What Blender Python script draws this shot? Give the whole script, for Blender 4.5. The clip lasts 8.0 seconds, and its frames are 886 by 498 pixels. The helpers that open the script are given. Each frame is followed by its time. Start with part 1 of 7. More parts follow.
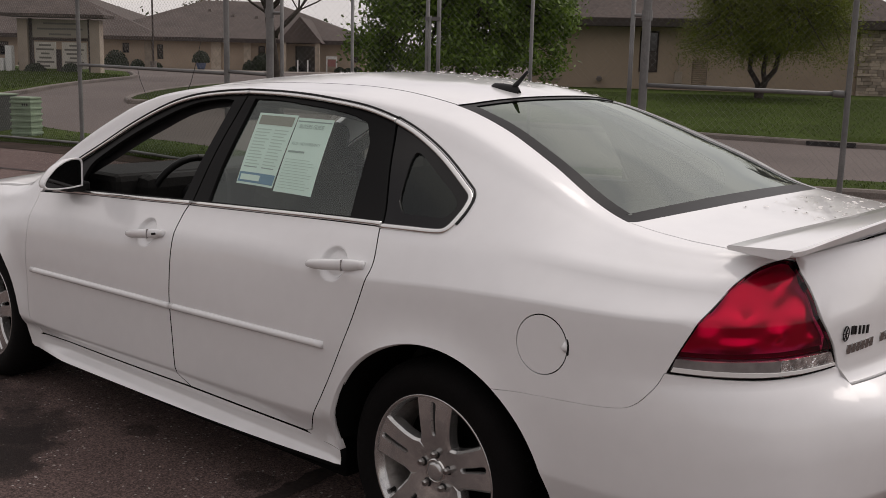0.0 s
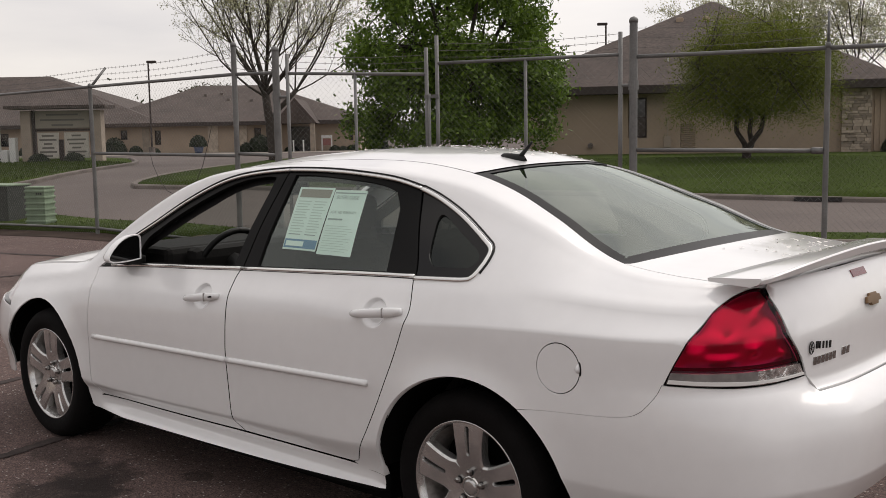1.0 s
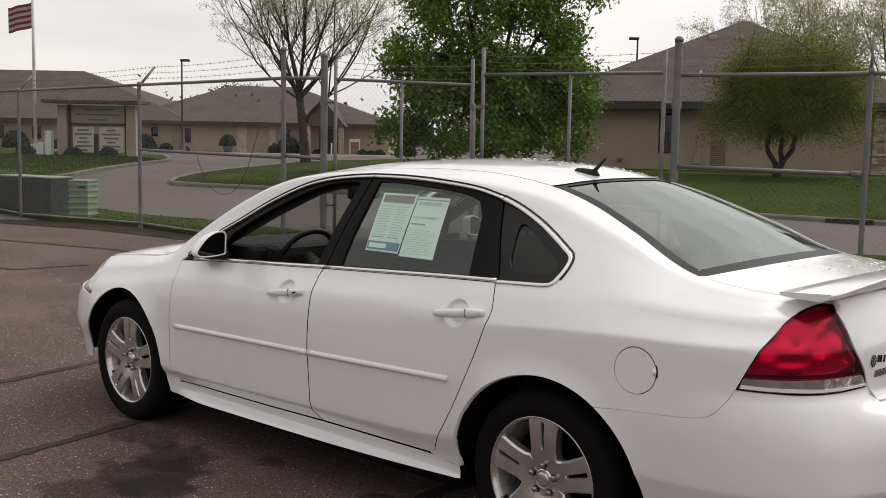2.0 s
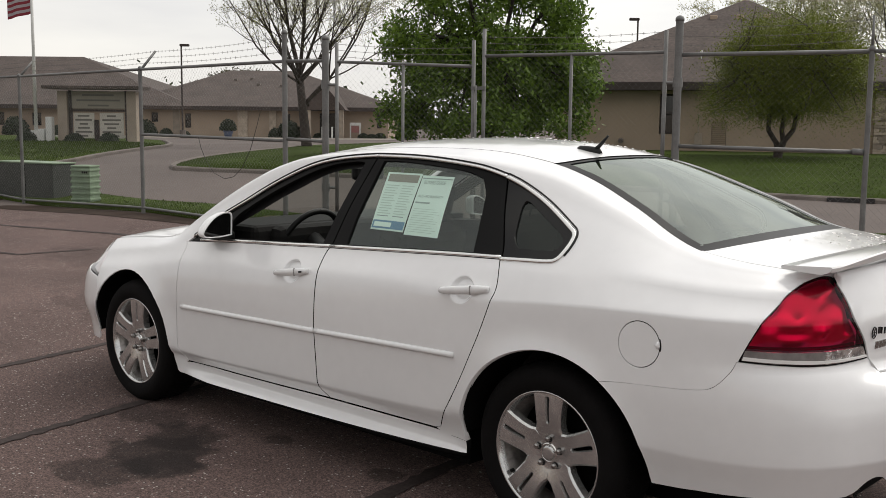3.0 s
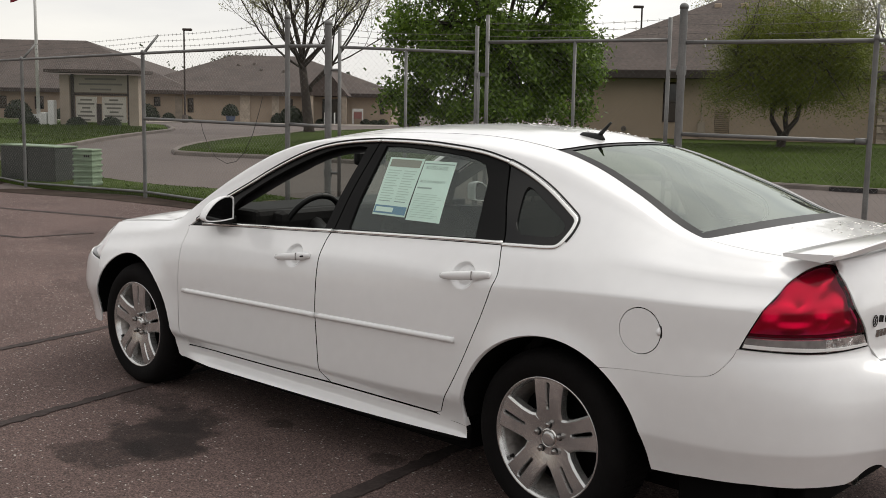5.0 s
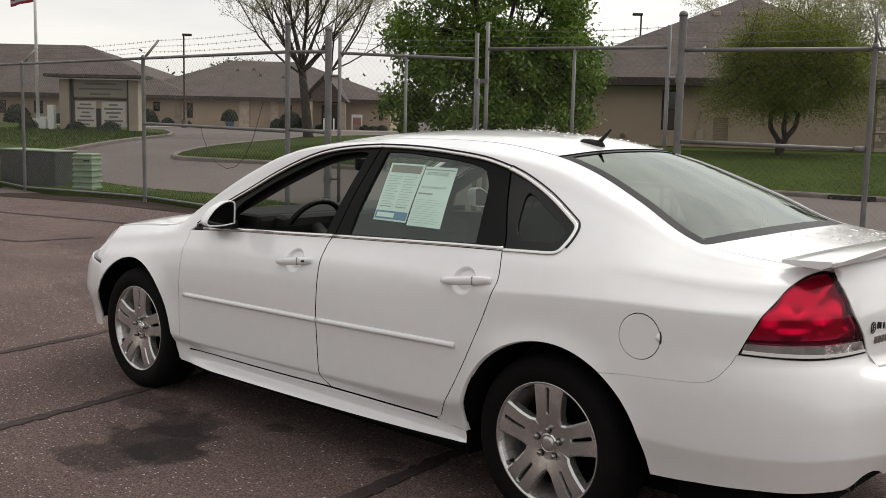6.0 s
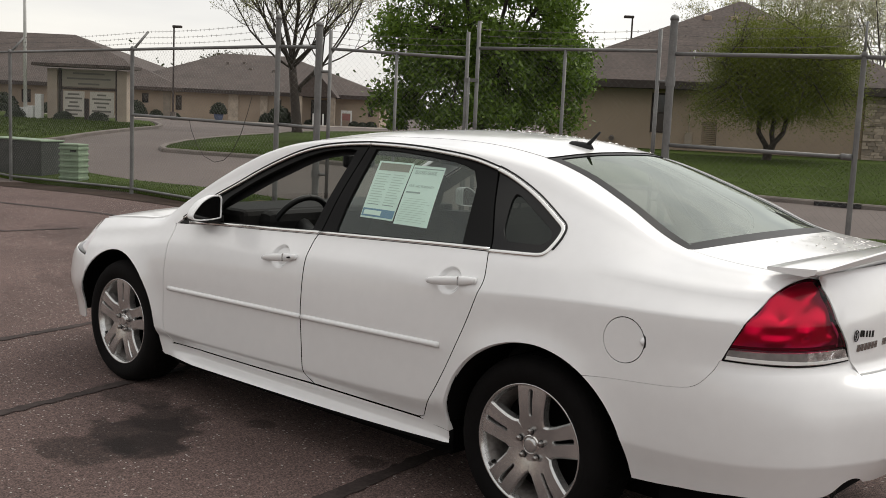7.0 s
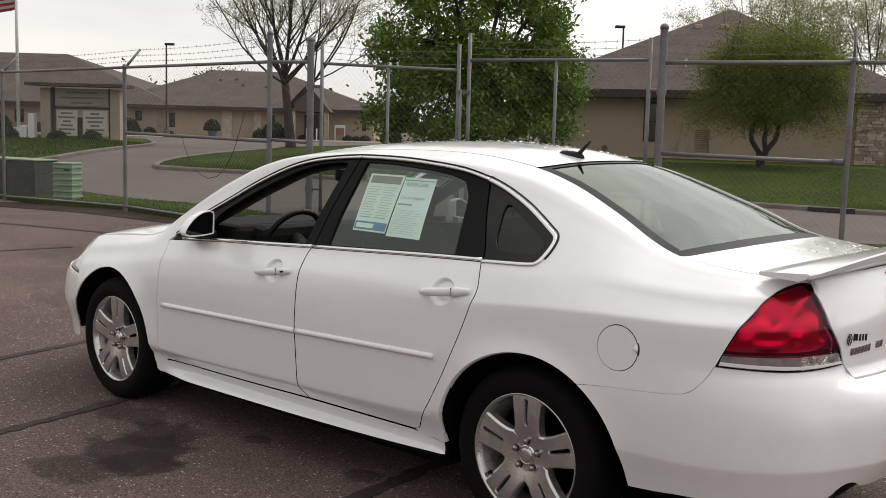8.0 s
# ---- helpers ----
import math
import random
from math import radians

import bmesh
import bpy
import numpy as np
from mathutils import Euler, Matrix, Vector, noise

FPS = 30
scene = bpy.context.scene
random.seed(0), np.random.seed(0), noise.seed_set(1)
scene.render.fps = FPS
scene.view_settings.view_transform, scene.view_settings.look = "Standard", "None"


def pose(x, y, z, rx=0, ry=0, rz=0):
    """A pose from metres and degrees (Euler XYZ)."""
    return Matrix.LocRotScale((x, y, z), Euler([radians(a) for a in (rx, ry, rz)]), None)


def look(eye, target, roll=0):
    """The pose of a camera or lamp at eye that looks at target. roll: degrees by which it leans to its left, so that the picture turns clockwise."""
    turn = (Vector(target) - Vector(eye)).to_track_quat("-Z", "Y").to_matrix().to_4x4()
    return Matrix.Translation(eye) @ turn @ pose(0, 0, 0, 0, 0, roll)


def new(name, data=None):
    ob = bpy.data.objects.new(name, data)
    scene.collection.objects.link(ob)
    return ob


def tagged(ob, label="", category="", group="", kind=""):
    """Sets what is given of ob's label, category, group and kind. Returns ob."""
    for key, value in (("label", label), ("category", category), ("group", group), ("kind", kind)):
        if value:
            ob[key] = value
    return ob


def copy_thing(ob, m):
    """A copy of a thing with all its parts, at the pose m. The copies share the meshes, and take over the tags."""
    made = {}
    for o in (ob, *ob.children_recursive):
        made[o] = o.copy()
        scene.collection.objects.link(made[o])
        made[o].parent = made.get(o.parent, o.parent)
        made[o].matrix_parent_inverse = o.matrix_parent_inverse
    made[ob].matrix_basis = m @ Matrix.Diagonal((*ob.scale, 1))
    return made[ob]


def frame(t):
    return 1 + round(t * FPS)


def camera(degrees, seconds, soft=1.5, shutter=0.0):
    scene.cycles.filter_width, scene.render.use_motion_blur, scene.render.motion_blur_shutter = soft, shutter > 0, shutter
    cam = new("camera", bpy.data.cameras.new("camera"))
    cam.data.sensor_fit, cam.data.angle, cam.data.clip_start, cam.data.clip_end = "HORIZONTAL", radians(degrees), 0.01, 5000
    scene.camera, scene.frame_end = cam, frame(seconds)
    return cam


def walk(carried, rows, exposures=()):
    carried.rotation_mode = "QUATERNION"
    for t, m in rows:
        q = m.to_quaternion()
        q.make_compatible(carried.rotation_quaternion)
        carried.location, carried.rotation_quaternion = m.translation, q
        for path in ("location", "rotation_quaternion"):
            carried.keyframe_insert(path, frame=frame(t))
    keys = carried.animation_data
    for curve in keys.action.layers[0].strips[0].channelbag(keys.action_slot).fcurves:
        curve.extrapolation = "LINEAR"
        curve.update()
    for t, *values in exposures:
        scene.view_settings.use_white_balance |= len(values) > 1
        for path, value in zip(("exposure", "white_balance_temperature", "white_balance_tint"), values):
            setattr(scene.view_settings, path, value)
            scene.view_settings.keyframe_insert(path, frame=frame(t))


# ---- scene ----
cam = camera(46.0, 8.0, soft=0.75)
PATH = [
    (0, (4.745, -3.022, 1.531), (3.435, -1.555, 1.171), 1.4),
    (0.1, (4.798, -3.052, 1.527), (3.487, -1.577, 1.198), 1.7),
    (0.3, (4.915, -3.114, 1.520), (3.602, -1.639, 1.201), 0.8),
    (0.5, (4.995, -3.203, 1.519), (3.692, -1.732, 1.151), -1.5),
    (0.8, (5.034, -3.357, 1.527), (3.725, -1.870, 1.256), -0.9),
    (1, (5.036, -3.485, 1.539), (3.715, -2.001, 1.316), -1.0),
    (1.2, (5.014, -3.609, 1.537), (3.686, -2.126, 1.341), -0.5),
    (1.3, (5.007, -3.654, 1.538), (3.682, -2.172, 1.326), -0.6),
    (1.5, (5.004, -3.724, 1.549), (3.668, -2.257, 1.292), -1.6),
    (1.7, (5.016, -3.777, 1.562), (3.675, -2.308, 1.356), 0.8),
    (2.8, (5.056, -3.878, 1.546), (3.693, -2.431, 1.327), 1.0),
    (3, (5.057, -3.874, 1.543), (3.707, -2.418, 1.302), 0.6),
    (3.5, (5.04, -3.874, 1.541), (3.704, -2.412, 1.264), 1.5),
    (4, (5.036, -3.868, 1.54), (3.696, -2.412, 1.251), 0.6),
    (4.5, (5.046, -3.866, 1.537), (3.699, -2.414, 1.258), 0.8),
    (6, (5.065, -3.896, 1.536), (3.716, -2.441, 1.282), 1.3),
    (6.5, (5.064, -3.89, 1.535), (3.727, -2.427, 1.269), 1.6),
    (7, (5.061, -3.89, 1.541), (3.731, -2.418, 1.284), 2.6),
    (7.5, (5.067, -3.883, 1.535), (3.735, -2.41, 1.295), 1.5),
    (8, (5.072, -3.882, 1.537), (3.745, -2.403, 1.304), 1.6),
]
walk(cam, [(t, look(eye, target, roll)) for t, eye, target, roll in PATH],
     exposures=[(0.0, -0.30, 6900, 16), (0.5, -0.30, 6900, 16), (1.0, -0.02, 6900, 13), (1.5, 0.0, 6900, 12.5), (3.0, 0.13, 6800, 9), (8.0, 0.16, 6850, 8.5)])

# ---- world and light ----
SUN_FROM = (5.5, 18.0, 23.5)
world = bpy.data.worlds.new("overcast_sky")
scene.world = world
world.use_nodes = True
wt = world.node_tree
wt.nodes.clear()
w_out = wt.nodes.new("ShaderNodeOutputWorld")
w_bg = wt.nodes.new("ShaderNodeBackground")
w_sky = wt.nodes.new("ShaderNodeTexSky")
w_sky.sky_type = "NISHITA"
w_sky.sun_disc = False
w_sky.sun_elevation = radians(49)
w_sky.sun_rotation = radians(17)
w_gain = wt.nodes.new("ShaderNodeVectorMath")
w_gain.operation = "SCALE"
w_gain.inputs["Scale"].default_value = 0.12
w_tc = wt.nodes.new("ShaderNodeTexCoord")
w_map = wt.nodes.new("ShaderNodeMapping")
w_map.inputs["Scale"].default_value = (1.0, 1.0, 4.5)
w_noise = wt.nodes.new("ShaderNodeTexNoise")
w_noise.inputs["Scale"].default_value = 1.7
w_noise.inputs["Detail"].default_value = 6
w_noise.inputs["Roughness"].default_value = 0.5
w_ramp = wt.nodes.new("ShaderNodeValToRGB")
w_ramp.color_ramp.elements[0].position, w_ramp.color_ramp.elements[0].color = 0.34, (0.70, 0.70, 0.745, 1)
w_ramp.color_ramp.elements[1].position, w_ramp.color_ramp.elements[1].color = 0.62, (1.0, 0.985, 0.975, 1)
w_mix = wt.nodes.new("ShaderNodeMix")
w_mix.data_type = "RGBA"
w_mix.inputs["Factor"].default_value = 0.88
wt.links.new(w_sky.outputs["Color"], w_gain.inputs[0])
wt.links.new(w_gain.outputs["Vector"], w_mix.inputs["A"])
wt.links.new(w_tc.outputs["Generated"], w_map.inputs["Vector"])
wt.links.new(w_map.outputs["Vector"], w_noise.inputs["Vector"])
wt.links.new(w_noise.outputs["Fac"], w_ramp.inputs["Fac"])
wt.links.new(w_ramp.outputs["Color"], w_mix.inputs["B"])
# cloud is brighter towards the veiled sun than opposite to it
w_near, w_rise, w_lift = wt.nodes.new("ShaderNodeVectorMath"), wt.nodes.new("ShaderNodeMath"), wt.nodes.new("ShaderNodeVectorMath")
w_near.operation, w_rise.operation, w_lift.operation = "DOT_PRODUCT", "MULTIPLY_ADD", "SCALE"
w_near.inputs[1].default_value = Vector(SUN_FROM).normalized()
w_rise.inputs[1].default_value, w_rise.inputs[2].default_value = 0.44, 0.845
wt.links.new(w_tc.outputs["Generated"], w_near.inputs[0])
wt.links.new(w_near.outputs["Value"], w_rise.inputs[0])
wt.links.new(w_mix.outputs["Result"], w_lift.inputs[0])
wt.links.new(w_rise.outputs["Value"], w_lift.inputs["Scale"])
wt.links.new(w_lift.outputs["Vector"], w_bg.inputs["Color"])
wt.links.new(w_bg.outputs["Background"], w_out.inputs["Surface"])
sun = new("sun", bpy.data.lights.new("sun", "SUN"))
sun.data.energy, sun.data.angle, sun.data.color = 1.45, radians(46), (1.0, 0.97, 0.93)
sun.matrix_world = look(SUN_FROM, (0, 0, 0))


# ---- materials ----
def mat(name, color, rough=0.6, metal=0.0, spec=0.5, var=0.0, scale=3.0, fine=0.0, fine_scale=60.0, bump=0.0, bump_scale=80.0,
        coat=0.0, obj_random=0.0):
    """Principled material: base colour varied at a broad and a fine scale, with relief."""
    m = bpy.data.materials.new(name)
    m.use_nodes = True
    nt = m.node_tree
    b = nt.nodes["Principled BSDF"]
    b.inputs["Base Color"].default_value = (*color, 1)
    b.inputs["Roughness"].default_value = rough
    b.inputs["Metallic"].default_value = metal
    b.inputs["Specular IOR Level"].default_value = spec
    b.inputs["Coat Weight"].default_value = coat
    b.inputs["Coat Roughness"].default_value = 0.09
    if not (var or fine or bump or obj_random):
        return m
    tc = nt.nodes.new("ShaderNodeTexCoord")
    last = None

    def darker(fac_socket, dark, prev):
        mx = nt.nodes.new("ShaderNodeMix")
        mx.data_type, mx.blend_type = "RGBA", "MULTIPLY"
        mx.inputs["Factor"].default_value = 1.0
        rp = nt.nodes.new("ShaderNodeValToRGB")
        rp.color_ramp.elements[0].position, rp.color_ramp.elements[1].position = 0.3, 0.7
        rp.color_ramp.elements[0].color = (1 - dark, 1 - dark, 1 - dark, 1)
        rp.color_ramp.elements[1].color = (1 + dark * 0.5, 1 + dark * 0.5, 1 + dark * 0.5, 1)
        nt.links.new(fac_socket, rp.inputs["Fac"])
        if prev is None:
            mx.inputs["A"].default_value = (*color, 1)
        else:
            nt.links.new(prev, mx.inputs["A"])
        nt.links.new(rp.outputs["Color"], mx.inputs["B"])
        return mx.outputs["Result"]

    def noise_node(s, detail=4):
        n = nt.nodes.new("ShaderNodeTexNoise")
        n.inputs["Scale"].default_value, n.inputs["Detail"].default_value = s, detail
        nt.links.new(tc.outputs["Object"], n.inputs["Vector"])
        return n.outputs["Fac"]

    if var:
        last = darker(noise_node(scale), var, last)
    if fine:
        last = darker(noise_node(fine_scale, 2), fine, last)
    if obj_random:
        oi = nt.nodes.new("ShaderNodeObjectInfo")
        last = darker(oi.outputs["Random"], obj_random, last)
    if last is not None:
        nt.links.new(last, b.inputs["Base Color"])
    if bump:
        bp = nt.nodes.new("ShaderNodeBump")
        bp.inputs["Strength"].default_value = bump
        bp.inputs["Distance"].default_value = 0.01
        nt.links.new(noise_node(bump_scale, 3), bp.inputs["Height"])
        nt.links.new(bp.outputs["Normal"], b.inputs["Normal"])
    return m


M_ROAD = mat("road_asphalt", (0.128, 0.105, 0.095), 0.9, spec=0.3, var=0.18, scale=0.35, fine=0.25, fine_scale=40, bump=0.3)
M_LOT = mat("lot_asphalt", (0.102, 0.0745, 0.0695), 0.92, spec=0.25, var=0.25, scale=0.7, fine=0.38, fine_scale=130, bump=0.9, bump_scale=170)


def aggregate(m, stains):
    """Stones in the asphalt, and dark oil stains with ragged edges at their places."""
    nt = m.node_tree
    b = nt.nodes["Principled BSDF"]
    base = b.inputs["Base Color"].links[0].from_socket
    tc = nt.nodes.new("ShaderNodeTexCoord")
    vo = nt.nodes.new("ShaderNodeTexVoronoi")
    vo.inputs["Scale"].default_value = 150
    nt.links.new(tc.outputs["Object"], vo.inputs["Vector"])
    sp = nt.nodes.new("ShaderNodeSeparateColor")
    nt.links.new(vo.outputs["Color"], sp.inputs["Color"])
    rp = nt.nodes.new("ShaderNodeValToRGB")
    rp.color_ramp.elements[0].color, rp.color_ramp.elements[1].color = (0.62, 0.60, 0.60, 1), (1.15, 1.12, 1.10, 1)
    extra = rp.color_ramp.elements.new(0.93)
    extra.color = (2.3, 2.15, 2.05, 1)
    rp.color_ramp.elements[1].position = 0.90
    rp.color_ramp.elements[2].color, rp.color_ramp.elements[2].position = (2.4, 2.2, 2.1, 1), 1.0
    nt.links.new(sp.outputs["Red"], rp.inputs["Fac"])
    mx = nt.nodes.new("ShaderNodeMix")
    mx.data_type, mx.blend_type = "RGBA", "MULTIPLY"
    mx.inputs["Factor"].default_value = 0.8
    nt.links.new(base, mx.inputs["A"])
    nt.links.new(rp.outputs["Color"], mx.inputs["B"])
    last = mx.outputs["Result"]
    # scattered pale chips of stone
    chip, hit = nt.nodes.new("ShaderNodeTexVoronoi"), nt.nodes.new("ShaderNodeSeparateColor")
    chip.inputs["Scale"].default_value = 44
    # the chips lie unevenly: stray by a noise
    stray, push = nt.nodes.new("ShaderNodeTexNoise"), nt.nodes.new("ShaderNodeVectorMath")
    stray.inputs["Scale"].default_value = 9
    push.operation = "MULTIPLY_ADD"
    push.inputs[1].default_value = (0.07, 0.07, 0.07)
    nt.links.new(tc.outputs["Object"], stray.inputs["Vector"])
    nt.links.new(stray.outputs["Color"], push.inputs[0])
    nt.links.new(tc.outputs["Object"], push.inputs[2])
    nt.links.new(push.outputs["Vector"], chip.inputs["Vector"])
    nt.links.new(chip.outputs["Color"], hit.inputs["Color"])
    near, pick, both_on = (nt.nodes.new("ShaderNodeMath") for _ in range(3))
    near.operation, pick.operation, both_on.operation = "LESS_THAN", "GREATER_THAN", "MULTIPLY"
    near.inputs[1].default_value, pick.inputs[1].default_value = 0.21, 0.64
    nt.links.new(chip.outputs["Distance"], near.inputs[0])
    nt.links.new(hit.outputs["Green"], pick.inputs[0])
    nt.links.new(near.outputs["Value"], both_on.inputs[0])
    nt.links.new(pick.outputs["Value"], both_on.inputs[1])
    pale = nt.nodes.new("ShaderNodeMix")
    pale.data_type = "RGBA"
    pale.inputs["B"].default_value = (0.46, 0.42, 0.39, 1)
    nt.links.new(both_on.outputs["Value"], pale.inputs["Factor"])
    nt.links.new(last, pale.inputs["A"])
    last = pale.outputs["Result"]
    nz = nt.nodes.new("ShaderNodeTexNoise")
    nz.inputs["Scale"].default_value, nz.inputs["Detail"].default_value = 5.5, 5
    nt.links.new(tc.outputs["Object"], nz.inputs["Vector"])
    for x, y, rx, ry, dark in stains:
        mp = nt.nodes.new("ShaderNodeMapping")
        mp.vector_type = "TEXTURE"
        mp.inputs["Location"].default_value, mp.inputs["Scale"].default_value = (x, y, 0), (rx, ry, 50)
        nt.links.new(tc.outputs["Object"], mp.inputs["Vector"])
        ln = nt.nodes.new("ShaderNodeVectorMath")
        ln.operation = "LENGTH"
        nt.links.new(mp.outputs["Vector"], ln.inputs[0])
        ad = nt.nodes.new("ShaderNodeMath")
        ad.operation = "MULTIPLY_ADD"
        ad.inputs[1].default_value = 1.9
        nt.links.new(nz.outputs["Fac"], ad.inputs[0])
        nt.links.new(ln.outputs["Value"], ad.inputs[2])
        rm = nt.nodes.new("ShaderNodeMapRange")
        rm.inputs["From Min"].default_value, rm.inputs["From Max"].default_value = 1.75, 2.05
        rm.inputs["To Min"].default_value, rm.inputs["To Max"].default_value = dark, 0.0
        nt.links.new(ad.outputs["Value"], rm.inputs["Value"])
        sm = nt.nodes.new("ShaderNodeMix")
        sm.data_type = "RGBA"
        nt.links.new(rm.outputs["Result"], sm.inputs["Factor"])
        nt.links.new(last, sm.inputs["A"])
        sm.inputs["B"].default_value = (0.016, 0.012, 0.011, 1)
        last = sm.outputs["Result"]
    nt.links.new(last, b.inputs["Base Color"])


aggregate(M_LOT, ((0.94, -1.62, 0.22, 0.20, 0.60), (0.92, -1.34, 0.29, 0.26, 0.70), (0.76, -1.10, 0.24, 0.19, 0.68), (1.06, -1.40, 0.19, 0.19, 0.66), (0.33, -1.01, 0.30, 0.12, 0.5), (1.14, -0.80, 0.09, 0.06, 0.55), (1.86, -0.80, 0.11, 0.07, 0.55), (-0.35, -1.9, 0.5, 0.3, 0.25), (3.3, -2.2, 0.4, 0.5, 0.35), (-2.6, 0.6, 0.9, 0.5, 0.25), (-5, 1.8, 1.2, 0.5, 0.2)))
M_GRASS = mat("grass", (0.044, 0.066, 0.0125), 1.0, spec=0.05, var=0.3, scale=0.7, fine=0.35, fine_scale=28, bump=0.5, bump_scale=25)
M_KERB = mat("concrete_kerb", (0.17, 0.145, 0.128), 0.9, var=0.25, scale=2, fine=0.25, bump=0.3)
M_STUCCO = mat("beige_stucco", (0.395, 0.308, 0.232), 0.9, var=0.12, scale=0.6, fine=0.1, fine_scale=25, bump=0.2)
M_SHINGLE = mat("brown_shingle_roof", (0.085, 0.066, 0.058), 0.95, var=0.25, scale=0.8, fine=0.4, fine_scale=9, bump=0.4, bump_scale=12)
M_FASCIA = mat("brown_fascia", (0.050, 0.038, 0.034), 0.8, var=0.2, scale=2)
M_STONE = mat("limestone", (0.45, 0.375, 0.30), 0.9, var=0.2, scale=4, fine=0.2, obj_random=0.32, bump=0.5, bump_scale=30)
M_STEEL = mat("galvanised_steel", (0.18, 0.18, 0.175), 0.55, metal=0.35, var=0.25, scale=4, fine=0.15, bump=0.1)
M_WIRE = mat("galvanised_wire", (0.19, 0.19, 0.185), 0.6, metal=0.3)
M_DARKGLASS = mat("dark_window", (0.02, 0.022, 0.024), 0.08, spec=0.8)
M_BARK = mat("bark", (0.060, 0.048, 0.040), 0.95, var=0.4, scale=6, fine=0.4, fine_scale=40, bump=0.8, bump_scale=40)


def glass(name, tint, gloss_tint=(1, 1, 1), r0=0.06):
    """Thin tinted pane: clear straight through, glossier at a shallow angle."""
    m = bpy.data.materials.new(name)
    m.use_nodes = True
    nt = m.node_tree
    nt.nodes.clear()
    out, mix = nt.nodes.new("ShaderNodeOutputMaterial"), nt.nodes.new("ShaderNodeMixShader")
    tr, gl, lw = nt.nodes.new("ShaderNodeBsdfTransparent"), nt.nodes.new("ShaderNodeBsdfGlossy"), nt.nodes.new("ShaderNodeLayerWeight")
    tr.inputs["Color"].default_value, gl.inputs["Color"].default_value = (*tint, 1), (*gloss_tint, 1)
    gl.inputs["Roughness"].default_value = 0.02
    lw.inputs["Blend"].default_value = 0.5
    pw, mr = nt.nodes.new("ShaderNodeMath"), nt.nodes.new("ShaderNodeMapRange")
    pw.operation = "POWER"
    pw.inputs[1].default_value = 4.0
    mr.inputs["To Min"].default_value = r0
    nt.links.new(lw.outputs["Facing"], pw.inputs[0])
    nt.links.new(pw.outputs["Value"], mr.inputs["Value"])
    nt.links.new(mr.outputs["Result"], mix.inputs["Fac"])
    nt.links.new(tr.outputs["BSDF"], mix.inputs[1])
    nt.links.new(gl.outputs["BSDF"], mix.inputs[2])
    nt.links.new(mix.outputs["Shader"], out.inputs["Surface"])
    return m


M_PAINT = mat("white_car_paint", (0.845, 0.850, 0.850), 0.32, coat=1.0, var=0.02, scale=2, fine=0.015, fine_scale=18)
M_TYRE = mat("tyre_rubber", (0.0065, 0.006, 0.006), 0.85, spec=0.12, var=0.2, scale=12, bump=0.2)
M_ALLOY = mat("silver_alloy", (0.62, 0.62, 0.61), 0.20, metal=0.82, var=0.12, scale=14, fine=0.1)
# rim well: darker copy of the alloy, shade put into its colour
M_BARREL = mat("shade_dark_alloy", (0.40, 0.375, 0.355), 0.38, metal=0.65, var=0.4, scale=16, fine=0.2)
M_BLACK = mat("black_plastic", (0.008, 0.008, 0.008), 0.45, spec=0.3, var=0.15, scale=8)
M_GLOSSBLACK = mat("gloss_black_trim", (0.006, 0.006, 0.006), 0.30, spec=0.10)
# near black: underbody colour, plus shade put into gaps, recesses and seams
M_DARK = mat("underbody_shade_black", (0.004, 0.004, 0.004), 0.95, spec=0.1)
M_CHROME = mat("bright_trim", (0.80, 0.80, 0.78), 0.22, metal=1.0)
M_GLASS = glass("side_glass", (0.85, 0.92, 0.88), (0.92, 1.0, 0.96), 0.075)
# darker copy of the side glass; shade is put into its tint
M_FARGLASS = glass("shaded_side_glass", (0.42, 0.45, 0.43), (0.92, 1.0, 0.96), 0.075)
M_QUARTERGLASS = glass("quarter_glass", (0.13, 0.14, 0.135), (0.92, 1.0, 0.96), 0.032)
M_FRIT = mat("black_glass_border", (0.008, 0.008, 0.008), 0.10, spec=0.24)
M_WINDSHIELD = glass("windshield_glass", (0.80, 0.84, 0.81), r0=0.05)
M_REARGLASS = glass("rear_glass", (0.38, 0.43, 0.39), (0.86, 0.93, 0.87), 0.11)
M_TRIM = mat("grey_interior_trim", (0.013, 0.0125, 0.012), 0.75, spec=0.2, var=0.15, scale=6, bump=0.2)
M_SEAT = mat("grey_seat_cloth", (0.035, 0.035, 0.033), 0.95, spec=0.1, var=0.2, scale=6, fine=0.2, fine_scale=90, bump=0.3)
M_RED = glass("red_lens", (0.82, 0.045, 0.20), r0=0.018)
M_REFLECTOR = mat("lamp_reflector", (0.80, 0.79, 0.79), 0.30, metal=0.85, spec=0.6)
M_LAMPBOX = mat("lamp_housing", (0.16, 0.15, 0.15), 0.5, spec=0.3, var=0.15, scale=20)
M_CLEARLENS = mat("clear_lens", (0.27, 0.26, 0.255), 0.12, coat=1.0, metal=0.3, var=0.3, scale=25)
M_REVERSE = mat("reversing_lens", (0.70, 0.68, 0.67), 0.12, metal=0.75, var=0.7, scale=34, bump=0.8, bump_scale=45)
M_LENSEDGE = mat("bright_lens_edge", (0.80, 0.80, 0.78), 0.25, coat=1.0)
M_PAPER = mat("printed_paper", (0.82, 0.95, 0.90), 0.8, var=0.05, scale=9)
M_INK = mat("grey_ink", (0.34, 0.41, 0.39), 0.9)
M_BLUEINK = mat("blue_ink", (0.13, 0.27, 0.42), 0.8)
M_NUT = mat("dark_steel", (0.34, 0.33, 0.32), 0.25, metal=0.95)
M_GOLD = mat("gold_emblem", (0.20, 0.125, 0.07), 0.35, metal=0.7)


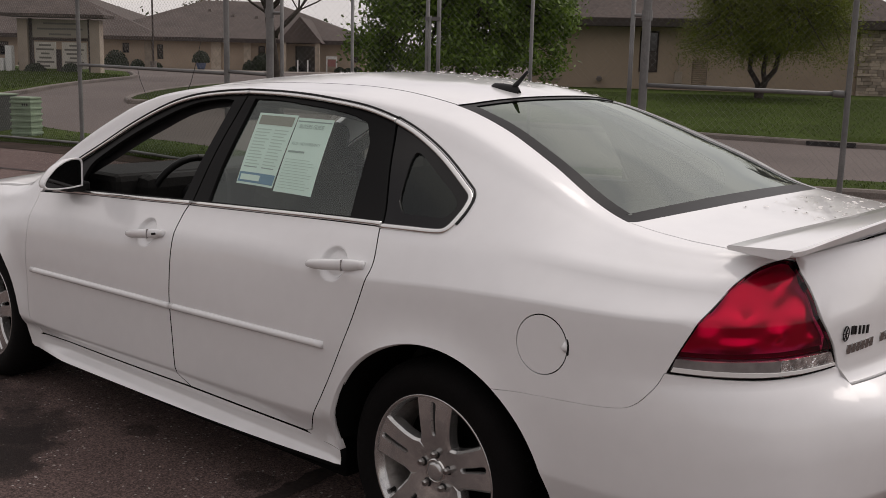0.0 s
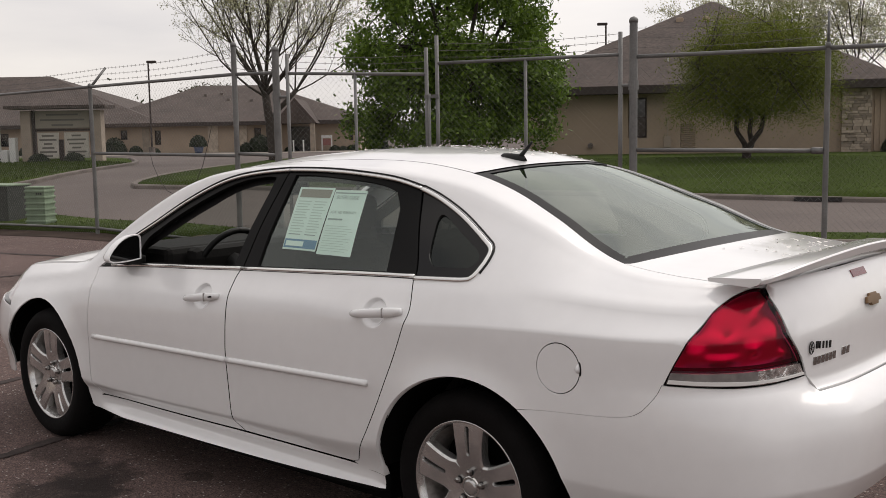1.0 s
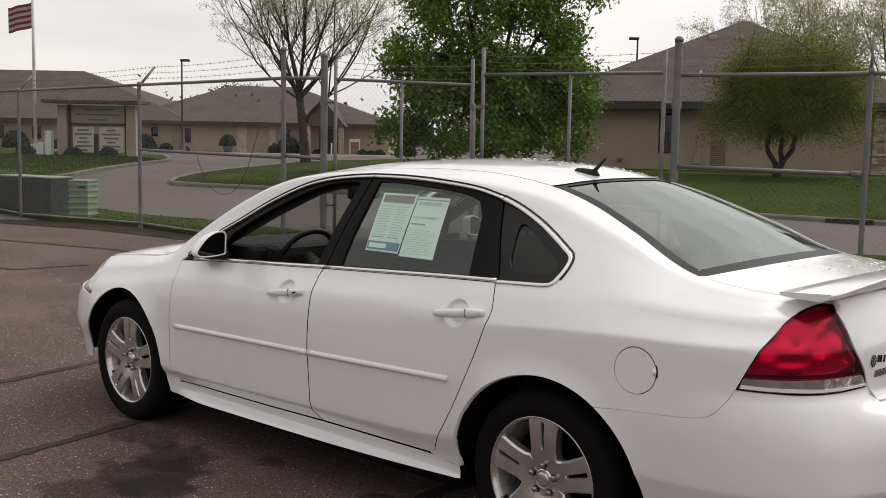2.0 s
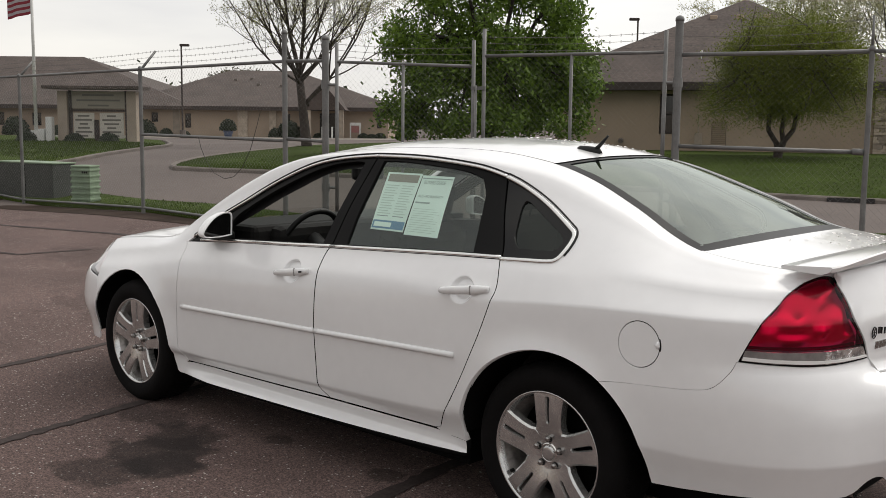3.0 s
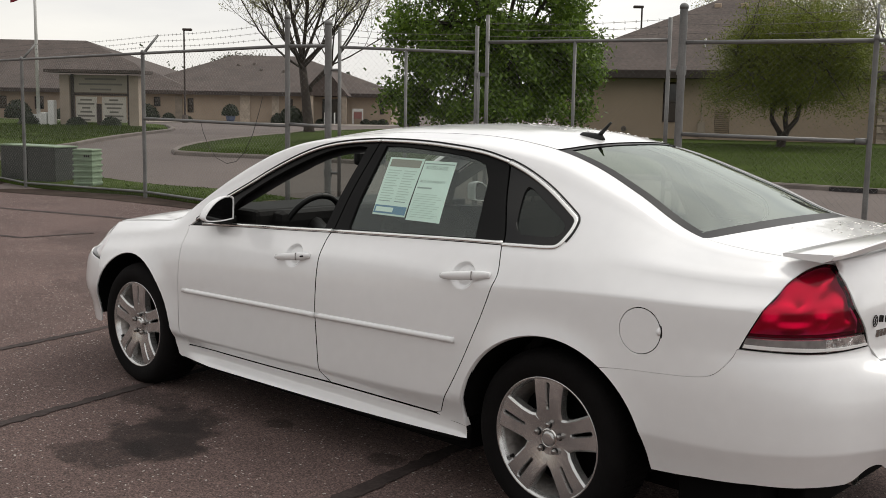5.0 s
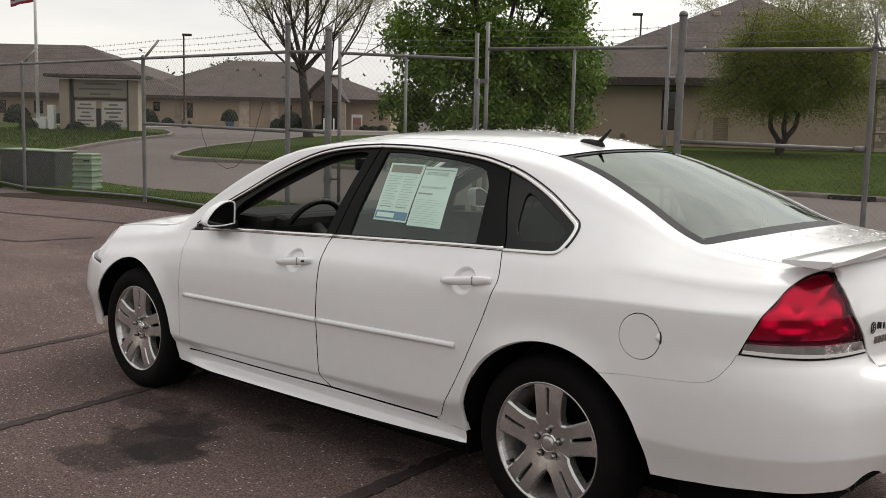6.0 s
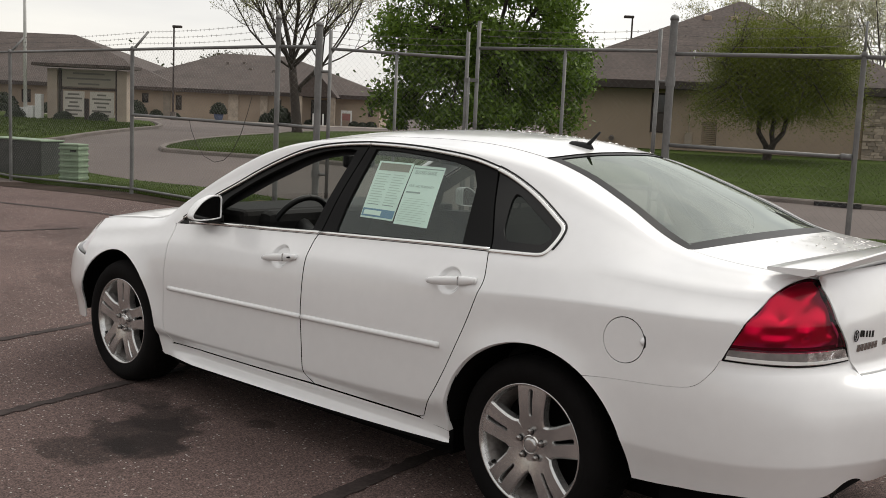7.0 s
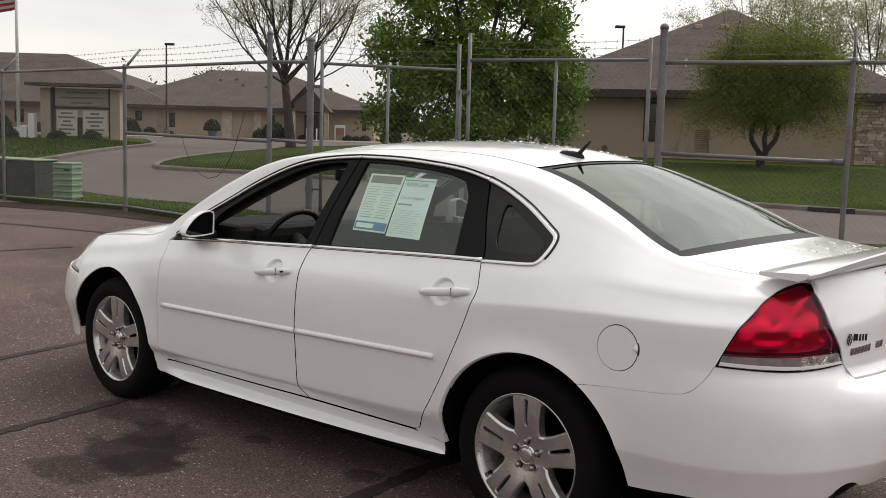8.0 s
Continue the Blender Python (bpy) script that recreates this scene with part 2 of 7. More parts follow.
# ---- shared builders ----
def part(name, bm, material, parent=None, label="", smooth=False):
    me = bpy.data.meshes.new(name)
    bm.normal_update()
    bm.to_mesh(me)
    bm.free()
    me.materials.append(material)
    if smooth:
        me.polygons.foreach_set("use_smooth", [True] * len(me.polygons))
    ob = new(name, me)
    if parent is not None:
        ob.parent = parent
    if label:
        ob["label"] = label
    return ob


def thing(name, label, category, at=(0, 0, 0), group="", kind="", rz=0.0):
    ob = new(name)
    ob.matrix_basis = pose(*at, 0, 0, rz)
    return tagged(ob, label, category, group, kind)


def add_box(bm, x0, x1, y0, y1, z0, z1, m=None, bevel=0.0):
    """A box, laid out by m where given, with rounded edges where bevel is set."""
    m = m or Matrix()
    vs = [bm.verts.new(m @ Vector((x, y, z))) for z in (z0, z1) for x, y in ((x0, y0), (x1, y0), (x1, y1), (x0, y1))]
    fs = [bm.faces.new([vs[i] for i in f]) for f in ((3, 2, 1, 0), (4, 5, 6, 7), (0, 1, 5, 4), (1, 2, 6, 5), (2, 3, 7, 6), (3, 0, 4, 7))]
    if bevel:
        bmesh.ops.bevel(bm, geom=list({e for f in fs for e in f.edges}), offset=bevel, segments=2, affect="EDGES", profile=0.5)


def add_tube(bm, pts, radii, n=8, cap=True):
    """A round tube along a line of points."""
    pts = [Vector(p) for p in pts]
    if not hasattr(radii, "__len__"):
        radii = [radii] * len(pts)
    rings, up = [], None
    for i, p in enumerate(pts):
        d = (pts[min(i + 1, len(pts) - 1)] - pts[max(i - 1, 0)]).normalized()
        ref = Vector((0, 0, 1)) if abs(d.z) < 0.9 else Vector((1, 0, 0))
        if up is None:
            up = (ref - d * ref.dot(d)).normalized()
        else:
            up = (up - d * up.dot(d)).normalized()
        side = d.cross(up)
        rings.append([bm.verts.new(p + (up * math.cos(a) + side * math.sin(a)) * radii[i]) for a in (2 * math.pi * k / n for k in range(n))])
    for a, b in zip(rings, rings[1:]):
        for k in range(n):
            bm.faces.new((a[k], a[(k + 1) % n], b[(k + 1) % n], b[k]))
    if cap:
        bm.faces.new(rings[0][::-1])
        bm.faces.new(rings[-1])
    return rings


def lerp_curve(table, x):
    """Smooth value at x of a table of (x, value) pairs (Catmull-Rom, monotone-limited)."""
    if x <= table[0][0]:
        return table[0][1]
    if x >= table[-1][0]:
        return table[-1][1]
    for i in range(len(table) - 1):
        (x0, v0), (x1, v1) = table[i], table[i + 1]
        if x0 <= x <= x1:
            d = (v1 - v0) / (x1 - x0)
            da = (v0 - table[i - 1][1]) / (x0 - table[i - 1][0]) if i else d
            db = (table[i + 2][1] - v1) / (table[i + 2][0] - x1) if i + 2 < len(table) else d
            m0 = 0.0 if da * d <= 0 else 2 * da * d / (da + d)
            m1 = 0.0 if db * d <= 0 else 2 * db * d / (db + d)
            h, t = x1 - x0, (x - x0) / (x1 - x0)
            return (2 * t**3 - 3 * t**2 + 1) * v0 + (t**3 - 2 * t**2 + t) * h * m0 + (3 * t**2 - 2 * t**3) * v1 + (t**3 - t**2) * h * m1


# ---- ground ----
RISE = ((0, 0.0), (6.8, 0.0), (10, 0.05), (15, 0.07), (18.5, 0.09), (21, 0.22), (33, 0.55), (44, 0.55), (75, 0.33), (4000, 0.33))


def ground_z(x, y):
    """The lot climbs gently from the car to the fence and on to the lawns, and falls along the fence."""
    fall = 0.042 * min(5.0, max(0.0, -9.6 - x)) * min(1.0, max(0.0, (9.5 - y) / 4.0))
    return lerp_curve(RISE, max(0.0, -0.67 * (x - 5.0) + 0.74 * (y + 3.9))) - fall


from mathutils.geometry import delaunay_2d_cdt


def fill_polygon(outline, step, inner=()):
    """Points and triangles that fill a plan outline evenly."""
    pts = []
    for (ax, ay), (bx, by) in zip(outline, outline[1:] + outline[:1]):
        n = max(1, int(math.hypot(bx - ax, by - ay) / step))
        pts += [(ax + (bx - ax) * k / n, ay + (by - ay) * k / n) for k in range(n)]
    edge = [(k, (k + 1) % len(pts)) for k in range(len(pts))]
    xs, ys = [p[0] for p in pts], [p[1] for p in pts]

    def inside(px, py):
        odd = False
        for (ax, ay), (bx, by) in zip(outline, outline[1:] + outline[:1]):
            if (ay > py) != (by > py) and px < (bx - ax) * (py - ay) / (by - ay) + ax:
                odd = not odd
        return odd

    nb = len(pts)
    rows = int((max(ys) - min(ys)) / step) + 1
    cols = int((max(xs) - min(xs)) / step) + 1
    for r in range(rows):
        for c in range(cols):
            p = (min(xs) + (c + 0.5 + 0.5 * (r % 2)) * step, min(ys) + (r + 0.5) * step)
            if inside(*p) and min((p[0] - q[0]) ** 2 + (p[1] - q[1]) ** 2 for q in pts[:nb]) > (0.45 * step) ** 2:
                pts.append(p)
    co, _, faces, *_ = delaunay_2d_cdt([Vector(p) for p in pts], edge, [], 1, 1e-5)
    return [(v.x, v.y) for v in co], [list(f) for f in faces], nb


def sheet(name, outline, step, lift, material, skirt=0.0):
    """A patch that follows the ground; a skirt gives it an edge that goes down into it."""
    co, faces, nb = fill_polygon(outline, step)
    bm = bmesh.new()
    vs = [bm.verts.new((x, y, ground_z(x, y) + lift)) for x, y in co]
    for f in faces:
        bm.faces.new([vs[i] for i in f])
    bmesh.ops.recalc_face_normals(bm, faces=bm.faces[:])
    if bm.faces and sum(f.normal.z for f in bm.faces) < 0:
        bmesh.ops.reverse_faces(bm, faces=bm.faces[:])
    if skirt:
        rim = [e for e in bm.edges if e.is_boundary]
        out = bmesh.ops.extrude_edge_only(bm, edges=rim)
        for v in out["geom"]:
            if isinstance(v, bmesh.types.BMVert):
                v.co.z -= skirt
    return part(name, bm, material, smooth=True)


def grid_axis(lo, hi, fine_lo, fine_hi, step):
    out, v, s = [], fine_hi, step
    mid = [fine_lo + step * k for k in range(int((fine_hi - fine_lo) / step) + 1)]
    while v < hi:
        s *= 1.35
        v += s
        out.append(min(v, hi))
    low, v, s = [], fine_lo, step
    while v > lo:
        s *= 1.35
        v -= s
        low.append(max(v, lo))
    return low[::-1] + mid + out


bm = bmesh.new()
gx, gy = grid_axis(-2500, 2500, -30, 12, 1.5), grid_axis(-2500, 2500, -12, 40, 1.5)
gv = [[bm.verts.new((x, y, ground_z(x, y))) for x in gx] for y in gy]
for a, b in zip(gv, gv[1:]):
    for k in range(len(gx) - 1):
        bm.faces.new((a[k], a[k + 1], b[k + 1], b[k]))
tagged(part("ground", bm, M_ROAD, smooth=True), "grey asphalt street and driveway with worn surface", "ground", kind="structure")

LOT = [(-60, 6.55), (-18.3, 5.28), (-9.4, 5.0), (-5.75, 4.83), (-4.6, 5.3), (-0.9, 7.6), (1.0, 8.9), (8.0, 12.4), (30, 21), (30, -40), (-60, -40)]
tagged(sheet("pavement_lot", LOT, 1.0, 0.006, M_LOT), "dark brown asphalt parking lot with fine gravel texture", "pavement", kind="structure")
STRIP_L = [(-60, 6.5), (-18.3, 5.25), (-9.4, 4.97), (-5.75, 4.80), (-5.2, 5.05), (-5.6, 6.2), (-9.4, 6.3), (-18.3, 6.5), (-60, 8.0)]
STRIP_R = [(-3.4, 7.3), (-0.5, 8.75), (1.0, 9.5), (8.0, 13.0), (30, 21.6), (30, 23.2), (8.0, 14.3), (1.0, 10.7), (-0.9, 9.8), (-3.6, 8.3)]
LAWN_R = [(-16.3, 10.0), (-15.6, 10.35), (-14.5, 10.9), (-4.4, 14.95), (-1.7, 16.1), (10, 20.9), (60, 41), (60, 90), (-14, 70), (-30, 45), (-32, 36), (-28.5, 28.0), (-26.6, 23.2), (-25.3, 20.9), (-23.2, 18.5), (-21.0, 15.6), (-19.7, 13.6), (-18.6, 12.0), (-17.6, 10.85), (-16.9, 10.25)]
LAWN_L = [(-19.7, 7.3), (-20.5, 9.3), (-24, 13.0), (-28.5, 17.1), (-31, 18.9), (-36, 21.8), (-44, 24.5), (-70, 27), (-70, 0), (-22, 3.5)]
lawns = []
for nm, pl, st, lb in (("lawn_strip", STRIP_L, 0.6, "narrow green grass verge along the fence"), ("lawn_strip", STRIP_R, 0.6, "narrow green grass verge beside the street"), ("lawn_verge", LAWN_R, 1.6, "green mown lawn rising to the building"), ("lawn_verge", LAWN_L, 1.6, "green mown lawn round the monument sign")):
    lawns.append(tagged(sheet(nm, pl, st, 0.075, M_GRASS, 0.12), lb, "lawn", kind="structure"))


def tufts(outline, count, seed, size, name):
    """Blades of grass that roughen a lawn."""
    rng = np.random.default_rng(seed)
    xs, ys = [p[0] for p in outline], [p[1] for p in outline]
    co, fs = [], []
    while len(fs) < count:
        x, y = rng.uniform(min(xs), max(xs)), rng.uniform(min(ys), max(ys))
        if not in_plan(outline, x, y):
            continue
        z, a = ground_z(x, y) + 0.07, rng.uniform(0, 6.28)
        h, w = size * rng.uniform(0.5, 1.3), size * 0.35
        lx, ly = rng.normal(0, 0.35 * size, 2)
        i = len(co)
        co += [(x - w * math.cos(a), y - w * math.sin(a), z), (x + w * math.cos(a), y + w * math.sin(a), z), (x + lx, y + ly, z + h)]
        fs.append((i, i + 1, i + 2))
    me = bpy.data.meshes.new(name)
    me.from_pydata(co, [], fs)
    me.materials.append(M_BLADE)
    return tagged(new(name, me), "short uneven blades of green grass", "grass", kind="stuff")


def in_plan(o, px, py):
    odd = False
    for (ax, ay), (bx, by) in zip(o, o[1:] + o[:1]):
        if (ay > py) != (by > py) and px < (bx - ax) * (py - ay) / (by - ay) + ax:
            odd = not odd
    return odd


def leaf_mat(name, color, dark, rough=0.55, light=0.25):
    """Foliage: each leaf its own shade, some light let through."""
    m = bpy.data.materials.new(name)
    m.use_nodes = True
    nt = m.node_tree
    b = nt.nodes["Principled BSDF"]
    b.inputs["Roughness"].default_value = rough
    geo, rp = nt.nodes.new("ShaderNodeNewGeometry"), nt.nodes.new("ShaderNodeValToRGB")
    rp.color_ramp.elements[0].color, rp.color_ramp.elements[1].color = (*dark, 1), (*color, 1)
    nt.links.new(geo.outputs["Random Per Island"], rp.inputs["Fac"])
    nt.links.new(rp.outputs["Color"], b.inputs["Base Color"])
    tl, mx = nt.nodes.new("ShaderNodeBsdfTranslucent"), nt.nodes.new("ShaderNodeMixShader")
    nt.links.new(rp.outputs["Color"], tl.inputs["Color"])
    mx.inputs["Fac"].default_value = light
    nt.links.new(b.outputs["BSDF"], mx.inputs[1])
    nt.links.new(tl.outputs["BSDF"], mx.inputs[2])
    nt.links.new(mx.outputs["Shader"], nt.nodes["Material Output"].inputs["Surface"])
    return m


M_BLADE = leaf_mat("grass_blade", (0.056, 0.082, 0.015), (0.036, 0.055, 0.010), rough=1.0)
M_LEAF = leaf_mat("green_leaf", (0.17, 0.27, 0.032), (0.045, 0.085, 0.011), light=0.4)
M_LEAF_PALE = leaf_mat("pale_green_leaf", (0.165, 0.195, 0.018), (0.085, 0.110, 0.010), light=0.4)
M_BUD = leaf_mat("spring_bud", (0.46, 0.47, 0.27), (0.26, 0.25, 0.14), light=0.5)
M_BUSH = leaf_mat("dark_shrub_leaf", (0.030, 0.045, 0.018), (0.008, 0.014, 0.006))
tufts(STRIP_L, 14000, 1, 0.028, "grass_blades")
tufts(STRIP_R, 9000, 2, 0.028, "grass_blades")
near_lawn = [(-16.2, 10.3), (-4.4, 15.1), (-1.7, 16.3), (8, 20.5), (4, 30), (-8, 28), (-20, 20)]
tufts(near_lawn, 34000, 3, 0.030, "grass_blades")
tufts([(-20.2, 8.5), (-24, 13.2), (-28.5, 17.2), (-40, 20), (-34, 10)], 9000, 4, 0.065, "grass_blades")


def kerb(line, width=0.15, height=0.095):
    """A concrete kerb along a line of plan points, on the left of its direction."""
    bm = bmesh.new()
    pts = []
    for (ax, ay), (bx, by) in zip(line, line[1:]):
        n = max(1, int(math.hypot(bx - ax, by - ay) / 0.8))
        pts += [(ax + (bx - ax) * k / n, ay + (by - ay) * k / n) for k in range(n)]
    pts.append(line[-1])
    rows = []
    for i, (x, y) in enumerate(pts):
        a, b = pts[max(i - 1, 0)], pts[min(i + 1, len(pts) - 1)]
        d = Vector((b[0] - a[0], b[1] - a[1])).normalized()
        nx, ny = -d.y, d.x
        z = ground_z(x, y)
        prof = [(-0.02, -0.05), (0.0, height - 0.03), (0.03, height), (width - 0.02, height), (width, height - 0.02), (width, -0.05)]
        rows.append([bm.verts.new((x + nx * u, y + ny * u, z + v)) for u, v in prof])
    for a, b in zip(rows, rows[1:]):
        for k in range(5):
            bm.faces.new((a[k], b[k], b[k + 1], a[k + 1]))
    bmesh.ops.recalc_face_normals(bm, faces=bm.faces[:])
    return tagged(part("kerb", bm, M_KERB), "weathered grey concrete kerb edging the lawn", "kerb", kind="structure")


kerb([(-32.1, 36), (-28.6, 28.0), (-26.7, 23.2), (-25.4, 20.9), (-23.3, 18.5), (-21.1, 15.55), (-19.8, 13.5), (-18.7, 11.9), (-17.7, 10.75), (-17.0, 10.15), (-16.5, 9.92), (-15.6, 10.2), (-14.5, 10.78), (-4.4, 14.83), (-1.7, 15.98), (10, 20.78), (60, 40.9)])
kerb([(-44, 24.6), (-36, 21.95), (-31, 19.05), (-28.4, 17.25), (-23.9, 13.1), (-20.4, 9.4), (-19.6, 7.3), (-22, 3.4)])
kerb([(-3.4, 7.2), (-0.5, 8.62), (1.0, 9.38), (8.0, 12.88), (30, 21.4)])
bm = bmesh.new()
add_box(bm, -0.42, 0.42, -0.02, 0.06, 0.02, 0.100, pose(-2.6, 15.56, ground_z(-2.6, 15.5) - 0.01, 0, 0, 23))
tagged(part("storm_drain", bm, M_DARKGLASS), "dark storm drain slot in the kerb", "drain", kind="structure")

# dark brown strip between the lot and the foot of the fence
M_FOOT_STRIP = mat("dark_brown_strip", (0.048, 0.034, 0.027), 1.0, spec=0.1, var=0.35, scale=1.5, fine=0.3, fine_scale=30, bump=0.6, bump_scale=40)
FOOT_STRIP = [(-60, 6.35), (-18.3, 4.75), (-13.9, 4.25), (-9.4, 4.22), (-7.4, 4.45), (-5.75, 4.70), (-5.85, 4.86), (-9.4, 5.05), (-18.3, 5.33), (-60, 6.6)]
tagged(sheet("soil_edge", FOOT_STRIP, 0.5, 0.012, M_FOOT_STRIP), "dark brown strip along the foot of the fence", "soil", kind="structure")

# tar-filled joints and cracks in the lot
M_TAR = mat("tar_joint", (0.054, 0.041, 0.038), 0.85, spec=0.2, var=0.3, scale=7, fine=0.3)


def tar(line, width, seed):
    rng = np.random.default_rng(seed)
    bm = bmesh.new()
    pts = bend_plan(line, 22)
    rows = []
    for i, (x, y) in enumerate(pts):
        a, b = pts[max(i - 1, 0)], pts[min(i + 1, len(pts) - 1)]
        d = Vector((b[0] - a[0], b[1] - a[1])).normalized()
        w, o = width * (0.42 + 0.22 * rng.random()), width * 0.08 * rng.normal()
        rows.append([bm.verts.new((x - d.y * (o + s * w), y + d.x * (o + s * w), ground_z(x, y) + 0.0105)) for s in (-1, 1)])
    for a, b in zip(rows, rows[1:]):
        bm.faces.new((a[0], a[1], b[1], b[0]))
    bmesh.ops.recalc_face_normals(bm, faces=bm.faces[:])
    if sum(f.normal.z for f in bm.faces) < 0:
        bmesh.ops.reverse_faces(bm, faces=bm.faces[:])
    return tagged(part("tar_joint", bm, M_TAR), "dark tar-filled joint in the asphalt", "tar joint", kind="structure")


def bend_plan(pts, n):
    out = []
    for i in range(len(pts) - 1):
        (ax, ay), (bx, by) = pts[i], pts[i + 1]
        out += [(ax + (bx - ax) * k / n, ay + (by - ay) * k / n) for k in range(n)]
    return out + [pts[-1]]


tar([(-0.45, -7.0), (-1.05, -2.6), (-1.28, -1.03), (-1.41, -0.33), (-1.62, 0.8), (-1.8, 2.0)], 0.065, 5)
tar([(1.1, -7.0), (0.45, -3.0), (0.23, -1.72), (0.085, -0.94), (-0.1, 0.2), (-0.3, 1.6)], 0.065, 6)
tar([(2.95, -7.0), (2.35, -3.2), (2.20, -2.1), (2.09, -1.28), (1.98, -0.43), (1.85, 0.8)], 0.075, 7)
tar([(4.55, -7.0), (3.95, -3.2), (3.75, -1.6), (3.6, -0.2)], 0.05, 8)
tar([(-14, 1.3), (-9.2, 2.45), (-7.2, 3.05), (-5.4, 3.3), (-3.0, 3.4)], 0.09, 9)
tar([(-11, 0.5), (-7.5, 0.9), (-6.0, 1.25), (-5.9, 2.05)], 0.07, 10)

# ---- chain-link fence ----
FENCE = [(-22.8, 5.25), (-18.3, 5.15), (-13.86, 5.03), (-9.4, 4.84), (-5.69, 4.69), (-5.16, 4.92), (-0.93, 6.33), (0.94, 6.91), (4.2, 7.95), (7.6, 9.05)]
fence = thing("chain_link_fence", "galvanised chain-link fence with barbed wire beside the lot", "fence")


def tube_part(name, pts, r, parent, material=None, n=10, label=""):
    bm = bmesh.new()
    add_tube(bm, pts, r, n)
    return part(name, bm, material or M_STEEL, parent, label, smooth=True)


def capped_post(x, y, z0, z1, r, parent, name="post"):
    bm = bmesh.new()
    add_tube(bm, [(x, y, z0), (x, y, z1)], r, 14)
    ob = part(name, bm, M_STEEL, parent, smooth=True)
    ob.data.set_sharp_from_angle(angle=radians(40))
    bm = bmesh.new()
    add_tube(bm, [(x, y, z1 - 0.02), (x, y, z1 + 0.01), (x, y, z1 + 0.03), (x, y, z1 + 0.042)], [r * 1.12, r * 1.12, r * 0.85, r * 0.3], 14)
    part("cap", bm, M_STEEL, ob, smooth=True)
    return ob


def mesh_wire(a, b, z0a, z0b, z1a, z1b, pitch=0.074, r=0.00078):
    """Chain-link fabric between two posts: crossing wires in diamonds."""
    a, b = Vector((*a, 0)), Vector((*b, 0))
    L = (b - a).length
    d = (b - a) / L
    nrm = Vector((-d.y, d.x, 0))
    co, fs = [], []

    def put(p, q):
        w = (q - p).normalized()
        s = w.cross(nrm).normalized()
        i = len(co)
        for e in (p, q):
            for k in range(3):
                t = 2 * math.pi * k / 3
                co.append(e + (s * math.cos(t) + nrm * math.sin(t)) * r)
        for k in range(3):
            fs.append((i + k, i + (k + 1) % 3, i + 3 + (k + 1) % 3, i + 3 + k))

    H = max(z1a, z1b) - min(z0a, z0b)
    base = min(z0a, z0b)
    n = int((L + H) / pitch) + 1
    for k in range(n):
        for sgn in (1, -1):
            s0 = k * pitch - (H if sgn > 0 else 0)
            lo, hi = (max(0.0, -s0), min(H, L - s0)) if sgn > 0 else (max(0.0, s0 - L), min(H, s0))
            if hi - lo < 0.02:
                continue
            if hi > lo:
                p = a + d * (s0 + sgn * lo) + Vector((0, 0, base + lo)) + nrm * (0.003 * sgn)
                q = a + d * (s0 + sgn * hi) + Vector((0, 0, base + hi)) + nrm * (0.003 * sgn)
                top = z1a + (z1b - z1a) * max(0, min(1, (q - a).dot(d) / L))
                if q.z > top:
                    g = (top - p.z) / (q.z - p.z)
                    if g <= 0:
                        continue
                    q = p + (q - p) * g
                put(p, q)
    me = bpy.data.meshes.new("wire_mesh")
    me.from_pydata([tuple(c) for c in co], [], fs)
    me.materials.append(M_WIRE)
    return me


def wire_part(parent, *args, **kw):
    ob = new("wire_mesh", mesh_wire(*args, **kw))
    ob.parent = parent
    return tagged(ob, "chain-link wire mesh in diamonds", kind="stuff")


RAIL_Z = 2.30
for i in (0, 1, 2, 3):
    x, y = FENCE[i]
    capped_post(x, y, ground_z(x, y) - 0.05, RAIL_Z + 0.01, 0.030, fence)
    tube_part("barb_arm", [(x, y, RAIL_Z - 0.02), (x + 0.01, y + 0.27, RAIL_Z + 0.29)], [0.022, 0.018], fence)
for (x, y), top, r in ((FENCE[4], 2.66, 0.034), (FENCE[5], 2.58, 0.044), (FENCE[6], 2.68, 0.043)):
    capped_post(x, y, ground_z(x, y) - 0.05, top, r, fence, "gate_post")
for i in (7, 8, 9):
    x, y = FENCE[i]
    capped_post(x, y, ground_z(x, y) - 0.05, RAIL_Z + 0.02, 0.028, fence)
    tube_part("barb_arm", [(x, y, RAIL_Z), (x, y, RAIL_Z + 0.36)], [0.016, 0.012], fence)
spans = [(0, 1), (1, 2), (2, 3), (3, 4), (4, 5), (6, 7), (7, 8), (8, 9)]
for i, j in spans:
    a, b = FENCE[i], FENCE[j]
    ga, gb = ground_z(*a), ground_z(*b)
    tube_part("top_rail", [(*a, RAIL_Z), (*b, RAIL_Z)], 0.022, fence)
    if i >= 3 and i != 7 and i != 8:
        f1 = 0.93 if i == 6 else 1.0
        tube_part("middle_rail", [(*a, 1.31), (a[0] + (b[0] - a[0]) * f1, a[1] + (b[1] - a[1]) * f1, 1.285)], 0.022, fence)
        if i == 6:
            tube_part("rail_clamp", [(a[0] + (b[0] - a[0]) * 0.93, a[1] + (b[1] - a[1]) * 0.93, 1.286), (a[0] + (b[0] - a[0]) * 0.985, a[1] + (b[1] - a[1]) * 0.985, 1.284)], 0.034, fence)
    if i < 4:
        tube_part("bottom_rail", [(*a, ga + 0.10), (*b, gb + 0.10)], 0.020, fence)
    wire_part(fence, a, b, ga + 0.06, gb + 0.06, RAIL_Z + 0.02, RAIL_Z + 0.02)
M_BARB = mat("barbed_wire", (0.16, 0.15, 0.14), 0.6, metal=0.4)


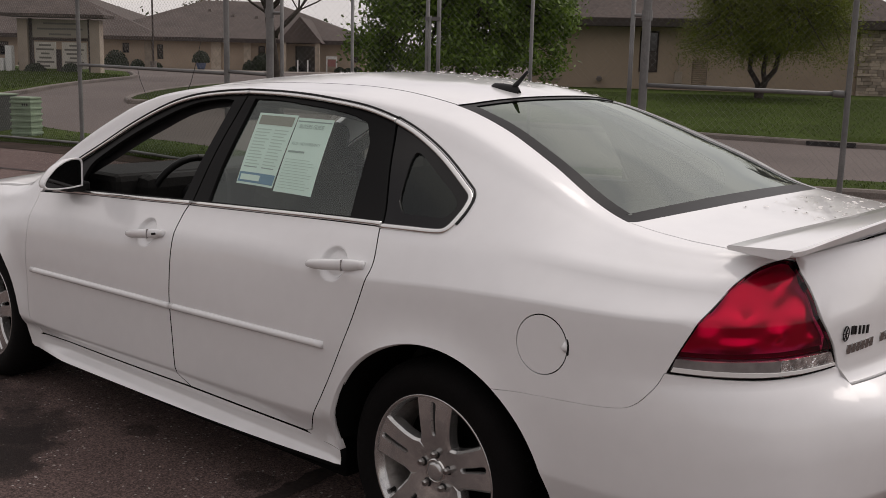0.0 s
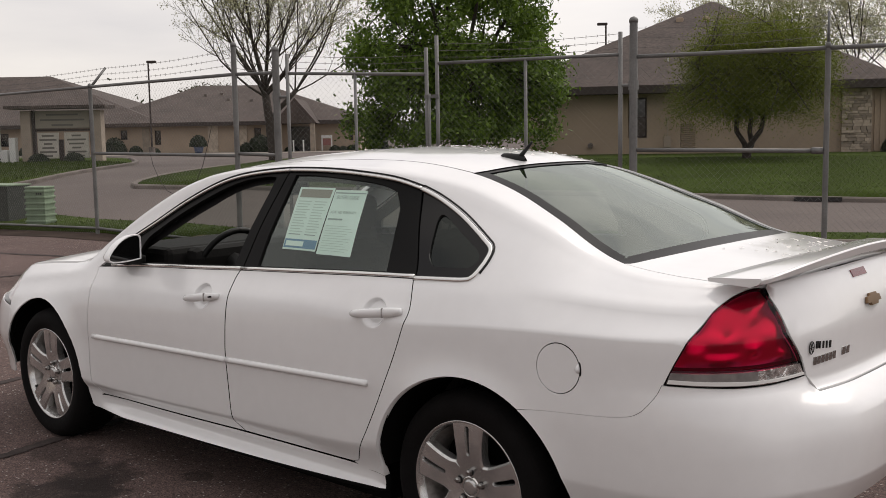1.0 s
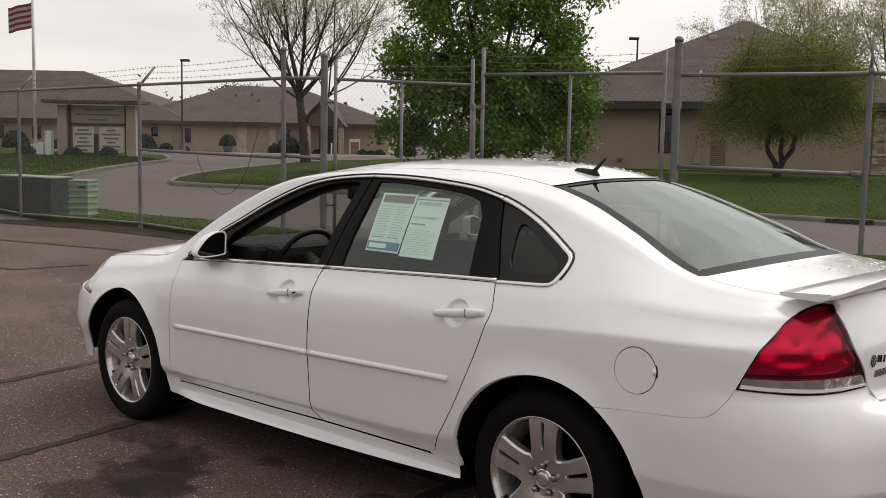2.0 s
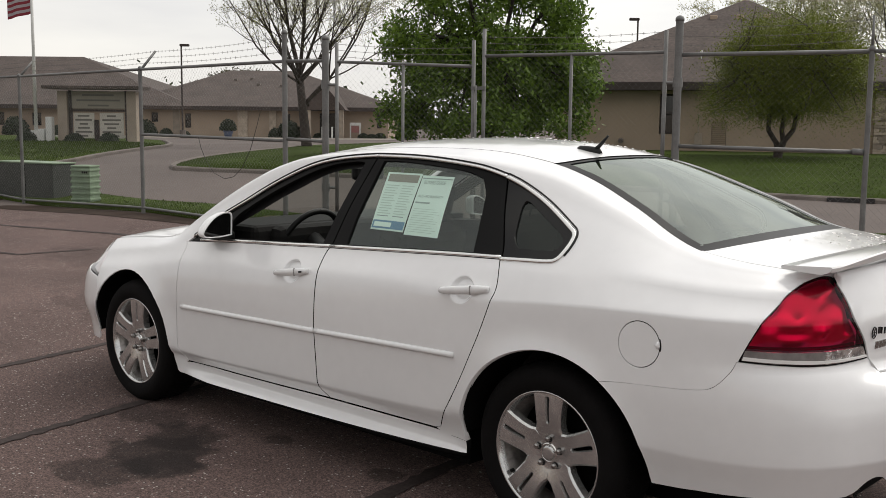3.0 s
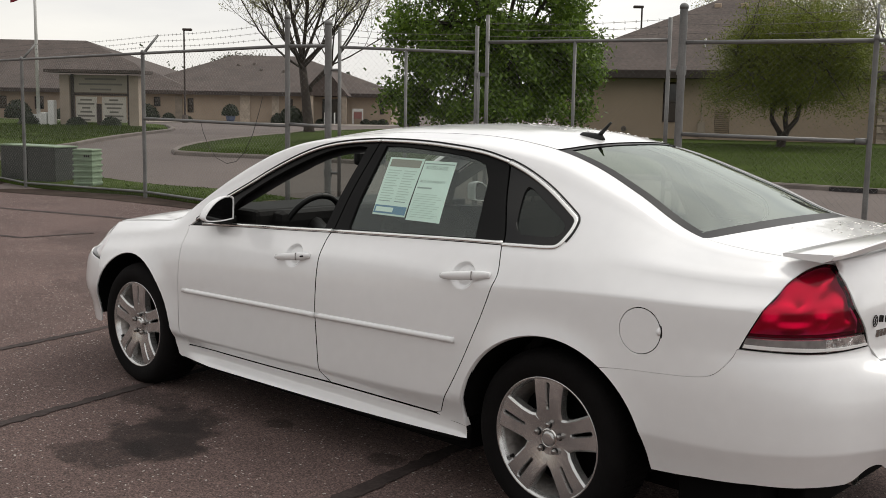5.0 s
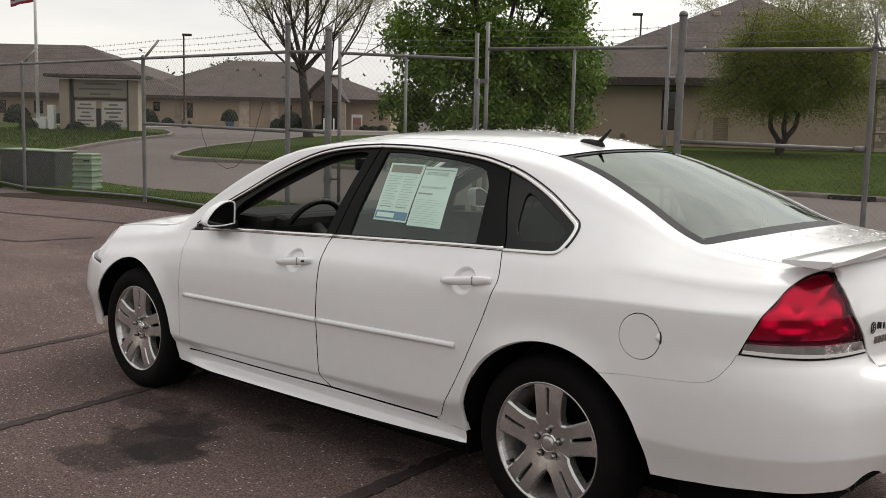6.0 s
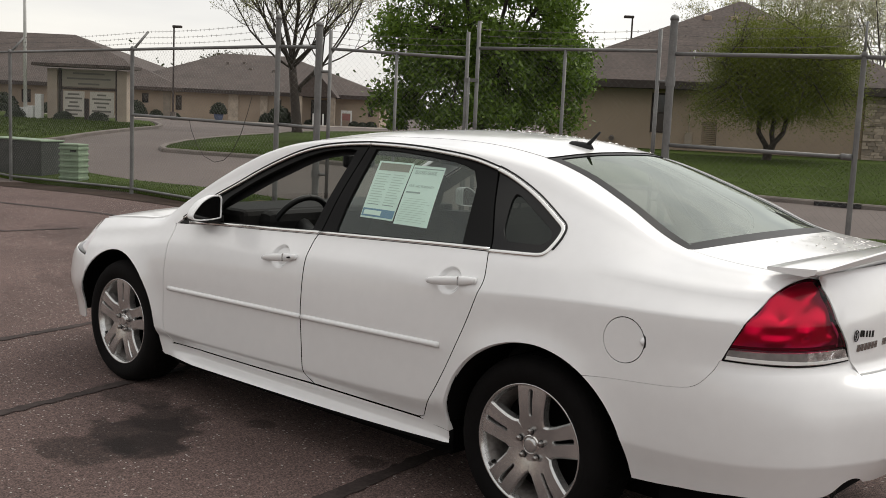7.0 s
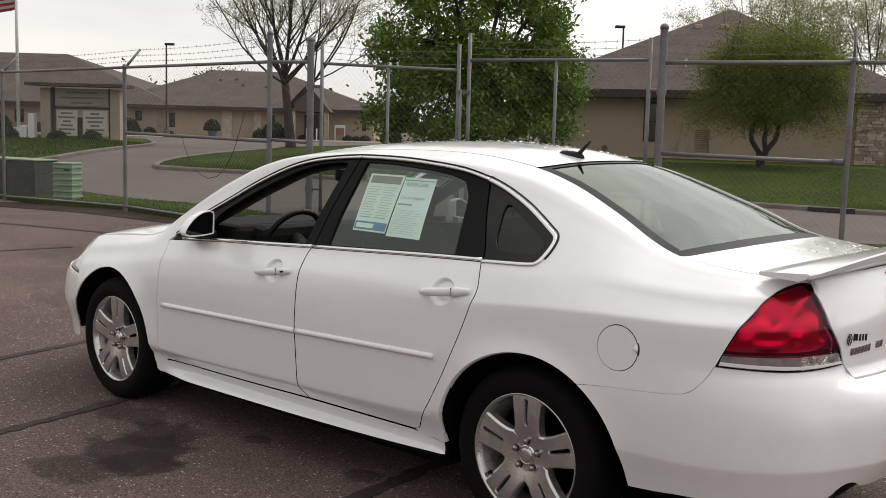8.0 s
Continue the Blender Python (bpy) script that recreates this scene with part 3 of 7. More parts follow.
def barbed(a, b, parent):
    a, b = Vector(a), Vector(b)
    bm = bmesh.new()
    n = 10
    pts = [a.lerp(b, k / n) - Vector((0, 0, 0.03 * math.sin(math.pi * k / n))) for k in range(n + 1)]
    add_tube(bm, pts, 0.0024, 5)
    L = (b - a).length
    d = (b - a).normalized()
    m = int(L / 0.125)
    for k in range(1, m):
        f = k / m
        p = a.lerp(b, f) - Vector((0, 0, 0.03 * math.sin(math.pi * f)))
        for s in (1, -1):
            v = Vector((d.x * s * 0.4, d.y * s * 0.4, 1)).normalized() * 0.017
            add_tube(bm, [p - v, p + v], 0.0017, 4)
    return part("barbed_wire", bm, M_BARB, parent, "strand of barbed wire")


for k, (dy, dz) in enumerate(((0.09, 0.10), (0.18, 0.19), (0.26, 0.285))):
    for i, j in ((0, 1), (1, 2), (2, 3), (3, 4)):
        a, b = FENCE[i], FENCE[j]
        eb = 0.0 if j == 4 else dy
        barbed((a[0], a[1] + dy, RAIL_Z + dz), (b[0], b[1] + eb, RAIL_Z + dz + (0.02 if j == 4 else 0)), fence)
    a, b = FENCE[4], FENCE[5]
    barbed((*a, RAIL_Z + 0.08 + 0.09 * k), (*b, RAIL_Z + 0.05 + 0.08 * k), fence)
    for i, j in ((6, 7), (7, 8)):
        barbed((*FENCE[i], RAIL_Z + 0.10 + 0.10 * k), (*FENCE[j], RAIL_Z + 0.12 + 0.10 * k), fence)


def gate(name, x0, y0, x1, y1, zr0, zr1, label, tall0, tall1):
    """A double-gate leaf: frame, inner stile, mesh and barbed wire on top."""
    g = thing(name, label, "gate", group="double gate leaves")
    lo = ground_z((x0 + x1) / 2, (y0 + y1) / 2) + 0.10
    for x, y, top in ((x0, y0, tall0), (x1, y1, tall1)):
        tube_part("stile", [(x, y, lo), (x, y, top)], 0.023, g)
    xm, ym, zm = x0 + (x1 - x0) * 0.5, y0 + (y1 - y0) * 0.5, (zr0 + zr1) / 2
    tube_part("inner_stile", [(xm, ym, lo), (xm, ym, zm)], 0.019, g)
    tube_part("top_rail", [(x0, y0, zr0), (x1, y1, zr1)], 0.019, g)
    tube_part("bottom_rail", [(x0, y0, lo + 0.03), (x1, y1, lo + 0.03)], 0.019, g)
    wire_part(g, (x0, y0), (x1, y1), lo, lo, zr0, zr1)
    for k in range(3):
        barbed((x0, y0, zr0 + 0.07 + 0.075 * k), (x1, y1, zr1 + 0.07 + 0.075 * k), g)
    return g


g1 = gate("gate_leaf", -5.00, 4.97, -3.225, 5.56, 2.285, 2.205, "sagging chain-link gate leaf with barbed wire on top", 2.52, 2.51)
g2 = gate("gate_leaf", -1.065, 6.285, -3.10, 5.605, 2.33, 2.325, "chain-link gate leaf latched to its partner", 2.57, 2.64)
for z in (1.05, 1.95):
    bm = bmesh.new()
    add_box(bm, -0.09, 0.09, -0.02, 0.02, z - 0.02, z + 0.02, pose(-3.16, 5.575, 0, 0, 0, 18))
    part("latch", bm, M_STEEL, g2, "steel gate latch")
tube_part("drop_rod", [(-3.17, 5.545, 0.2), (-3.17, 5.545, 1.98)], 0.012, g2)
for z in (0.7, 2.0):
    for gx, gy, px, py, gg in ((-5.00, 4.97, FENCE[5][0], FENCE[5][1], g1), (-1.065, 6.285, FENCE[6][0], FENCE[6][1], g2)):
        bm = bmesh.new()
        add_tube(bm, [(px, py, z - 0.05), (px, py, z + 0.05)], 0.054, 14)
        add_tube(bm, [(px, py, z), (gx, gy, z)], 0.018, 8)
        part("hinge", bm, M_STEEL, gg, "steel strap hinge", smooth=False)
M_CABLE = mat("weathered_cable", (0.050, 0.045, 0.042), 0.8, var=0.3, scale=20)
cable = thing("hanging_cable", "dark cable looped loosely on the fence", "cable")
bm = bmesh.new()
pts = []
for x, z in ((-6.21, 1.66), (-6.30, 1.45), (-6.45, 1.15), (-6.65, 0.90), (-6.85, 0.77), (-7.08, 0.73), (-7.35, 0.80), (-7.55, 0.97), (-7.68, 1.15), (-7.74, 1.30)):
    pts.append((x, 4.67 - 0.04 * (x + 5.69), z))
add_tube(bm, pts, 0.0042, 7)
part("cable_loop", bm, M_CABLE, cable, smooth=True)

# ---- utility boxes behind the fence ----
M_GREENBOX = mat("dark_green_steel", (0.036, 0.040, 0.034), 0.6, var=0.2, scale=3, fine=0.15, bump=0.1)
M_PEDESTAL = mat("pale_green_plastic", (0.20, 0.27, 0.18), 0.65, var=0.2, scale=5, fine=0.15)
tf = thing("transformer_box", "dark green pad-mounted transformer box behind the fence", "transformer", (-14.53, 5.62, ground_z(-14.5, 5.6)), rz=12)
bm = bmesh.new()
add_box(bm, -0.80, 0.80, -0.26, 0.26, 0.04, 0.71, bevel=0.015)
part("cabinet", bm, M_GREENBOX, tf)
bm = bmesh.new()
add_box(bm, -0.82, 0.82, -0.28, 0.28, 0.71, 0.74, bevel=0.010)
part("lid", bm, M_PEDESTAL, tf, "weathered pale lid")
bm = bmesh.new()
add_box(bm, -0.86, 0.86, -0.30, 0.34, -0.1, 0.04, bevel=0.01)
part("concrete_pad", bm, M_KERB, tf)
bm = bmesh.new()
add_box(bm, -0.005, 0.005, -0.265, -0.255, 0.08, 0.68)
part("door_seam", bm, M_DARK, tf)
pd = thing("cable_pedestal", "pale green ribbed utility pedestal on the verge", "pedestal", (-12.50, 5.55, ground_z(-12.5, 5.5)), rz=30)
bm = bmesh.new()
add_box(bm, -0.185, 0.185, -0.16, 0.16, 0.0, 0.70, bevel=0.012)
part("body", bm, M_PEDESTAL, pd)
for k in range(6):
    bm = bmesh.new()
    add_box(bm, -0.20, 0.20, -0.178, 0.178, 0.11 + 0.105 * k, 0.15 + 0.105 * k, bevel=0.008)
    part("rib", bm, M_PEDESTAL, pd)
bm = bmesh.new()
add_box(bm, -0.195, 0.195, -0.17, 0.17, 0.70, 0.74, bevel=0.015)
part("cap", bm, M_PEDESTAL, pd)
for k in range(3):
    bm = bmesh.new()
    add_box(bm, 0.04 + 0.04 * k, 0.065 + 0.04 * k, -0.184, -0.178, 0.60, 0.635)
    part("label_bar", bm, M_BLACK, pd)


# ---- trees ----
def leaves(centres, size, rng, jitter, count):
    co, fs = [], []
    idx = rng.integers(0, len(centres), count)
    off = rng.normal(0, jitter, (count, 3))
    for i, o in zip(idx, off):
        c = centres[i] + Vector(o)
        a, b = Vector(rng.normal(0, 1, 3)).normalized(), Vector(rng.normal(0, 1, 3))
        b = (b - a * b.dot(a)).normalized()
        s = size * rng.uniform(0.6, 1.3)
        k = len(co)
        co += [tuple(c - a * s), tuple(c + b * s * 0.45), tuple(c + a * s), tuple(c - b * s * 0.45)]
        fs.append((k, k + 1, k + 2, k + 3))
    return co, fs


def bough(bm, p, d, r, length, level, rng, tips, thin, lift):
    """A long limb that sweeps upwards and carries side shoots along its outer part."""
    n = 6 if level > 1 else 4 if level else 3
    pts, rad = [p], [r]
    for k in range(n):
        d = (d + Vector(rng.normal(0, 0.055, 3)) + Vector((0, 0, lift / n))).normalized()
        p = p + d * (length / n)
        pts.append(p)
        rad.append(max(thin, r * (1 - 0.72 * (k + 1) / n)))
    add_tube(bm, pts, rad, 7 if level > 2 else 4 if level > 1 else 3, cap=False)
    if level == 0:
        tips += pts[1:]
        return
    kids = (0, 4, 5, 6)[level]
    for k in range(kids):
        t = 0.22 + 0.76 * (k + rng.random() * 0.8) / kids
        i = min(int(t * n), n - 1)
        at = pts[i].lerp(pts[i + 1], t * n - i)
        along = (pts[i + 1] - pts[i]).normalized()
        a = k * 2.4 + rng.random() * 0.9
        side = along.cross(Vector((0, 0, 1)) if abs(along.z) < 0.9 else Vector((1, 0, 0))).normalized()
        nd = (along + (side * math.cos(a) + side.cross(along) * math.sin(a)) * rng.uniform(0.55, 0.95)).normalized()
        bough(bm, at, nd, max(thin, rad[i] * 0.55), length * (0.52 - 0.20 * t) * rng.uniform(0.85, 1.2), level - 1, rng, tips, thin, lift * 0.6)


def vase_tree(label, at, stems, limbs, reach, seed, leaf_n, leaf_s, leaf_m, jitter, thin=0.006, level=3):
    """A spring tree: stems of (foot, top, radius), from the heads of which long limbs fan up and out."""
    rng = np.random.default_rng(seed)
    x, y = at
    t = thing("tree", label, "tree", (x, y, ground_z(x, y) + 0.03))
    bm, tips = bmesh.new(), []
    for foot, top, r, share in stems:
        foot, top = Vector(foot), Vector(top)
        flare = 1.45 if foot.z == 0 else 0.9
        add_tube(bm, [foot - Vector((0, 0, 0.15)), foot.lerp(top, 0.06), foot.lerp(top, 0.5) + Vector((0.03, -0.02, 0)), top], [r * flare, r * (0.3 + 0.55 * flare), r * 0.92, r * 0.8], 10)
        count = max(2, int(limbs * share))
        for k in range(count):
            a = 2.4 * k + rng.random() * 0.5
            flat = 0.12 + 1.75 * (k + 0.5) / count
            lean = Vector((top.x - foot.x, top.y - foot.y, 0)) / max(top.z - foot.z, 0.5)
            d = (Vector((math.cos(a) * flat, math.sin(a) * flat, 1.0)) + lean * 0.8).normalized()
            low = 0.17 * (k / count) - 0.10 * rng.random()
            bough(bm, top.lerp(foot, low), d, r * (0.40 - 0.17 * k / count), reach * (1.05 - 0.22 * k / count), level, rng, tips, thin, 0.55)
    part("trunk", bm, M_BARK, t, "dark brown bark trunk and limbs", smooth=True)
    co, fs = leaves(tips, leaf_s, rng, jitter, leaf_n)
    me = bpy.data.meshes.new("crown")
    me.from_pydata(co, [], fs)
    me.materials.append(leaf_m)
    new("crown", me).parent = t
    return t


def crown_tree(label, at, trunk_h, trunk_r, centre, radii, clumps, seed, leaf_n, leaf_s, leaf_m, sigma, stems=((0.0, 0.0),), twigs=0, limbs_n=9, branch=0.028, skirt=-0.15, low=0, low_z=(0.75, 3.4)):
    """A tree whose limbs reach out to many leaf clumps that fill an uneven crown."""
    rng = np.random.default_rng(seed)
    x, y = at
    t = thing("tree", label, "tree", (x, y, ground_z(x, y) + 0.03))
    bm = bmesh.new()
    forks = []
    for lx, ly in stems:
        top = Vector((lx, ly, trunk_h))
        bow = rng.normal(0, 0.10 * min(1.0, len(stems) - 1), 4)
        add_tube(bm, [(0, 0, -0.2), (lx * 0.1, ly * 0.1, 0.1), (lx * 0.35 + bow[0], ly * 0.3 + bow[1], trunk_h * 0.38), (lx * 0.62 + bow[2], ly * 0.6 + bow[3], trunk_h * 0.70), tuple(top)], [trunk_r * 1.5, trunk_r * 1.1, trunk_r * 0.95, trunk_r * 0.85, trunk_r * 0.75], 10)
        forks.append(top)
    cs = []
    while len(cs) < clumps:
        v = Vector(rng.normal(0, 1, 3)).normalized()
        q = rng.uniform(0.35, 1.0) ** 0.6
        lump = 0.86 + 0.26 * noise.noise(v * 1.7 + Vector((seed, 0, 0)))
        c = Vector((v.x * radii[0], v.y * radii[0], v.z * radii[1])) * q * lump
        if v.z < 0:
            c.x, c.y = c.x * (1 - skirt * v.z), c.y * (1 - skirt * v.z)
        cs.append(c + Vector(centre))
    for _ in range(low):
        a, q = rng.uniform(0, 2 * math.pi), radii[0] * 0.98 * rng.uniform(0.08, 1.0) ** 0.5
        cs.append(Vector((centre[0] + q * math.cos(a), centre[1] + q * math.sin(a), rng.uniform(*low_z))))
    limbs = []
    for k in range(limbs_n):
        f = forks[k % len(forks)]
        c = cs[k * 7 % len(cs)]
        mid = f.lerp(c, 0.55) + Vector((0, 0, 0.35))
        add_tube(bm, [tuple(f), tuple(mid), tuple(c)], [trunk_r * 0.5, trunk_r * 0.3, trunk_r * 0.10], 6, cap=False)
        limbs += [mid, c, f.lerp(c, 0.8)]
    for c in cs:
        s = min(limbs, key=lambda q: (q - c).length)
        add_tube(bm, [tuple(s), tuple(s.lerp(c, 0.5) + Vector(rng.normal(0, 0.08, 3))), tuple(c)], [branch, branch * 0.65, 0.007], 4, cap=False)
        for _ in range(twigs):
            d = Vector(rng.normal(0, 1, 3)) + (c - Vector((0, 0, trunk_h))).normalized() * 1.5
            q = c + d.normalized() * rng.uniform(0.25, 0.75)
            add_tube(bm, [tuple(s.lerp(c, rng.uniform(0.5, 1.0))), tuple(q)], [0.011, 0.005], 3, cap=False)
    part("trunk", bm, M_BARK, t, "dark brown bark trunk and limbs", smooth=True)
    co, fs = leaves(cs, leaf_s, rng, sigma, leaf_n)
    me = bpy.data.meshes.new("crown")
    me.from_pydata(co, [], fs)
    me.materials.append(leaf_m)
    cr = new("crown", me)
    cr.parent = t
    return t


crown_tree("broad leafy green tree on the lawn", (-14.45, 19.03), 1.3, 0.17, (0.15, 0.06, 4.5), (3.20, 3.9), 190, 11, 66000, 0.074, M_LEAF, 0.20, skirt=0.45, low=150)
crown_tree("rounded small tree with pale green leaves by the wall", (-8.8, 25.6), 1.20, 0.085, (0.25, 0.15, 2.72), (2.55, 1.62), 270, 23, 115000, 0.031, M_LEAF_PALE, 0.27, stems=((-0.30, -0.05), (0.38, 0.30), (0.12, 0.05)), skirt=-0.35, low=55, low_z=(1.30, 2.3), twigs=1)
vase_tree("tall bare tree just coming into bud", (-24.9, 21.0), (((0.0, 0.0, 0.0), (-0.16, -0.19, 2.50), 0.18, 1.0), ((0.0, 0.0, 1.65), (0.55, 0.66, 2.55), 0.10, 0.36)), 14, 4.8, 44, 26000, 0.034, M_BUD, 0.08, thin=0.0050)
for at, seed in (((-20.4, 49.0), 41), ((-18.3, 49.5), 43), ((-14.4, 49.0), 47), ((-12.6, 50.0), 49)):
    vase_tree("tall budding tree behind the brown roof", at, (((0.0, 0.0, 0.0), (0.1, 0.1, 3.4), 0.12, 1.0),), 7, 5.4, seed, 15000, 0.055, M_BUD, 0.16, thin=0.005)


def shrub(at, rx, h, seed, label="clipped dark evergreen shrub against the wall", base=None):
    rng = np.random.default_rng(seed)
    x, y = at
    s = thing("shrub", label, "shrub", (x, y, (ground_z(x, y) if base is None else base)), group="shrubs along the buildings")
    co, fs = [], []
    for k in range(2200):
        v = Vector(rng.normal(0, 1, 3)).normalized()
        v.z = abs(v.z)
        q = rng.uniform(0.72, 1.02)
        c = Vector((v.x * rx * q, v.y * rx * q, (v.z * 0.92 + 0.06) * h * q))
        a, b = Vector(rng.normal(0, 1, 3)).normalized(), v
        b = (a.cross(b)).normalized()
        sz = 0.085 * rx * rng.uniform(0.6, 1.3)
        i = len(co)
        co += [tuple(c - a * sz), tuple(c + b * sz * 0.7), tuple(c + a * sz), tuple(c - b * sz * 0.7)]
        fs.append((i, i + 1, i + 2, i + 3))
    me = bpy.data.meshes.new("foliage")
    me.from_pydata(co, [], fs)
    me.materials.append(M_BUSH)
    f = new("foliage", me)
    f.parent = s
    bm = bmesh.new()
    add_tube(bm, [(0, 0, -0.05), (0, 0, h * 0.6)], [0.05, 0.02], 6)
    part("stem", bm, M_BARK, s)
    return s


# ---- single-storey building on the lawn (clinic wing with hipped roof) ----
B1_RZ = 25.93
B1 = (-17.06, 28.30)


def b1(s, back, z=0.0):
    c, n = math.cos(radians(B1_RZ)), math.sin(radians(B1_RZ))
    return (B1[0] + s * c - back * n, B1[1] + s * n + back * c, z)


clinic = thing("clinic_building", "single-storey beige stucco building with brown hipped roof", "building", (B1[0], B1[1], 0), rz=B1_RZ)


def wall_with_holes(name, x0, x1, z0, z1, y0, y1, holes, material, parent):
    """A wall along x with rectangular openings right through it."""
    bm = bmesh.new()
    xs = sorted({x0, x1, *[h[0] for h in holes], *[h[1] for h in holes]})
    zs = sorted({z0, z1, *[h[2] for h in holes], *[h[3] for h in holes]})
    for xa, xb in zip(xs, xs[1:]):
        for za, zb in zip(zs, zs[1:]):
            cx, cz = (xa + xb) / 2, (za + zb) / 2
            if not any(h[0] < cx < h[1] and h[2] < cz < h[3] for h in holes):
                add_box(bm, xa, xb, y0, y1, za, zb)
    bmesh.ops.remove_doubles(bm, verts=bm.verts[:], dist=1e-4)
    inner = [f for f in bm.faces if len([g for g in bm.faces if g is not f and (g.calc_center_median() - f.calc_center_median()).length < 1e-4])]
    bmesh.ops.delete(bm, geom=inner, context="FACES")
    return part(name, bm, material, parent)


def window_unit(x0, x1, z0, z1, y, parent, bars=1):
    bm = bmesh.new()
    w = 0.05
    for a in ((x0, x0 + w, z0, z1), (x1 - w, x1, z0, z1), (x0 + w, x1 - w, z0, z0 + w), (x0 + w, x1 - w, z1 - w, z1)):
        add_box(bm, a[0], a[1], y, y + 0.06, a[2], a[3])
    win = part("window", bm, M_FASCIA, parent, "narrow dark-framed window")
    bm = bmesh.new()
    add_box(bm, x0 + w, x1 - w, y + 0.03, y + 0.04, z0 + w, z1 - w)
    part("pane", bm, M_DARKGLASS, win)
    for k in range(bars):
        bm = bmesh.new()
        zz = z0 + (z1 - z0) * (k + 1) / (bars + 1)
        add_box(bm, x0 + w, x1 - w, y + 0.005, y + 0.05, zz - 0.02, zz + 0.02)
        part("glazing_bar", bm, M_FASCIA, win)
    return win


def hip_roof(x0, x1, y0, y1, ze, xr0, xr1, yr, zr, parent, name="roof", thick=0.24):
    bm = bmesh.new()
    e = [(x0, y0), (x1, y0), (x1, y1), (x0, y1)]
    lo = [bm.verts.new((x, y, ze - thick)) for x, y in e]
    hi = [bm.verts.new((x, y, ze)) for x, y in e]
    r0, r1 = bm.verts.new((xr0, yr, zr)), bm.verts.new((xr1, yr, zr))
    for k in range(4):
        bm.faces.new((lo[k], lo[(k + 1) % 4], hi[(k + 1) % 4], hi[k]))
    bm.faces.new(lo[::-1])
    bm.faces.new((hi[0], hi[1], r1, r0))
    bm.faces.new((hi[1], hi[2], r1))
    bm.faces.new((hi[2], hi[3], r0, r1))
    bm.faces.new((hi[3], hi[0], r0))
    return part(name, bm, M_SHINGLE, parent, "brown shingle hipped roof")


def fascia(x0, x1, y0, ze, parent, deep=0.28):
    bm = bmesh.new()
    add_box(bm, x0 - 0.02, x1 + 0.02, y0 - 0.03, y0 + 0.0, ze - deep, ze - 0.02)
    return part("fascia", bm, M_FASCIA, parent, "dark brown fascia board")


wall_with_holes("wall", -1.6, 11.1, -0.2, 2.80, 0.0, 0.3, [(2.20, 2.86, 1.20, 2.64), (4.04, 4.55, 0.80, 1.66)], M_STUCCO, clinic)
bm = bmesh.new()
add_box(bm, -1.6, -1.3, 0.3, 15.0, -0.2, 2.80)
add_box(bm, 10.8, 11.1, 0.3, 15.0, -0.2, 2.80)
add_box(bm, -1.3, 10.8, 14.7, 15.0, -0.2, 2.80)
part("wall", bm, M_STUCCO, clinic)
hip_roof(-2.5, 11.4, -0.55, 15.5, 3.05, 4.8, 5.0, 7.5, 6.72, clinic)
fascia(-2.5, 11.4, -0.55, 3.05, clinic)
bm = bmesh.new()
add_box(bm, -2.4, 11.3, -0.5, 0.0, 2.76, 2.81)
part("soffit", bm, M_FASCIA, clinic)
window_unit(2.22, 2.84, 1.22, 2.62, 0.08, clinic, 1)
for k in range(12):
    bm = bmesh.new()
    add_box(bm, 4.05, 4.54, 0.02, 0.09, 0.0, 0.045, pose(0, 0, 0.815 + 0.07 * k, 20, 0, 0))
    part("louver_slat", bm, M_STUCCO, clinic)
bm = bmesh.new()
add_box(bm, 4.0, 4.6, 0.2, 0.28, 0.78, 1.70)
part("louver_backing", bm, M_DARK, clinic)
M_METER = mat("beige_meter_box", (0.36, 0.30, 0.24), 0.7, var=0.1)
bm = bmesh.new()
add_box(bm, 3.46, 3.72, -0.14, -0.003, 0.85, 1.26, bevel=0.015)
mb = part("meter_box", bm, M_METER, clinic, "beige electric meter box")
bm = bmesh.new()
add_tube(bm, [(3.59, -0.06, 1.24), (3.59, -0.06, 1.95)], 0.025, 8)
add_tube(bm, [(3.59, -0.06, 0.30), (3.59, -0.06, 0.88)], 0.025, 8)
part("conduit", bm, M_METER, mb)
bm = bmesh.new()
add_tube(bm, [(0.84, -0.003, 0.95), (0.84, -0.16, 0.93)], [0.10, 0.08], 12)
part("wall_lamp", bm, M_KERB, clinic, "round wall fitting")
bm = bmesh.new()
add_box(bm, -1.25, -0.55, -0.06, -0.002, 0.9, 1.55)
part("wall_panel", bm, M_METER, clinic, "pale panel on the wall")
bm = bmesh.new()
add_tube(bm, [(3.5, 1.5, 3.6), (3.5, 1.5, 4.14)], 0.028, 8)
add_tube(bm, [(3.5, 1.5, 4.12), (3.5, 1.5, 4.28)], 0.05, 8)
part("vent_pipe", bm, mat("white_pvc", (0.7, 0.7, 0.68), 0.5), clinic, "white roof vent pipe")
for s, bk, z in ((3.7, 5.6, 5.86), (4.72, 5.6, 5.86), (5.74, 5.6, 5.86)):
    bm = bmesh.new()
    add_box(bm, s - 0.14, s + 0.14, bk - 0.20, bk + 0.20, z - 0.35, z + 0.07, bevel=0.03)
    part("roof_vent", bm, M_STUCCO, clinic, "square roof vent")
for k in range(3):
    bm = bmesh.new()
    add_box(bm, 10.45 + 0.19 * k, 10.48 + 0.19 * k, -0.05, -0.003, 0.5, 2.75)
    part("siding_batten", bm, M_STUCCO, clinic)
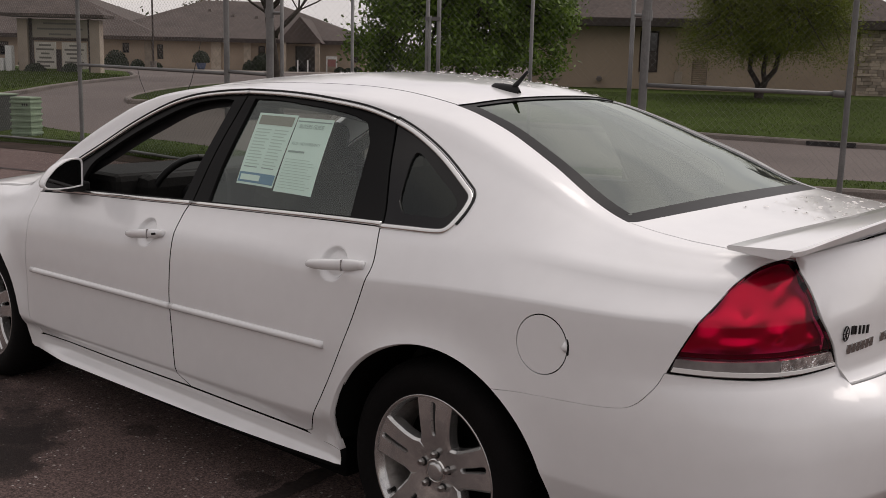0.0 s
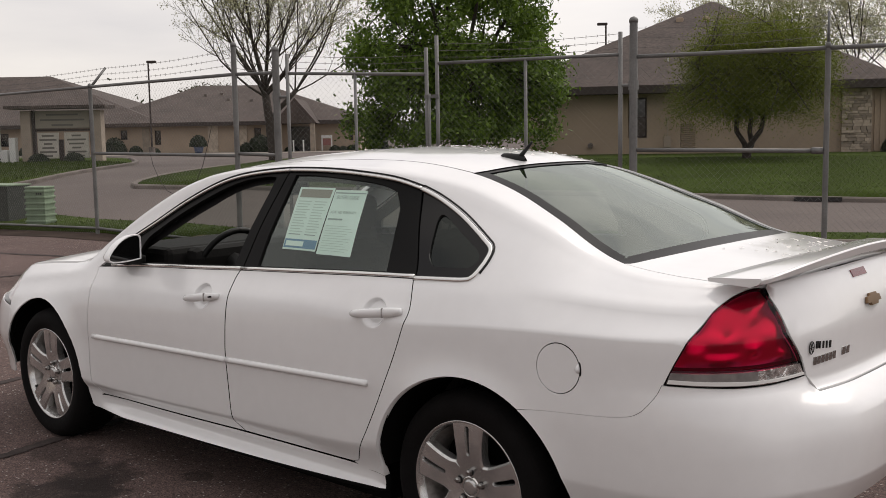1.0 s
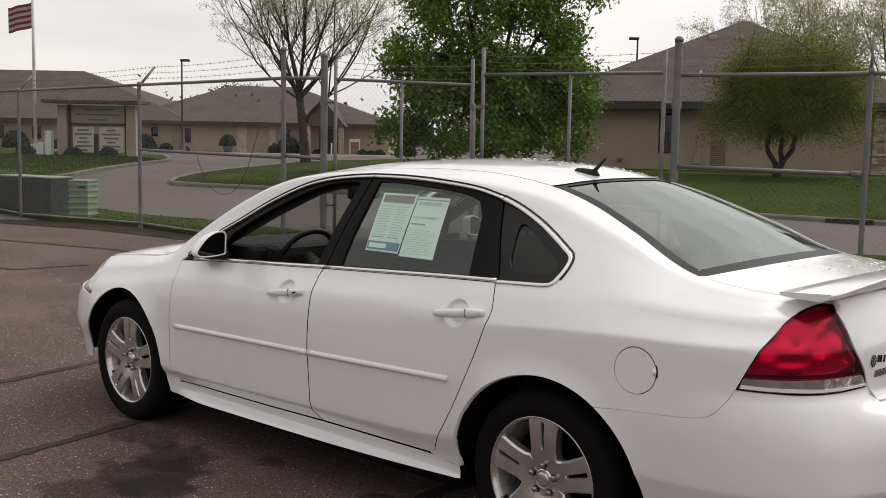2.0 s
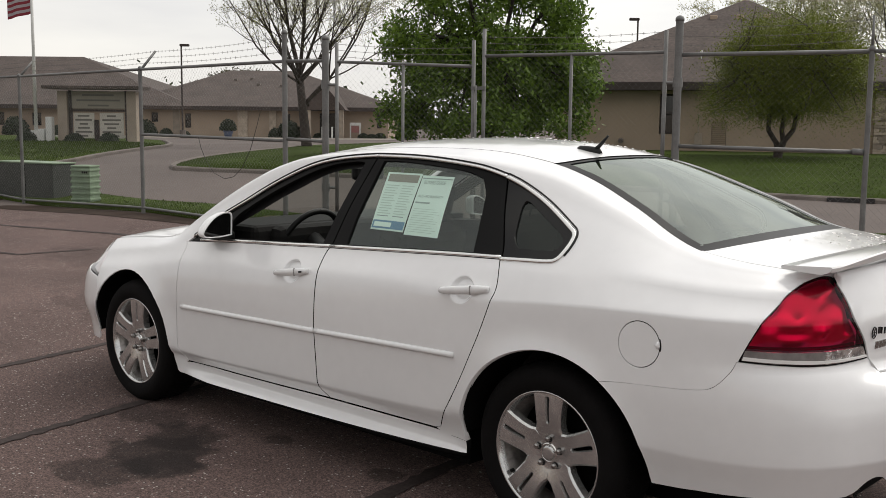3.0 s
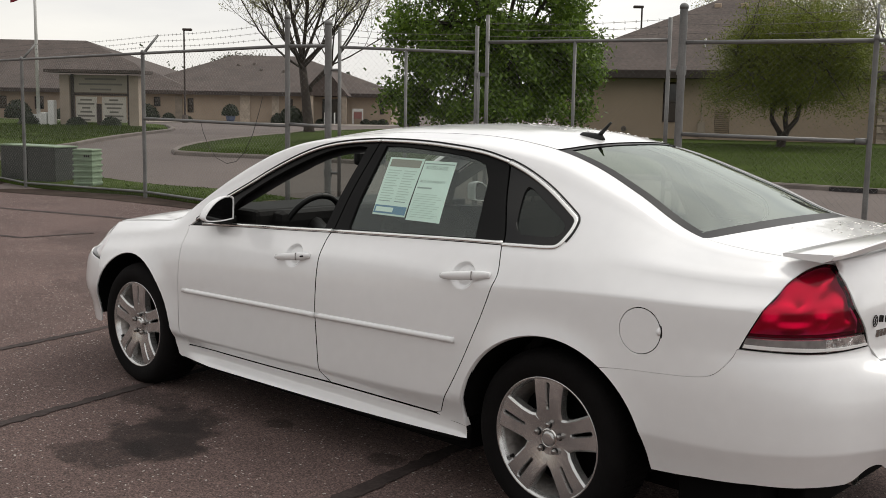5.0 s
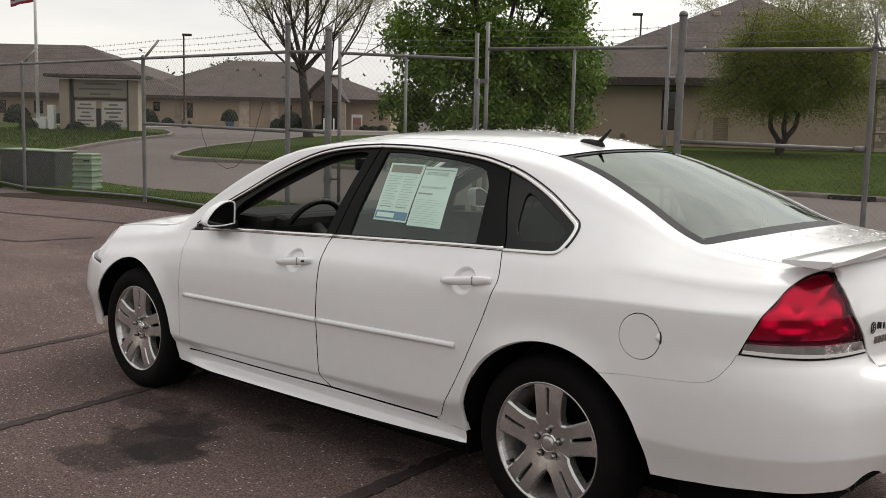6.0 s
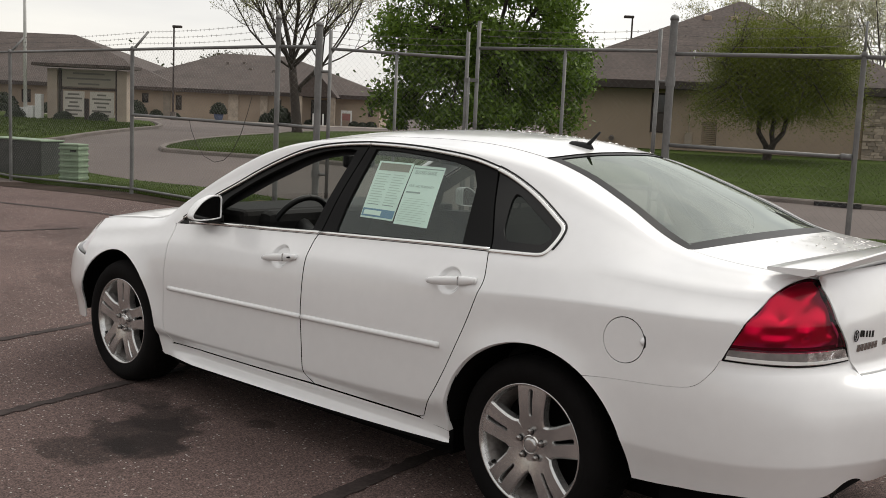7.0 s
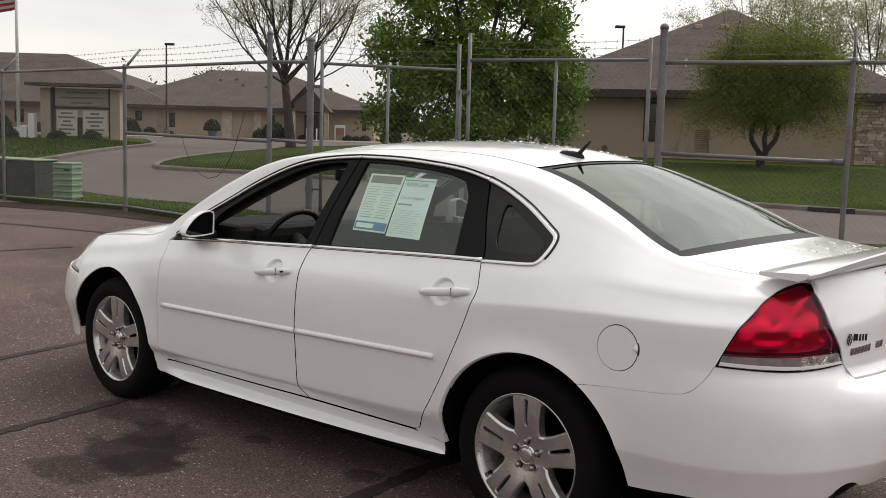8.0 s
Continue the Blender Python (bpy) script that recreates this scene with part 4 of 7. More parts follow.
# ledgestone pier: courses of uneven stones
rng = random.Random(7)
z = 0.42
while z < 2.72:
    h = rng.uniform(0.06, 0.13)
    s = 9.40
    while s < 10.34:
        w = min(rng.uniform(0.12, 0.40), 10.36 - s)
        bm = bmesh.new()
        add_box(bm, s + 0.006, s + w - 0.006, -0.16 - rng.uniform(0, 0.05), -0.002, z + 0.005, z + h - 0.005)
        part("stone", bm, M_STONE, clinic)
        s += w
    z += h
shrub(b1(10.9, -0.7)[:2], 0.32, 0.6, 91)
shrub(b1(11.4, -0.7)[:2], 0.30, 0.65, 92)

# ---- far clinic wings ----
FAR_RZ = 42.2


def far(lx, d):
    """A place lx to the right along the far front and d away from the lot's corner."""
    return (5.0 + 0.741 * lx - 0.67 * d, -3.9 + 0.671 * lx + 0.742 * d)


wing = thing("far_building", "long low beige building with brown hipped roofs and shrubs", "building", (*far(0, 76), 0), rz=FAR_RZ)
wins = [(-22.2, -21.7, 1.35, 2.05), (-19.75, -19.3, 0.95, 2.0), (-30.9, -30.2, 1.0, 1.95), (-33.6, -32.9, 1.0, 1.95), (-12.6, -12.1, 1.2, 2.05), (-5.82, -5.48, 1.05, 2.05), (-38, -37.2, 1.0, 1.95)]
wall_with_holes("wall", -48.0, -5.0, 0.0, 2.42, 0.0, 0.3, wins, M_STUCCO, wing)
for a, b, c, d in wins:
    window_unit(a + 0.02, b - 0.02, c + 0.02, d - 0.02, 0.1, wing, 1)
bm = bmesh.new()
add_box(bm, -48.0, -47.7, 0.3, 18, 0.0, 2.42)
add_box(bm, -5.3, -5.0, 0.3, 18, 0.0, 2.42)
add_box(bm, -47.7, -5.3, 17.7, 18, 0.0, 2.42)
part("wall", bm, M_STUCCO, wing)
hip_roof(-49, -19.0, -0.8, 18.5, 2.52, -44.0, -30.0, 8.5, 6.45, wing)
hip_roof(-24.8, -4.3, -0.75, 18.4, 2.53, -18.2, -12.9, 8.6, 5.5, wing)
fascia(-49, -24.8, -0.8, 2.52, wing)
fascia(-24.8, -4.3, -0.75, 2.53, wing)
for x0, x1 in ((-20.6, -20.1), (-15.9, -15.2), (-13.6, -13.1)):
    bm = bmesh.new()
    add_box(bm, x0, x1, -0.12, -0.003, 0.0, 2.25)
    part("stone_pilaster", bm, M_STONE, wing, "pale stone pilaster")
# entrance porch with a gable
bm = bmesh.new()
g = [(-10.75, 2.3), (-7.75, 2.3), (-9.25, 4.05)]
fr = [bm.verts.new((x, -3.0, z)) for x, z in g]
bk = [bm.verts.new((x, 3.5, z)) for x, z in g]
bm.faces.new(fr)
for k in range(3):
    bm.faces.new((fr[k], fr[(k + 1) % 3], bk[(k + 1) % 3], bk[k]))
bmesh.ops.recalc_face_normals(bm, faces=bm.faces[:])
porch = part("porch_roof", bm, M_SHINGLE, wing, "gabled brown porch roof")
for x in (-10.55, -8.25):
    bm = bmesh.new()
    add_box(bm, x, x + 0.32, -2.9, -2.58, 0.0, 2.3)
    part("porch_column", bm, M_STONE, porch, "pale stone porch column")
bm = bmesh.new()
add_box(bm, -9.95, -8.55, -0.06, -0.003, 0.2, 2.1)
part("entrance_door", bm, M_DARKGLASS, wing, "dark glazed entrance door")
for k in range(2):
    bm = bmesh.new()
    add_tube(bm, [(-9.35 + 0.68 * k, -3.4, 0.2), (-9.35 + 0.68 * k, -3.4, 1.15)], 0.05, 8)
    part("bollard", bm, mat("white_paint", (0.62, 0.62, 0.6), 0.6) if k == 0 else bpy.data.materials["white_paint"], wing, "white bollard")
for a in ((-7.66, -7.58, 0.2, 1.45), (-6.98, -6.90, 0.2, 1.45), (-7.58, -6.98, 1.25, 1.45)):
    bm = bmesh.new()
    add_box(bm, a[0], a[1], -1.2, -1.1, a[2], a[3])
    part("sign_frame", bm, bpy.data.materials["white_paint"], wing, "white frame by the entrance")
bm = bmesh.new()
add_box(bm, -7.56, -7.0, -1.17, -1.13, 0.75, 1.20)
part("sign_board", bm, mat("faded_red_board", (0.28, 0.12, 0.11), 0.7), wing, "faded red board in the white frame")
for lx, z in ((-17.2, 4.6), (-16.0, 4.7), (-15.2, 4.2), (-13.4, 4.1), (-30.0, 4.0)):
    bm = bmesh.new()
    d = (z - 2.53) / (5.5 - 2.53) * 9.35 - 0.75
    add_box(bm, lx - 0.12, lx + 0.12, d - 0.15, d + 0.15, z - 0.1, z + 0.13)
    part("roof_vent", bm, M_KERB, wing)
for lx, rx, h, sd in ((-22.3, 0.85, 1.25, 61), (-20.8, 0.5, 0.65, 62), (-19.4, 0.35, 0.45, 63), (-13.0, 0.5, 0.75, 65), (-12.0, 0.9, 1.3, 66), (-31.6, 0.95, 1.4, 67), (-28.5, 0.6, 0.8, 68), (-6.7, 0.42, 0.42, 70), (-6.1, 0.38, 0.38, 71), (-5.5, 0.45, 0.45, 72), (-9.9, 0.4, 0.4, 73)):
    shrub(far(lx, 74.8), rx, h, sd, base=0.3)
pot = thing("plant_pot", "blue glazed planter beside the far building", "planter", (*far(-16.1, 73.6), 0.35))
bm = bmesh.new()
add_tube(bm, [(0, 0, 0), (0, 0, 0.25), (0, 0, 0.46)], [0.24, 0.31, 0.36], 12)
part("pot", bm, mat("blue_glaze", (0.10, 0.13, 0.22), 0.4), pot, smooth=True)
shrub(far(-16.1, 73.6), 0.62, 0.85, 64, "rounded dark shrub growing in the blue planter", base=0.78)
M_WALK = mat("pale_concrete", (0.25, 0.22, 0.19), 0.9, var=0.2, scale=1.5, fine=0.2, bump=0.2)
tagged(sheet("pavement_walk", [far(-28, 66.5), far(-4, 66.5), far(-4, 75.9), far(-28, 75.9)], 2.0, 0.02, M_WALK), "pale concrete walk in front of the far building", "pavement", kind="structure")

# ---- monument sign, flagpole and lamps ----
M_PILLAR = mat("grey_beige_stucco", (0.36, 0.30, 0.245), 0.9, var=0.15, scale=2, fine=0.1, bump=0.2)
M_NOTICE = mat("notice_panel", (0.52, 0.49, 0.43), 0.6, var=0.1, scale=3)
M_SIGN = mat("sign_panel", (0.30, 0.27, 0.22), 0.6, var=0.08, scale=2)
M_SIGNINK = mat("sign_lettering", (0.15, 0.14, 0.12), 0.7)
sg = thing("monument_sign", "beige pillared sign with brown roof on the lawn", "sign", (*far(-14.6, 42.5), 0.50), rz=FAR_RZ)
for x in (-1.52, 1.28):
    bm = bmesh.new()
    add_box(bm, x, x + 0.39, -0.25, 0.25, -0.1, 2.15, bevel=0.01)
    part("pillar", bm, M_PILLAR, sg)
hip_roof(-1.98, 2.0, -0.70, 0.70, 2.34, -1.4, 1.45, 0.0, 2.66, sg, thick=0.12)
for x in (-1.12, 1.17):
    bm = bmesh.new()
    add_box(bm, x, x + 0.10, -0.10, 0.10, 0.0, 2.18)
    part("frame_post", bm, M_FASCIA, sg)
for nm, a in (("header_board", (-1.01, 1.16, 1.45, 2.15)), ("notice_board", (-0.95, -0.12, 0.25, 1.28)), ("notice_board", (0.12, 1.08, 0.25, 1.28))):
    bm = bmesh.new()
    add_box(bm, a[0], a[1], -0.04, 0.04, a[2], a[3], bevel=0.01)
    bd = part(nm, bm, M_SIGN if nm == "header_board" else M_NOTICE, sg, "pale sign board with unreadable lines")
    rows_n = 3 if nm == "header_board" else 6
    for k in range(rows_n):
        bm = bmesh.new()
        zz = a[2] + (a[3] - a[2]) * (k + 0.6) / (rows_n + 0.4)
        hw = (a[1] - a[0]) * (0.30 + 0.12 * math.sin(k * 2.1 + a[0]))
        c = (a[0] + a[1]) / 2
        add_box(bm, c - hw, c + hw, -0.049, -0.041, zz - 0.035, zz + 0.035)
        part("letter_bar", bm, M_SIGNINK, bd)
bm = bmesh.new()
add_box(bm, -0.10, 0.07, -0.05, 0.05, 0.0, 1.0)
part("frame_post", bm, M_FASCIA, sg)
bm = bmesh.new()
add_box(bm, -1.2, 1.25, -0.06, 0.06, 1.33, 1.42)
part("frame_rail", bm, M_FASCIA, sg)
for lx, r, h, sd in ((-15.3, 0.42, 0.42, 81), (-13.9, 0.42, 0.45, 82), (-17.2, 0.45, 0.5, 83)):
    shrub(far(lx, 41.8), r, h, sd, "low clipped shrub at the foot of the sign")
M_WHITE = mat("white_painted_metal", (0.60, 0.60, 0.58), 0.45, var=0.08)
fp = thing("flagpole", "tall white flagpole with a flag on the lawn", "flagpole", (*far(-16.9, 42.0), 0.5))
bm = bmesh.new()
add_tube(bm, [(0, 0, 0), (0, 0, 8.2)], [0.075, 0.045], 12)
part("pole", bm, M_WHITE, fp, smooth=True)
bm = bmesh.new()
add_tube(bm, [(0, 0, 0), (0, 0, 0.55)], 0.22, 14)
part("base", bm, M_WHITE, fp, "white pole base", smooth=False)
M_FLAGRED, M_FLAGWHITE = mat("flag_red", (0.22, 0.02, 0.035), 0.8), mat("flag_white", (0.36, 0.32, 0.34), 0.8)
for k in range(9):
    bm = bmesh.new()
    rows = []
    for c in range(9):
        u = -0.05 - 0.12 * c
        rows.append([bm.verts.new((u * 0.74, u * 0.67 + 0.05 * math.sin(c * 1.1), 5.15 + 0.11 * (k + j) - 0.03 * c)) for j in (0, 1)])
    for a, b in zip(rows, rows[1:]):
        bm.faces.new((a[0], a[1], b[1], b[0]))
    part("flag_stripe", bm, M_FLAGRED if k % 2 == 0 else M_FLAGWHITE, fp)
for dx, h, w in ((0.56, 1.10, 0.26), (0.24, 0.62, 0.24)):
    ub = thing("utility_box", "white utility box beside the flagpole", "utility box", (*far(-16.9 + dx, 42.0), 0.5), rz=FAR_RZ, group="white boxes by the flagpole")
    bm = bmesh.new()
    add_box(bm, -w / 2, w / 2, -0.15, 0.15, 0, h, bevel=0.02)
    part("cabinet", bm, M_WHITE, ub)


def street_lamp(at, h, label, base=None, turn=0):
    x, y = at
    s = thing("street_lamp", label, "lamp", (x, y, ground_z(x, y) if base is None else base), rz=FAR_RZ + turn, group="street lamps")
    bm = bmesh.new()
    add_tube(bm, [(0, 0, 0), (0, 0, h)], [0.065, 0.05], 8)
    part("pole", bm, M_FASCIA, s)
    bm = bmesh.new()
    add_box(bm, -0.08, 0.50, -0.14, 0.14, h - 0.02, h + 0.13, bevel=0.04)
    part("lamp_head", bm, M_FASCIA, s, "flat shoebox lamp head")
    bm = bmesh.new()
    add_tube(bm, [(0, 0, 0), (0, 0, 0.5)], 0.2, 10)
    part("footing", bm, M_KERB, s)
    return s


street_lamp(far(-17.3, 66), 5.7, "dark pole lamp on the driveway", 0.4)
street_lamp(far(10.45, 62), 7.15, "dark pole lamp behind the building", 0.4, 180)


# a rounded tree and the woods that close the horizon
crown_tree("rounded hazy brown tree behind the low roofs", far(-22.5, 104), 2.2, 0.25, (0.0, 0.0, 3.9), (4.4, 2.5), 220, 77, 26000, 0.13, leaf_mat("hazy_leaf", (0.115, 0.105, 0.060), (0.055, 0.052, 0.032)), 0.30)
rng = np.random.default_rng(99)
co, fs = [], []
belt = [(True, lx, *far(lx, 175 + 25 * rng.random())) for lx in np.arange(-130, 330, 1.5)]
# unseen woods behind the camera, added to darken the low sky there
belt += [(False, q * 3.0, 5 + 185 * math.cos(radians(q)), -3.9 + 185 * math.sin(radians(q))) for q in np.arange(168, 436, 0.7)]
for front, lx, cx, cy in belt:
    top = 4.5 + 3.0 * rng.random() + 2.0 * math.sin(lx * 0.05)
    for k in range(130 if front else 70):
        v = Vector((rng.normal(0, 1.8), rng.normal(0, 1.8), abs(rng.normal(0, 0.5)) * top))
        a, b = Vector(rng.normal(0, 1, 3)).normalized(), Vector(rng.normal(0, 1, 3)).normalized()
        c, s, i = Vector((cx, cy, 0.3)) + v, 0.42, len(co)
        co += [tuple(c - a * s), tuple(c + b * s), tuple(c + a * s), tuple(c - b * s)]
        fs.append((i, i + 1, i + 2, i + 3))
me = bpy.data.meshes.new("distant_woods")
me.from_pydata(co, [], fs)
me.materials.append(leaf_mat("far_foliage", (0.085, 0.11, 0.045), (0.035, 0.05, 0.022)))
tagged(new("distant_woods", me), "dark band of distant woods; its unseen back part blocks low sky", "woods", kind="stuff")
# unseen plain wall behind the camera, added to block the low sky
bm = bmesh.new()
add_box(bm, -70, 70, -33.0, -32.6, -0.1, 2.6)
add_box(bm, -70.1, 70.1, -33.1, -32.5, 2.6, 2.75)
tagged(part("wall_south", bm, M_STUCCO), "plain beige wall, unseen, added to block low sky", "wall", kind="structure")
shrub(far(-3.4, 70), 0.75, 1.35, 101, "dark rounded shrub at the end of the building")

# ---- car body: smooth surfaces from which the panels are cut (x runs from nose to tail, front axle at 0) ----
Z_TOP = ((-1.1, 0.77), (-0.8, 0.822), (-0.4, 0.908), (-0.1, 0.95), (0.15, 0.972), (0.25, 0.985), (0.34, 1.01), (0.63, 1.185), (0.82, 1.285), (1.0, 1.36), (1.2, 1.42), (1.5, 1.458), (1.9, 1.475), (2.25, 1.458), (2.53, 1.42), (2.95, 1.275), (3.2, 1.175), (3.38, 1.118), (3.6, 1.105), (4.1, 1.10))
Y_RAIL = ((-1.1, 0.74), (0.1, 0.755), (0.34, 0.775), (0.63, 0.735), (0.82, 0.71), (1.0, 0.69), (1.2, 0.672), (1.7, 0.65), (2.1, 0.645), (2.53, 0.585), (2.95, 0.625), (3.25, 0.66), (3.45, 0.70), (4.1, 0.71))
Z_RAIL = ((-1.1, 0.70), (-0.8, 0.785), (-0.4, 0.864), (-0.1, 0.896), (0.15, 0.915), (0.25, 0.935), (0.34, 0.975), (0.44, 1.035), (0.63, 1.15), (0.82, 1.245), (1.0, 1.318), (1.2, 1.37), (1.45, 1.397), (1.7, 1.405), (2.1, 1.402), (2.53, 1.35), (2.95, 1.22), (3.25, 1.105), (3.45, 1.078), (3.6, 1.07), (4.1, 1.06))
Z_BELT = ((-1.1, 0.70), (-0.6, 0.772), (0.0, 0.852), (0.3, 0.895), (0.43, 0.918), (0.8, 0.945), (1.25, 0.968), (1.56, 0.985), (2.0, 1.005), (2.54, 1.029), (2.8, 1.035), (3.3, 1.02), (4.1, 0.99))
Y_BELT = ((-1.0, 0.80), (0.0, 0.83), (0.6, 0.835), (2.4, 0.835), (3.0, 0.83), (3.4, 0.825), (4.1, 0.82))
WIDE = ((-1.0, 0.915), (0.0, 0.925), (1.4, 0.93), (2.4, 0.935), (3.0, 0.93), (3.4, 0.925), (4.1, 0.92))
Z_CREASE = ((1.5, 0.80), (2.2, 0.855), (2.667, 0.891), (2.912, 0.909), (3.25, 0.923), (3.6, 0.928), (4.1, 0.928))
LOW_CREASE = 0.462
Z_LOW = ((-1.1, 0.462), (-0.1, 0.43), (0.3, 0.365), (0.6, 0.352), (1.5, 0.372), (2.2, 0.394), (2.5, 0.425), (2.8, 0.462), (4.1, 0.462))
TAIL_X, NOSE_X = 3.25, -0.30
X_TAIL = ((0.18, 3.78), (0.34, 3.87), (0.44, 3.925), (0.47, 3.94), (0.60, 3.95), (0.68, 3.935), (0.72, 3.90), (0.745, 3.85), (0.765, 3.83), (0.90, 3.835), (1.0, 3.815), (1.06, 3.79), (1.10, 3.76), (1.2, 3.74))
X_CORNER = ((0.18, 3.80), (0.34, 3.87), (0.44, 3.905), (0.47, 3.915), (0.58, 3.912), (0.68, 3.890), (0.735, 3.866), (0.785, 3.832), (0.90, 3.835), (1.0, 3.815), (1.06, 3.79), (1.10, 3.76), (1.2, 3.74))
X_NOSE = ((0.18, -0.86), (0.30, -0.95), (0.45, -1.0), (0.60, -0.985), (0.66, -0.965), (0.685, -0.92), (0.70, -0.860), (0.75, -0.805), (0.80, -0.765), (0.85, -0.75), (1.2, -0.75))


def section(x):
    """Half a cross section, from the sill up to the centre line, as fine (half width, height) points."""
    w, yb, zb, yr, zr, zt = (lerp_curve(c, x) for c in (WIDE, Y_BELT, Z_BELT, Y_RAIL, Z_RAIL, Z_TOP))
    # the shoulder line sharpens towards the tail, the sill flares out between the wheels
    f = min(1.0, max(0.0, (x - 2.0) / 0.7))
    g = min(1.0, max(0.0, (x - 0.46) / 0.25)) * min(1.0, max(0.0, (2.50 - x) / 0.14))
    zc, zl = lerp_curve(Z_CREASE, x), lerp_curve(Z_LOW, x)
    # behind the rear wheel the bumper tucks in below its lower crease
    h = min(1.0, max(0.0, (x - 3.02) / 0.15))
    key = [(w - 0.060 - 0.040 * h, 0.185), (w - 0.044 + 0.030 * g - 0.050 * h, 0.195), (w - 0.043 + 0.031 * g - 0.043 * h, 0.228), (w - 0.043 - 0.020 * g - 0.033 * h, 0.266), (w - 0.042 - 0.021 * g - 0.027 * h, 0.292), (w - 0.041 - 0.012 * g - 0.015 * h, 0.292 + (zl - 0.292) * 0.28), (w - 0.036 - 0.004 * g - 0.006 * h, 0.292 + (zl - 0.292) * 0.55), (w - 0.014, zl), (w - 0.011, zl + 0.010), (w - 0.004, max(zl + 0.03, min(0.56, zb - 0.36))), (w, min(0.66, zb - 0.28)), (w - 0.006, min(0.77, zb - 0.20))]
    soft = [(w - 0.020, zb - 0.130), (w - 0.030, zb - 0.100), (yb + 0.025, zb - 0.040), (yb, zb)]
    hard = [(w - 0.012, zc - 0.004), (w - 0.016, zc + 0.004), (yb + 0.028, zb - 0.035), (yb, zb)]
    key += [(a[0] + (b[0] - a[0]) * f, a[1] + (b[1] - a[1]) * f) for a, b in zip(soft, hard)]
    key += [(yb + (yr - yb) * k, zb + (zr - zb) * (k + 0.05 * math.sin(math.pi * k))) for k in (0.35, 0.7, 1.0)]
    key += [(yr * k, zr + (zt - zr) * (1 - k**2.2)) for k in (0.9, 0.75, 0.5, 0.25, 0.0)]
    key = [key[0]] + [b for a, b in zip(key, key[1:]) if b[1] > a[1] - 0.2]
    out, n = [], len(key) - 1
    ys, zs = [(i, k[0]) for i, k in enumerate(key)], [(i, k[1]) for i, k in enumerate(key)]
    for i in range(n * 6 + 1):
        out.append((lerp_curve(ys, i / 6), lerp_curve(zs, i / 6)))
    return out


def end_round(x, z):
    """How far the plan closes in towards the nose and the tail (1: full width)."""
    if x > TAIL_X:
        t = (x - TAIL_X) / (lerp_curve(X_CORNER, z) - TAIL_X)
        return max(0.0, 1 - min(t, 1.0) ** 2.6) ** (1 / 3.0)
    if x < NOSE_X:
        t = (NOSE_X - x) / (NOSE_X - lerp_curve(X_NOSE, z))
        return max(0.0, 1 - min(t, 1.0) ** 2.3) ** (1 / 2.5)
    return 1.0


SECTIONS = {}


def cached_section(x):
    k = round(x * 100)
    if k not in SECTIONS:
        SECTIONS[k] = section(k / 100)
    return SECTIONS[k]


def flat_y(x, z):
    k = math.floor(x * 100) / 100
    f = (x - k) * 100

    def at(s):
        for (y0, z0), (y1, z1) in zip(s, s[1:]):
            if z <= z1:
                return y0 if z <= z0 else y0 + (y1 - y0) * (z - z0) / max(z1 - z0, 1e-6)
        return 0.0

    return at(cached_section(k)) * (1 - f) + at(cached_section(k + 0.01)) * f


def side_y(x, z):
    """Half width of the body at a length and height, with the flared wheel arches."""
    return flat_y(x, z) * end_round(x, z) + arch_flare(x, z)


def arch_flare(x, z):
    y = 0.0
    for hub in (0.0, 2.807):
        r = math.hypot(x - hub, z - 0.335)
        if 0.30 < r < 0.50 and z < 0.85:
            k = (0.50 - r) / 0.12
            y += 0.016 * max(0.0, min(1.0, k)) ** 2 * min(1.0, max(0.0, (z - 0.20) / 0.22))
    return y


def top_z(x, y):
    """Height of the hood, roof, glass and deck at a length and a distance from the centre line."""
    y = abs(y) / max(end_round(x, 1.04 if x > 0 else 0.8), 0.05)
    k = math.floor(x * 100) / 100
    f = (x - k) * 100

    def at(s):
        s = s[::-1]
        for (y0, z0), (y1, z1) in zip(s, s[1:]):
            if y <= y1:
                return z0 + (z1 - z0) * (y - y0) / max(y1 - y0, 1e-6)
        return s[-1][1]

    return at(cached_section(k)) * (1 - f) + at(cached_section(k + 0.01)) * f


def tail_point(a, z, out=0.0):
    """A place on the rounded tail: a = 0 at the flank, 1 at the centre line, beyond 1 on the far side."""
    c, s = math.cos(a * math.pi / 2), math.sin(a * math.pi / 2)
    b = min(1.0, max(0.0, (1 - abs(1 - a) - 0.62) / 0.24))
    b = b * b * (3 - 2 * b)
    xe = lerp_curve(X_CORNER, z) * (1 - b) + lerp_curve(X_TAIL, z) * b
    x = TAIL_X + (xe + out - TAIL_X) * max(s, 0.0) ** (2 / 2.6)
    # the lid's face stays wide up to its top edge
    q = min(1.0, max(0.0, (1 - abs(1 - a) - 0.57) / 0.06))
    zy = z - max(0.0, z - 1.02) * q
    return (x, -math.copysign(abs(c) ** (2 / 3.0), c) * (flat_y(min(x, 3.6), zy) + out + arch_flare(x, z)), z)


def nose_point(a, z, out=0.0):
    c, s = math.cos(a * math.pi / 2), math.sin(a * math.pi / 2)
    x = NOSE_X - (NOSE_X - lerp_curve(X_NOSE, z) + out) * max(s, 0.0) ** (2 / 2.3)
    return (x, -math.copysign(abs(c) ** (2 / 2.5), c) * (flat_y(max(x, -0.45), z) + out + arch_flare(x, z)), z)


def tail_a(x, z):
    """The tail's own coordinate of a place on the flank behind TAIL_X."""
    t = (x - TAIL_X) / (lerp_curve(X_CORNER, z) - TAIL_X)
    return math.asin(min(1.0, max(0.0, t)) ** 1.3) / (math.pi / 2)


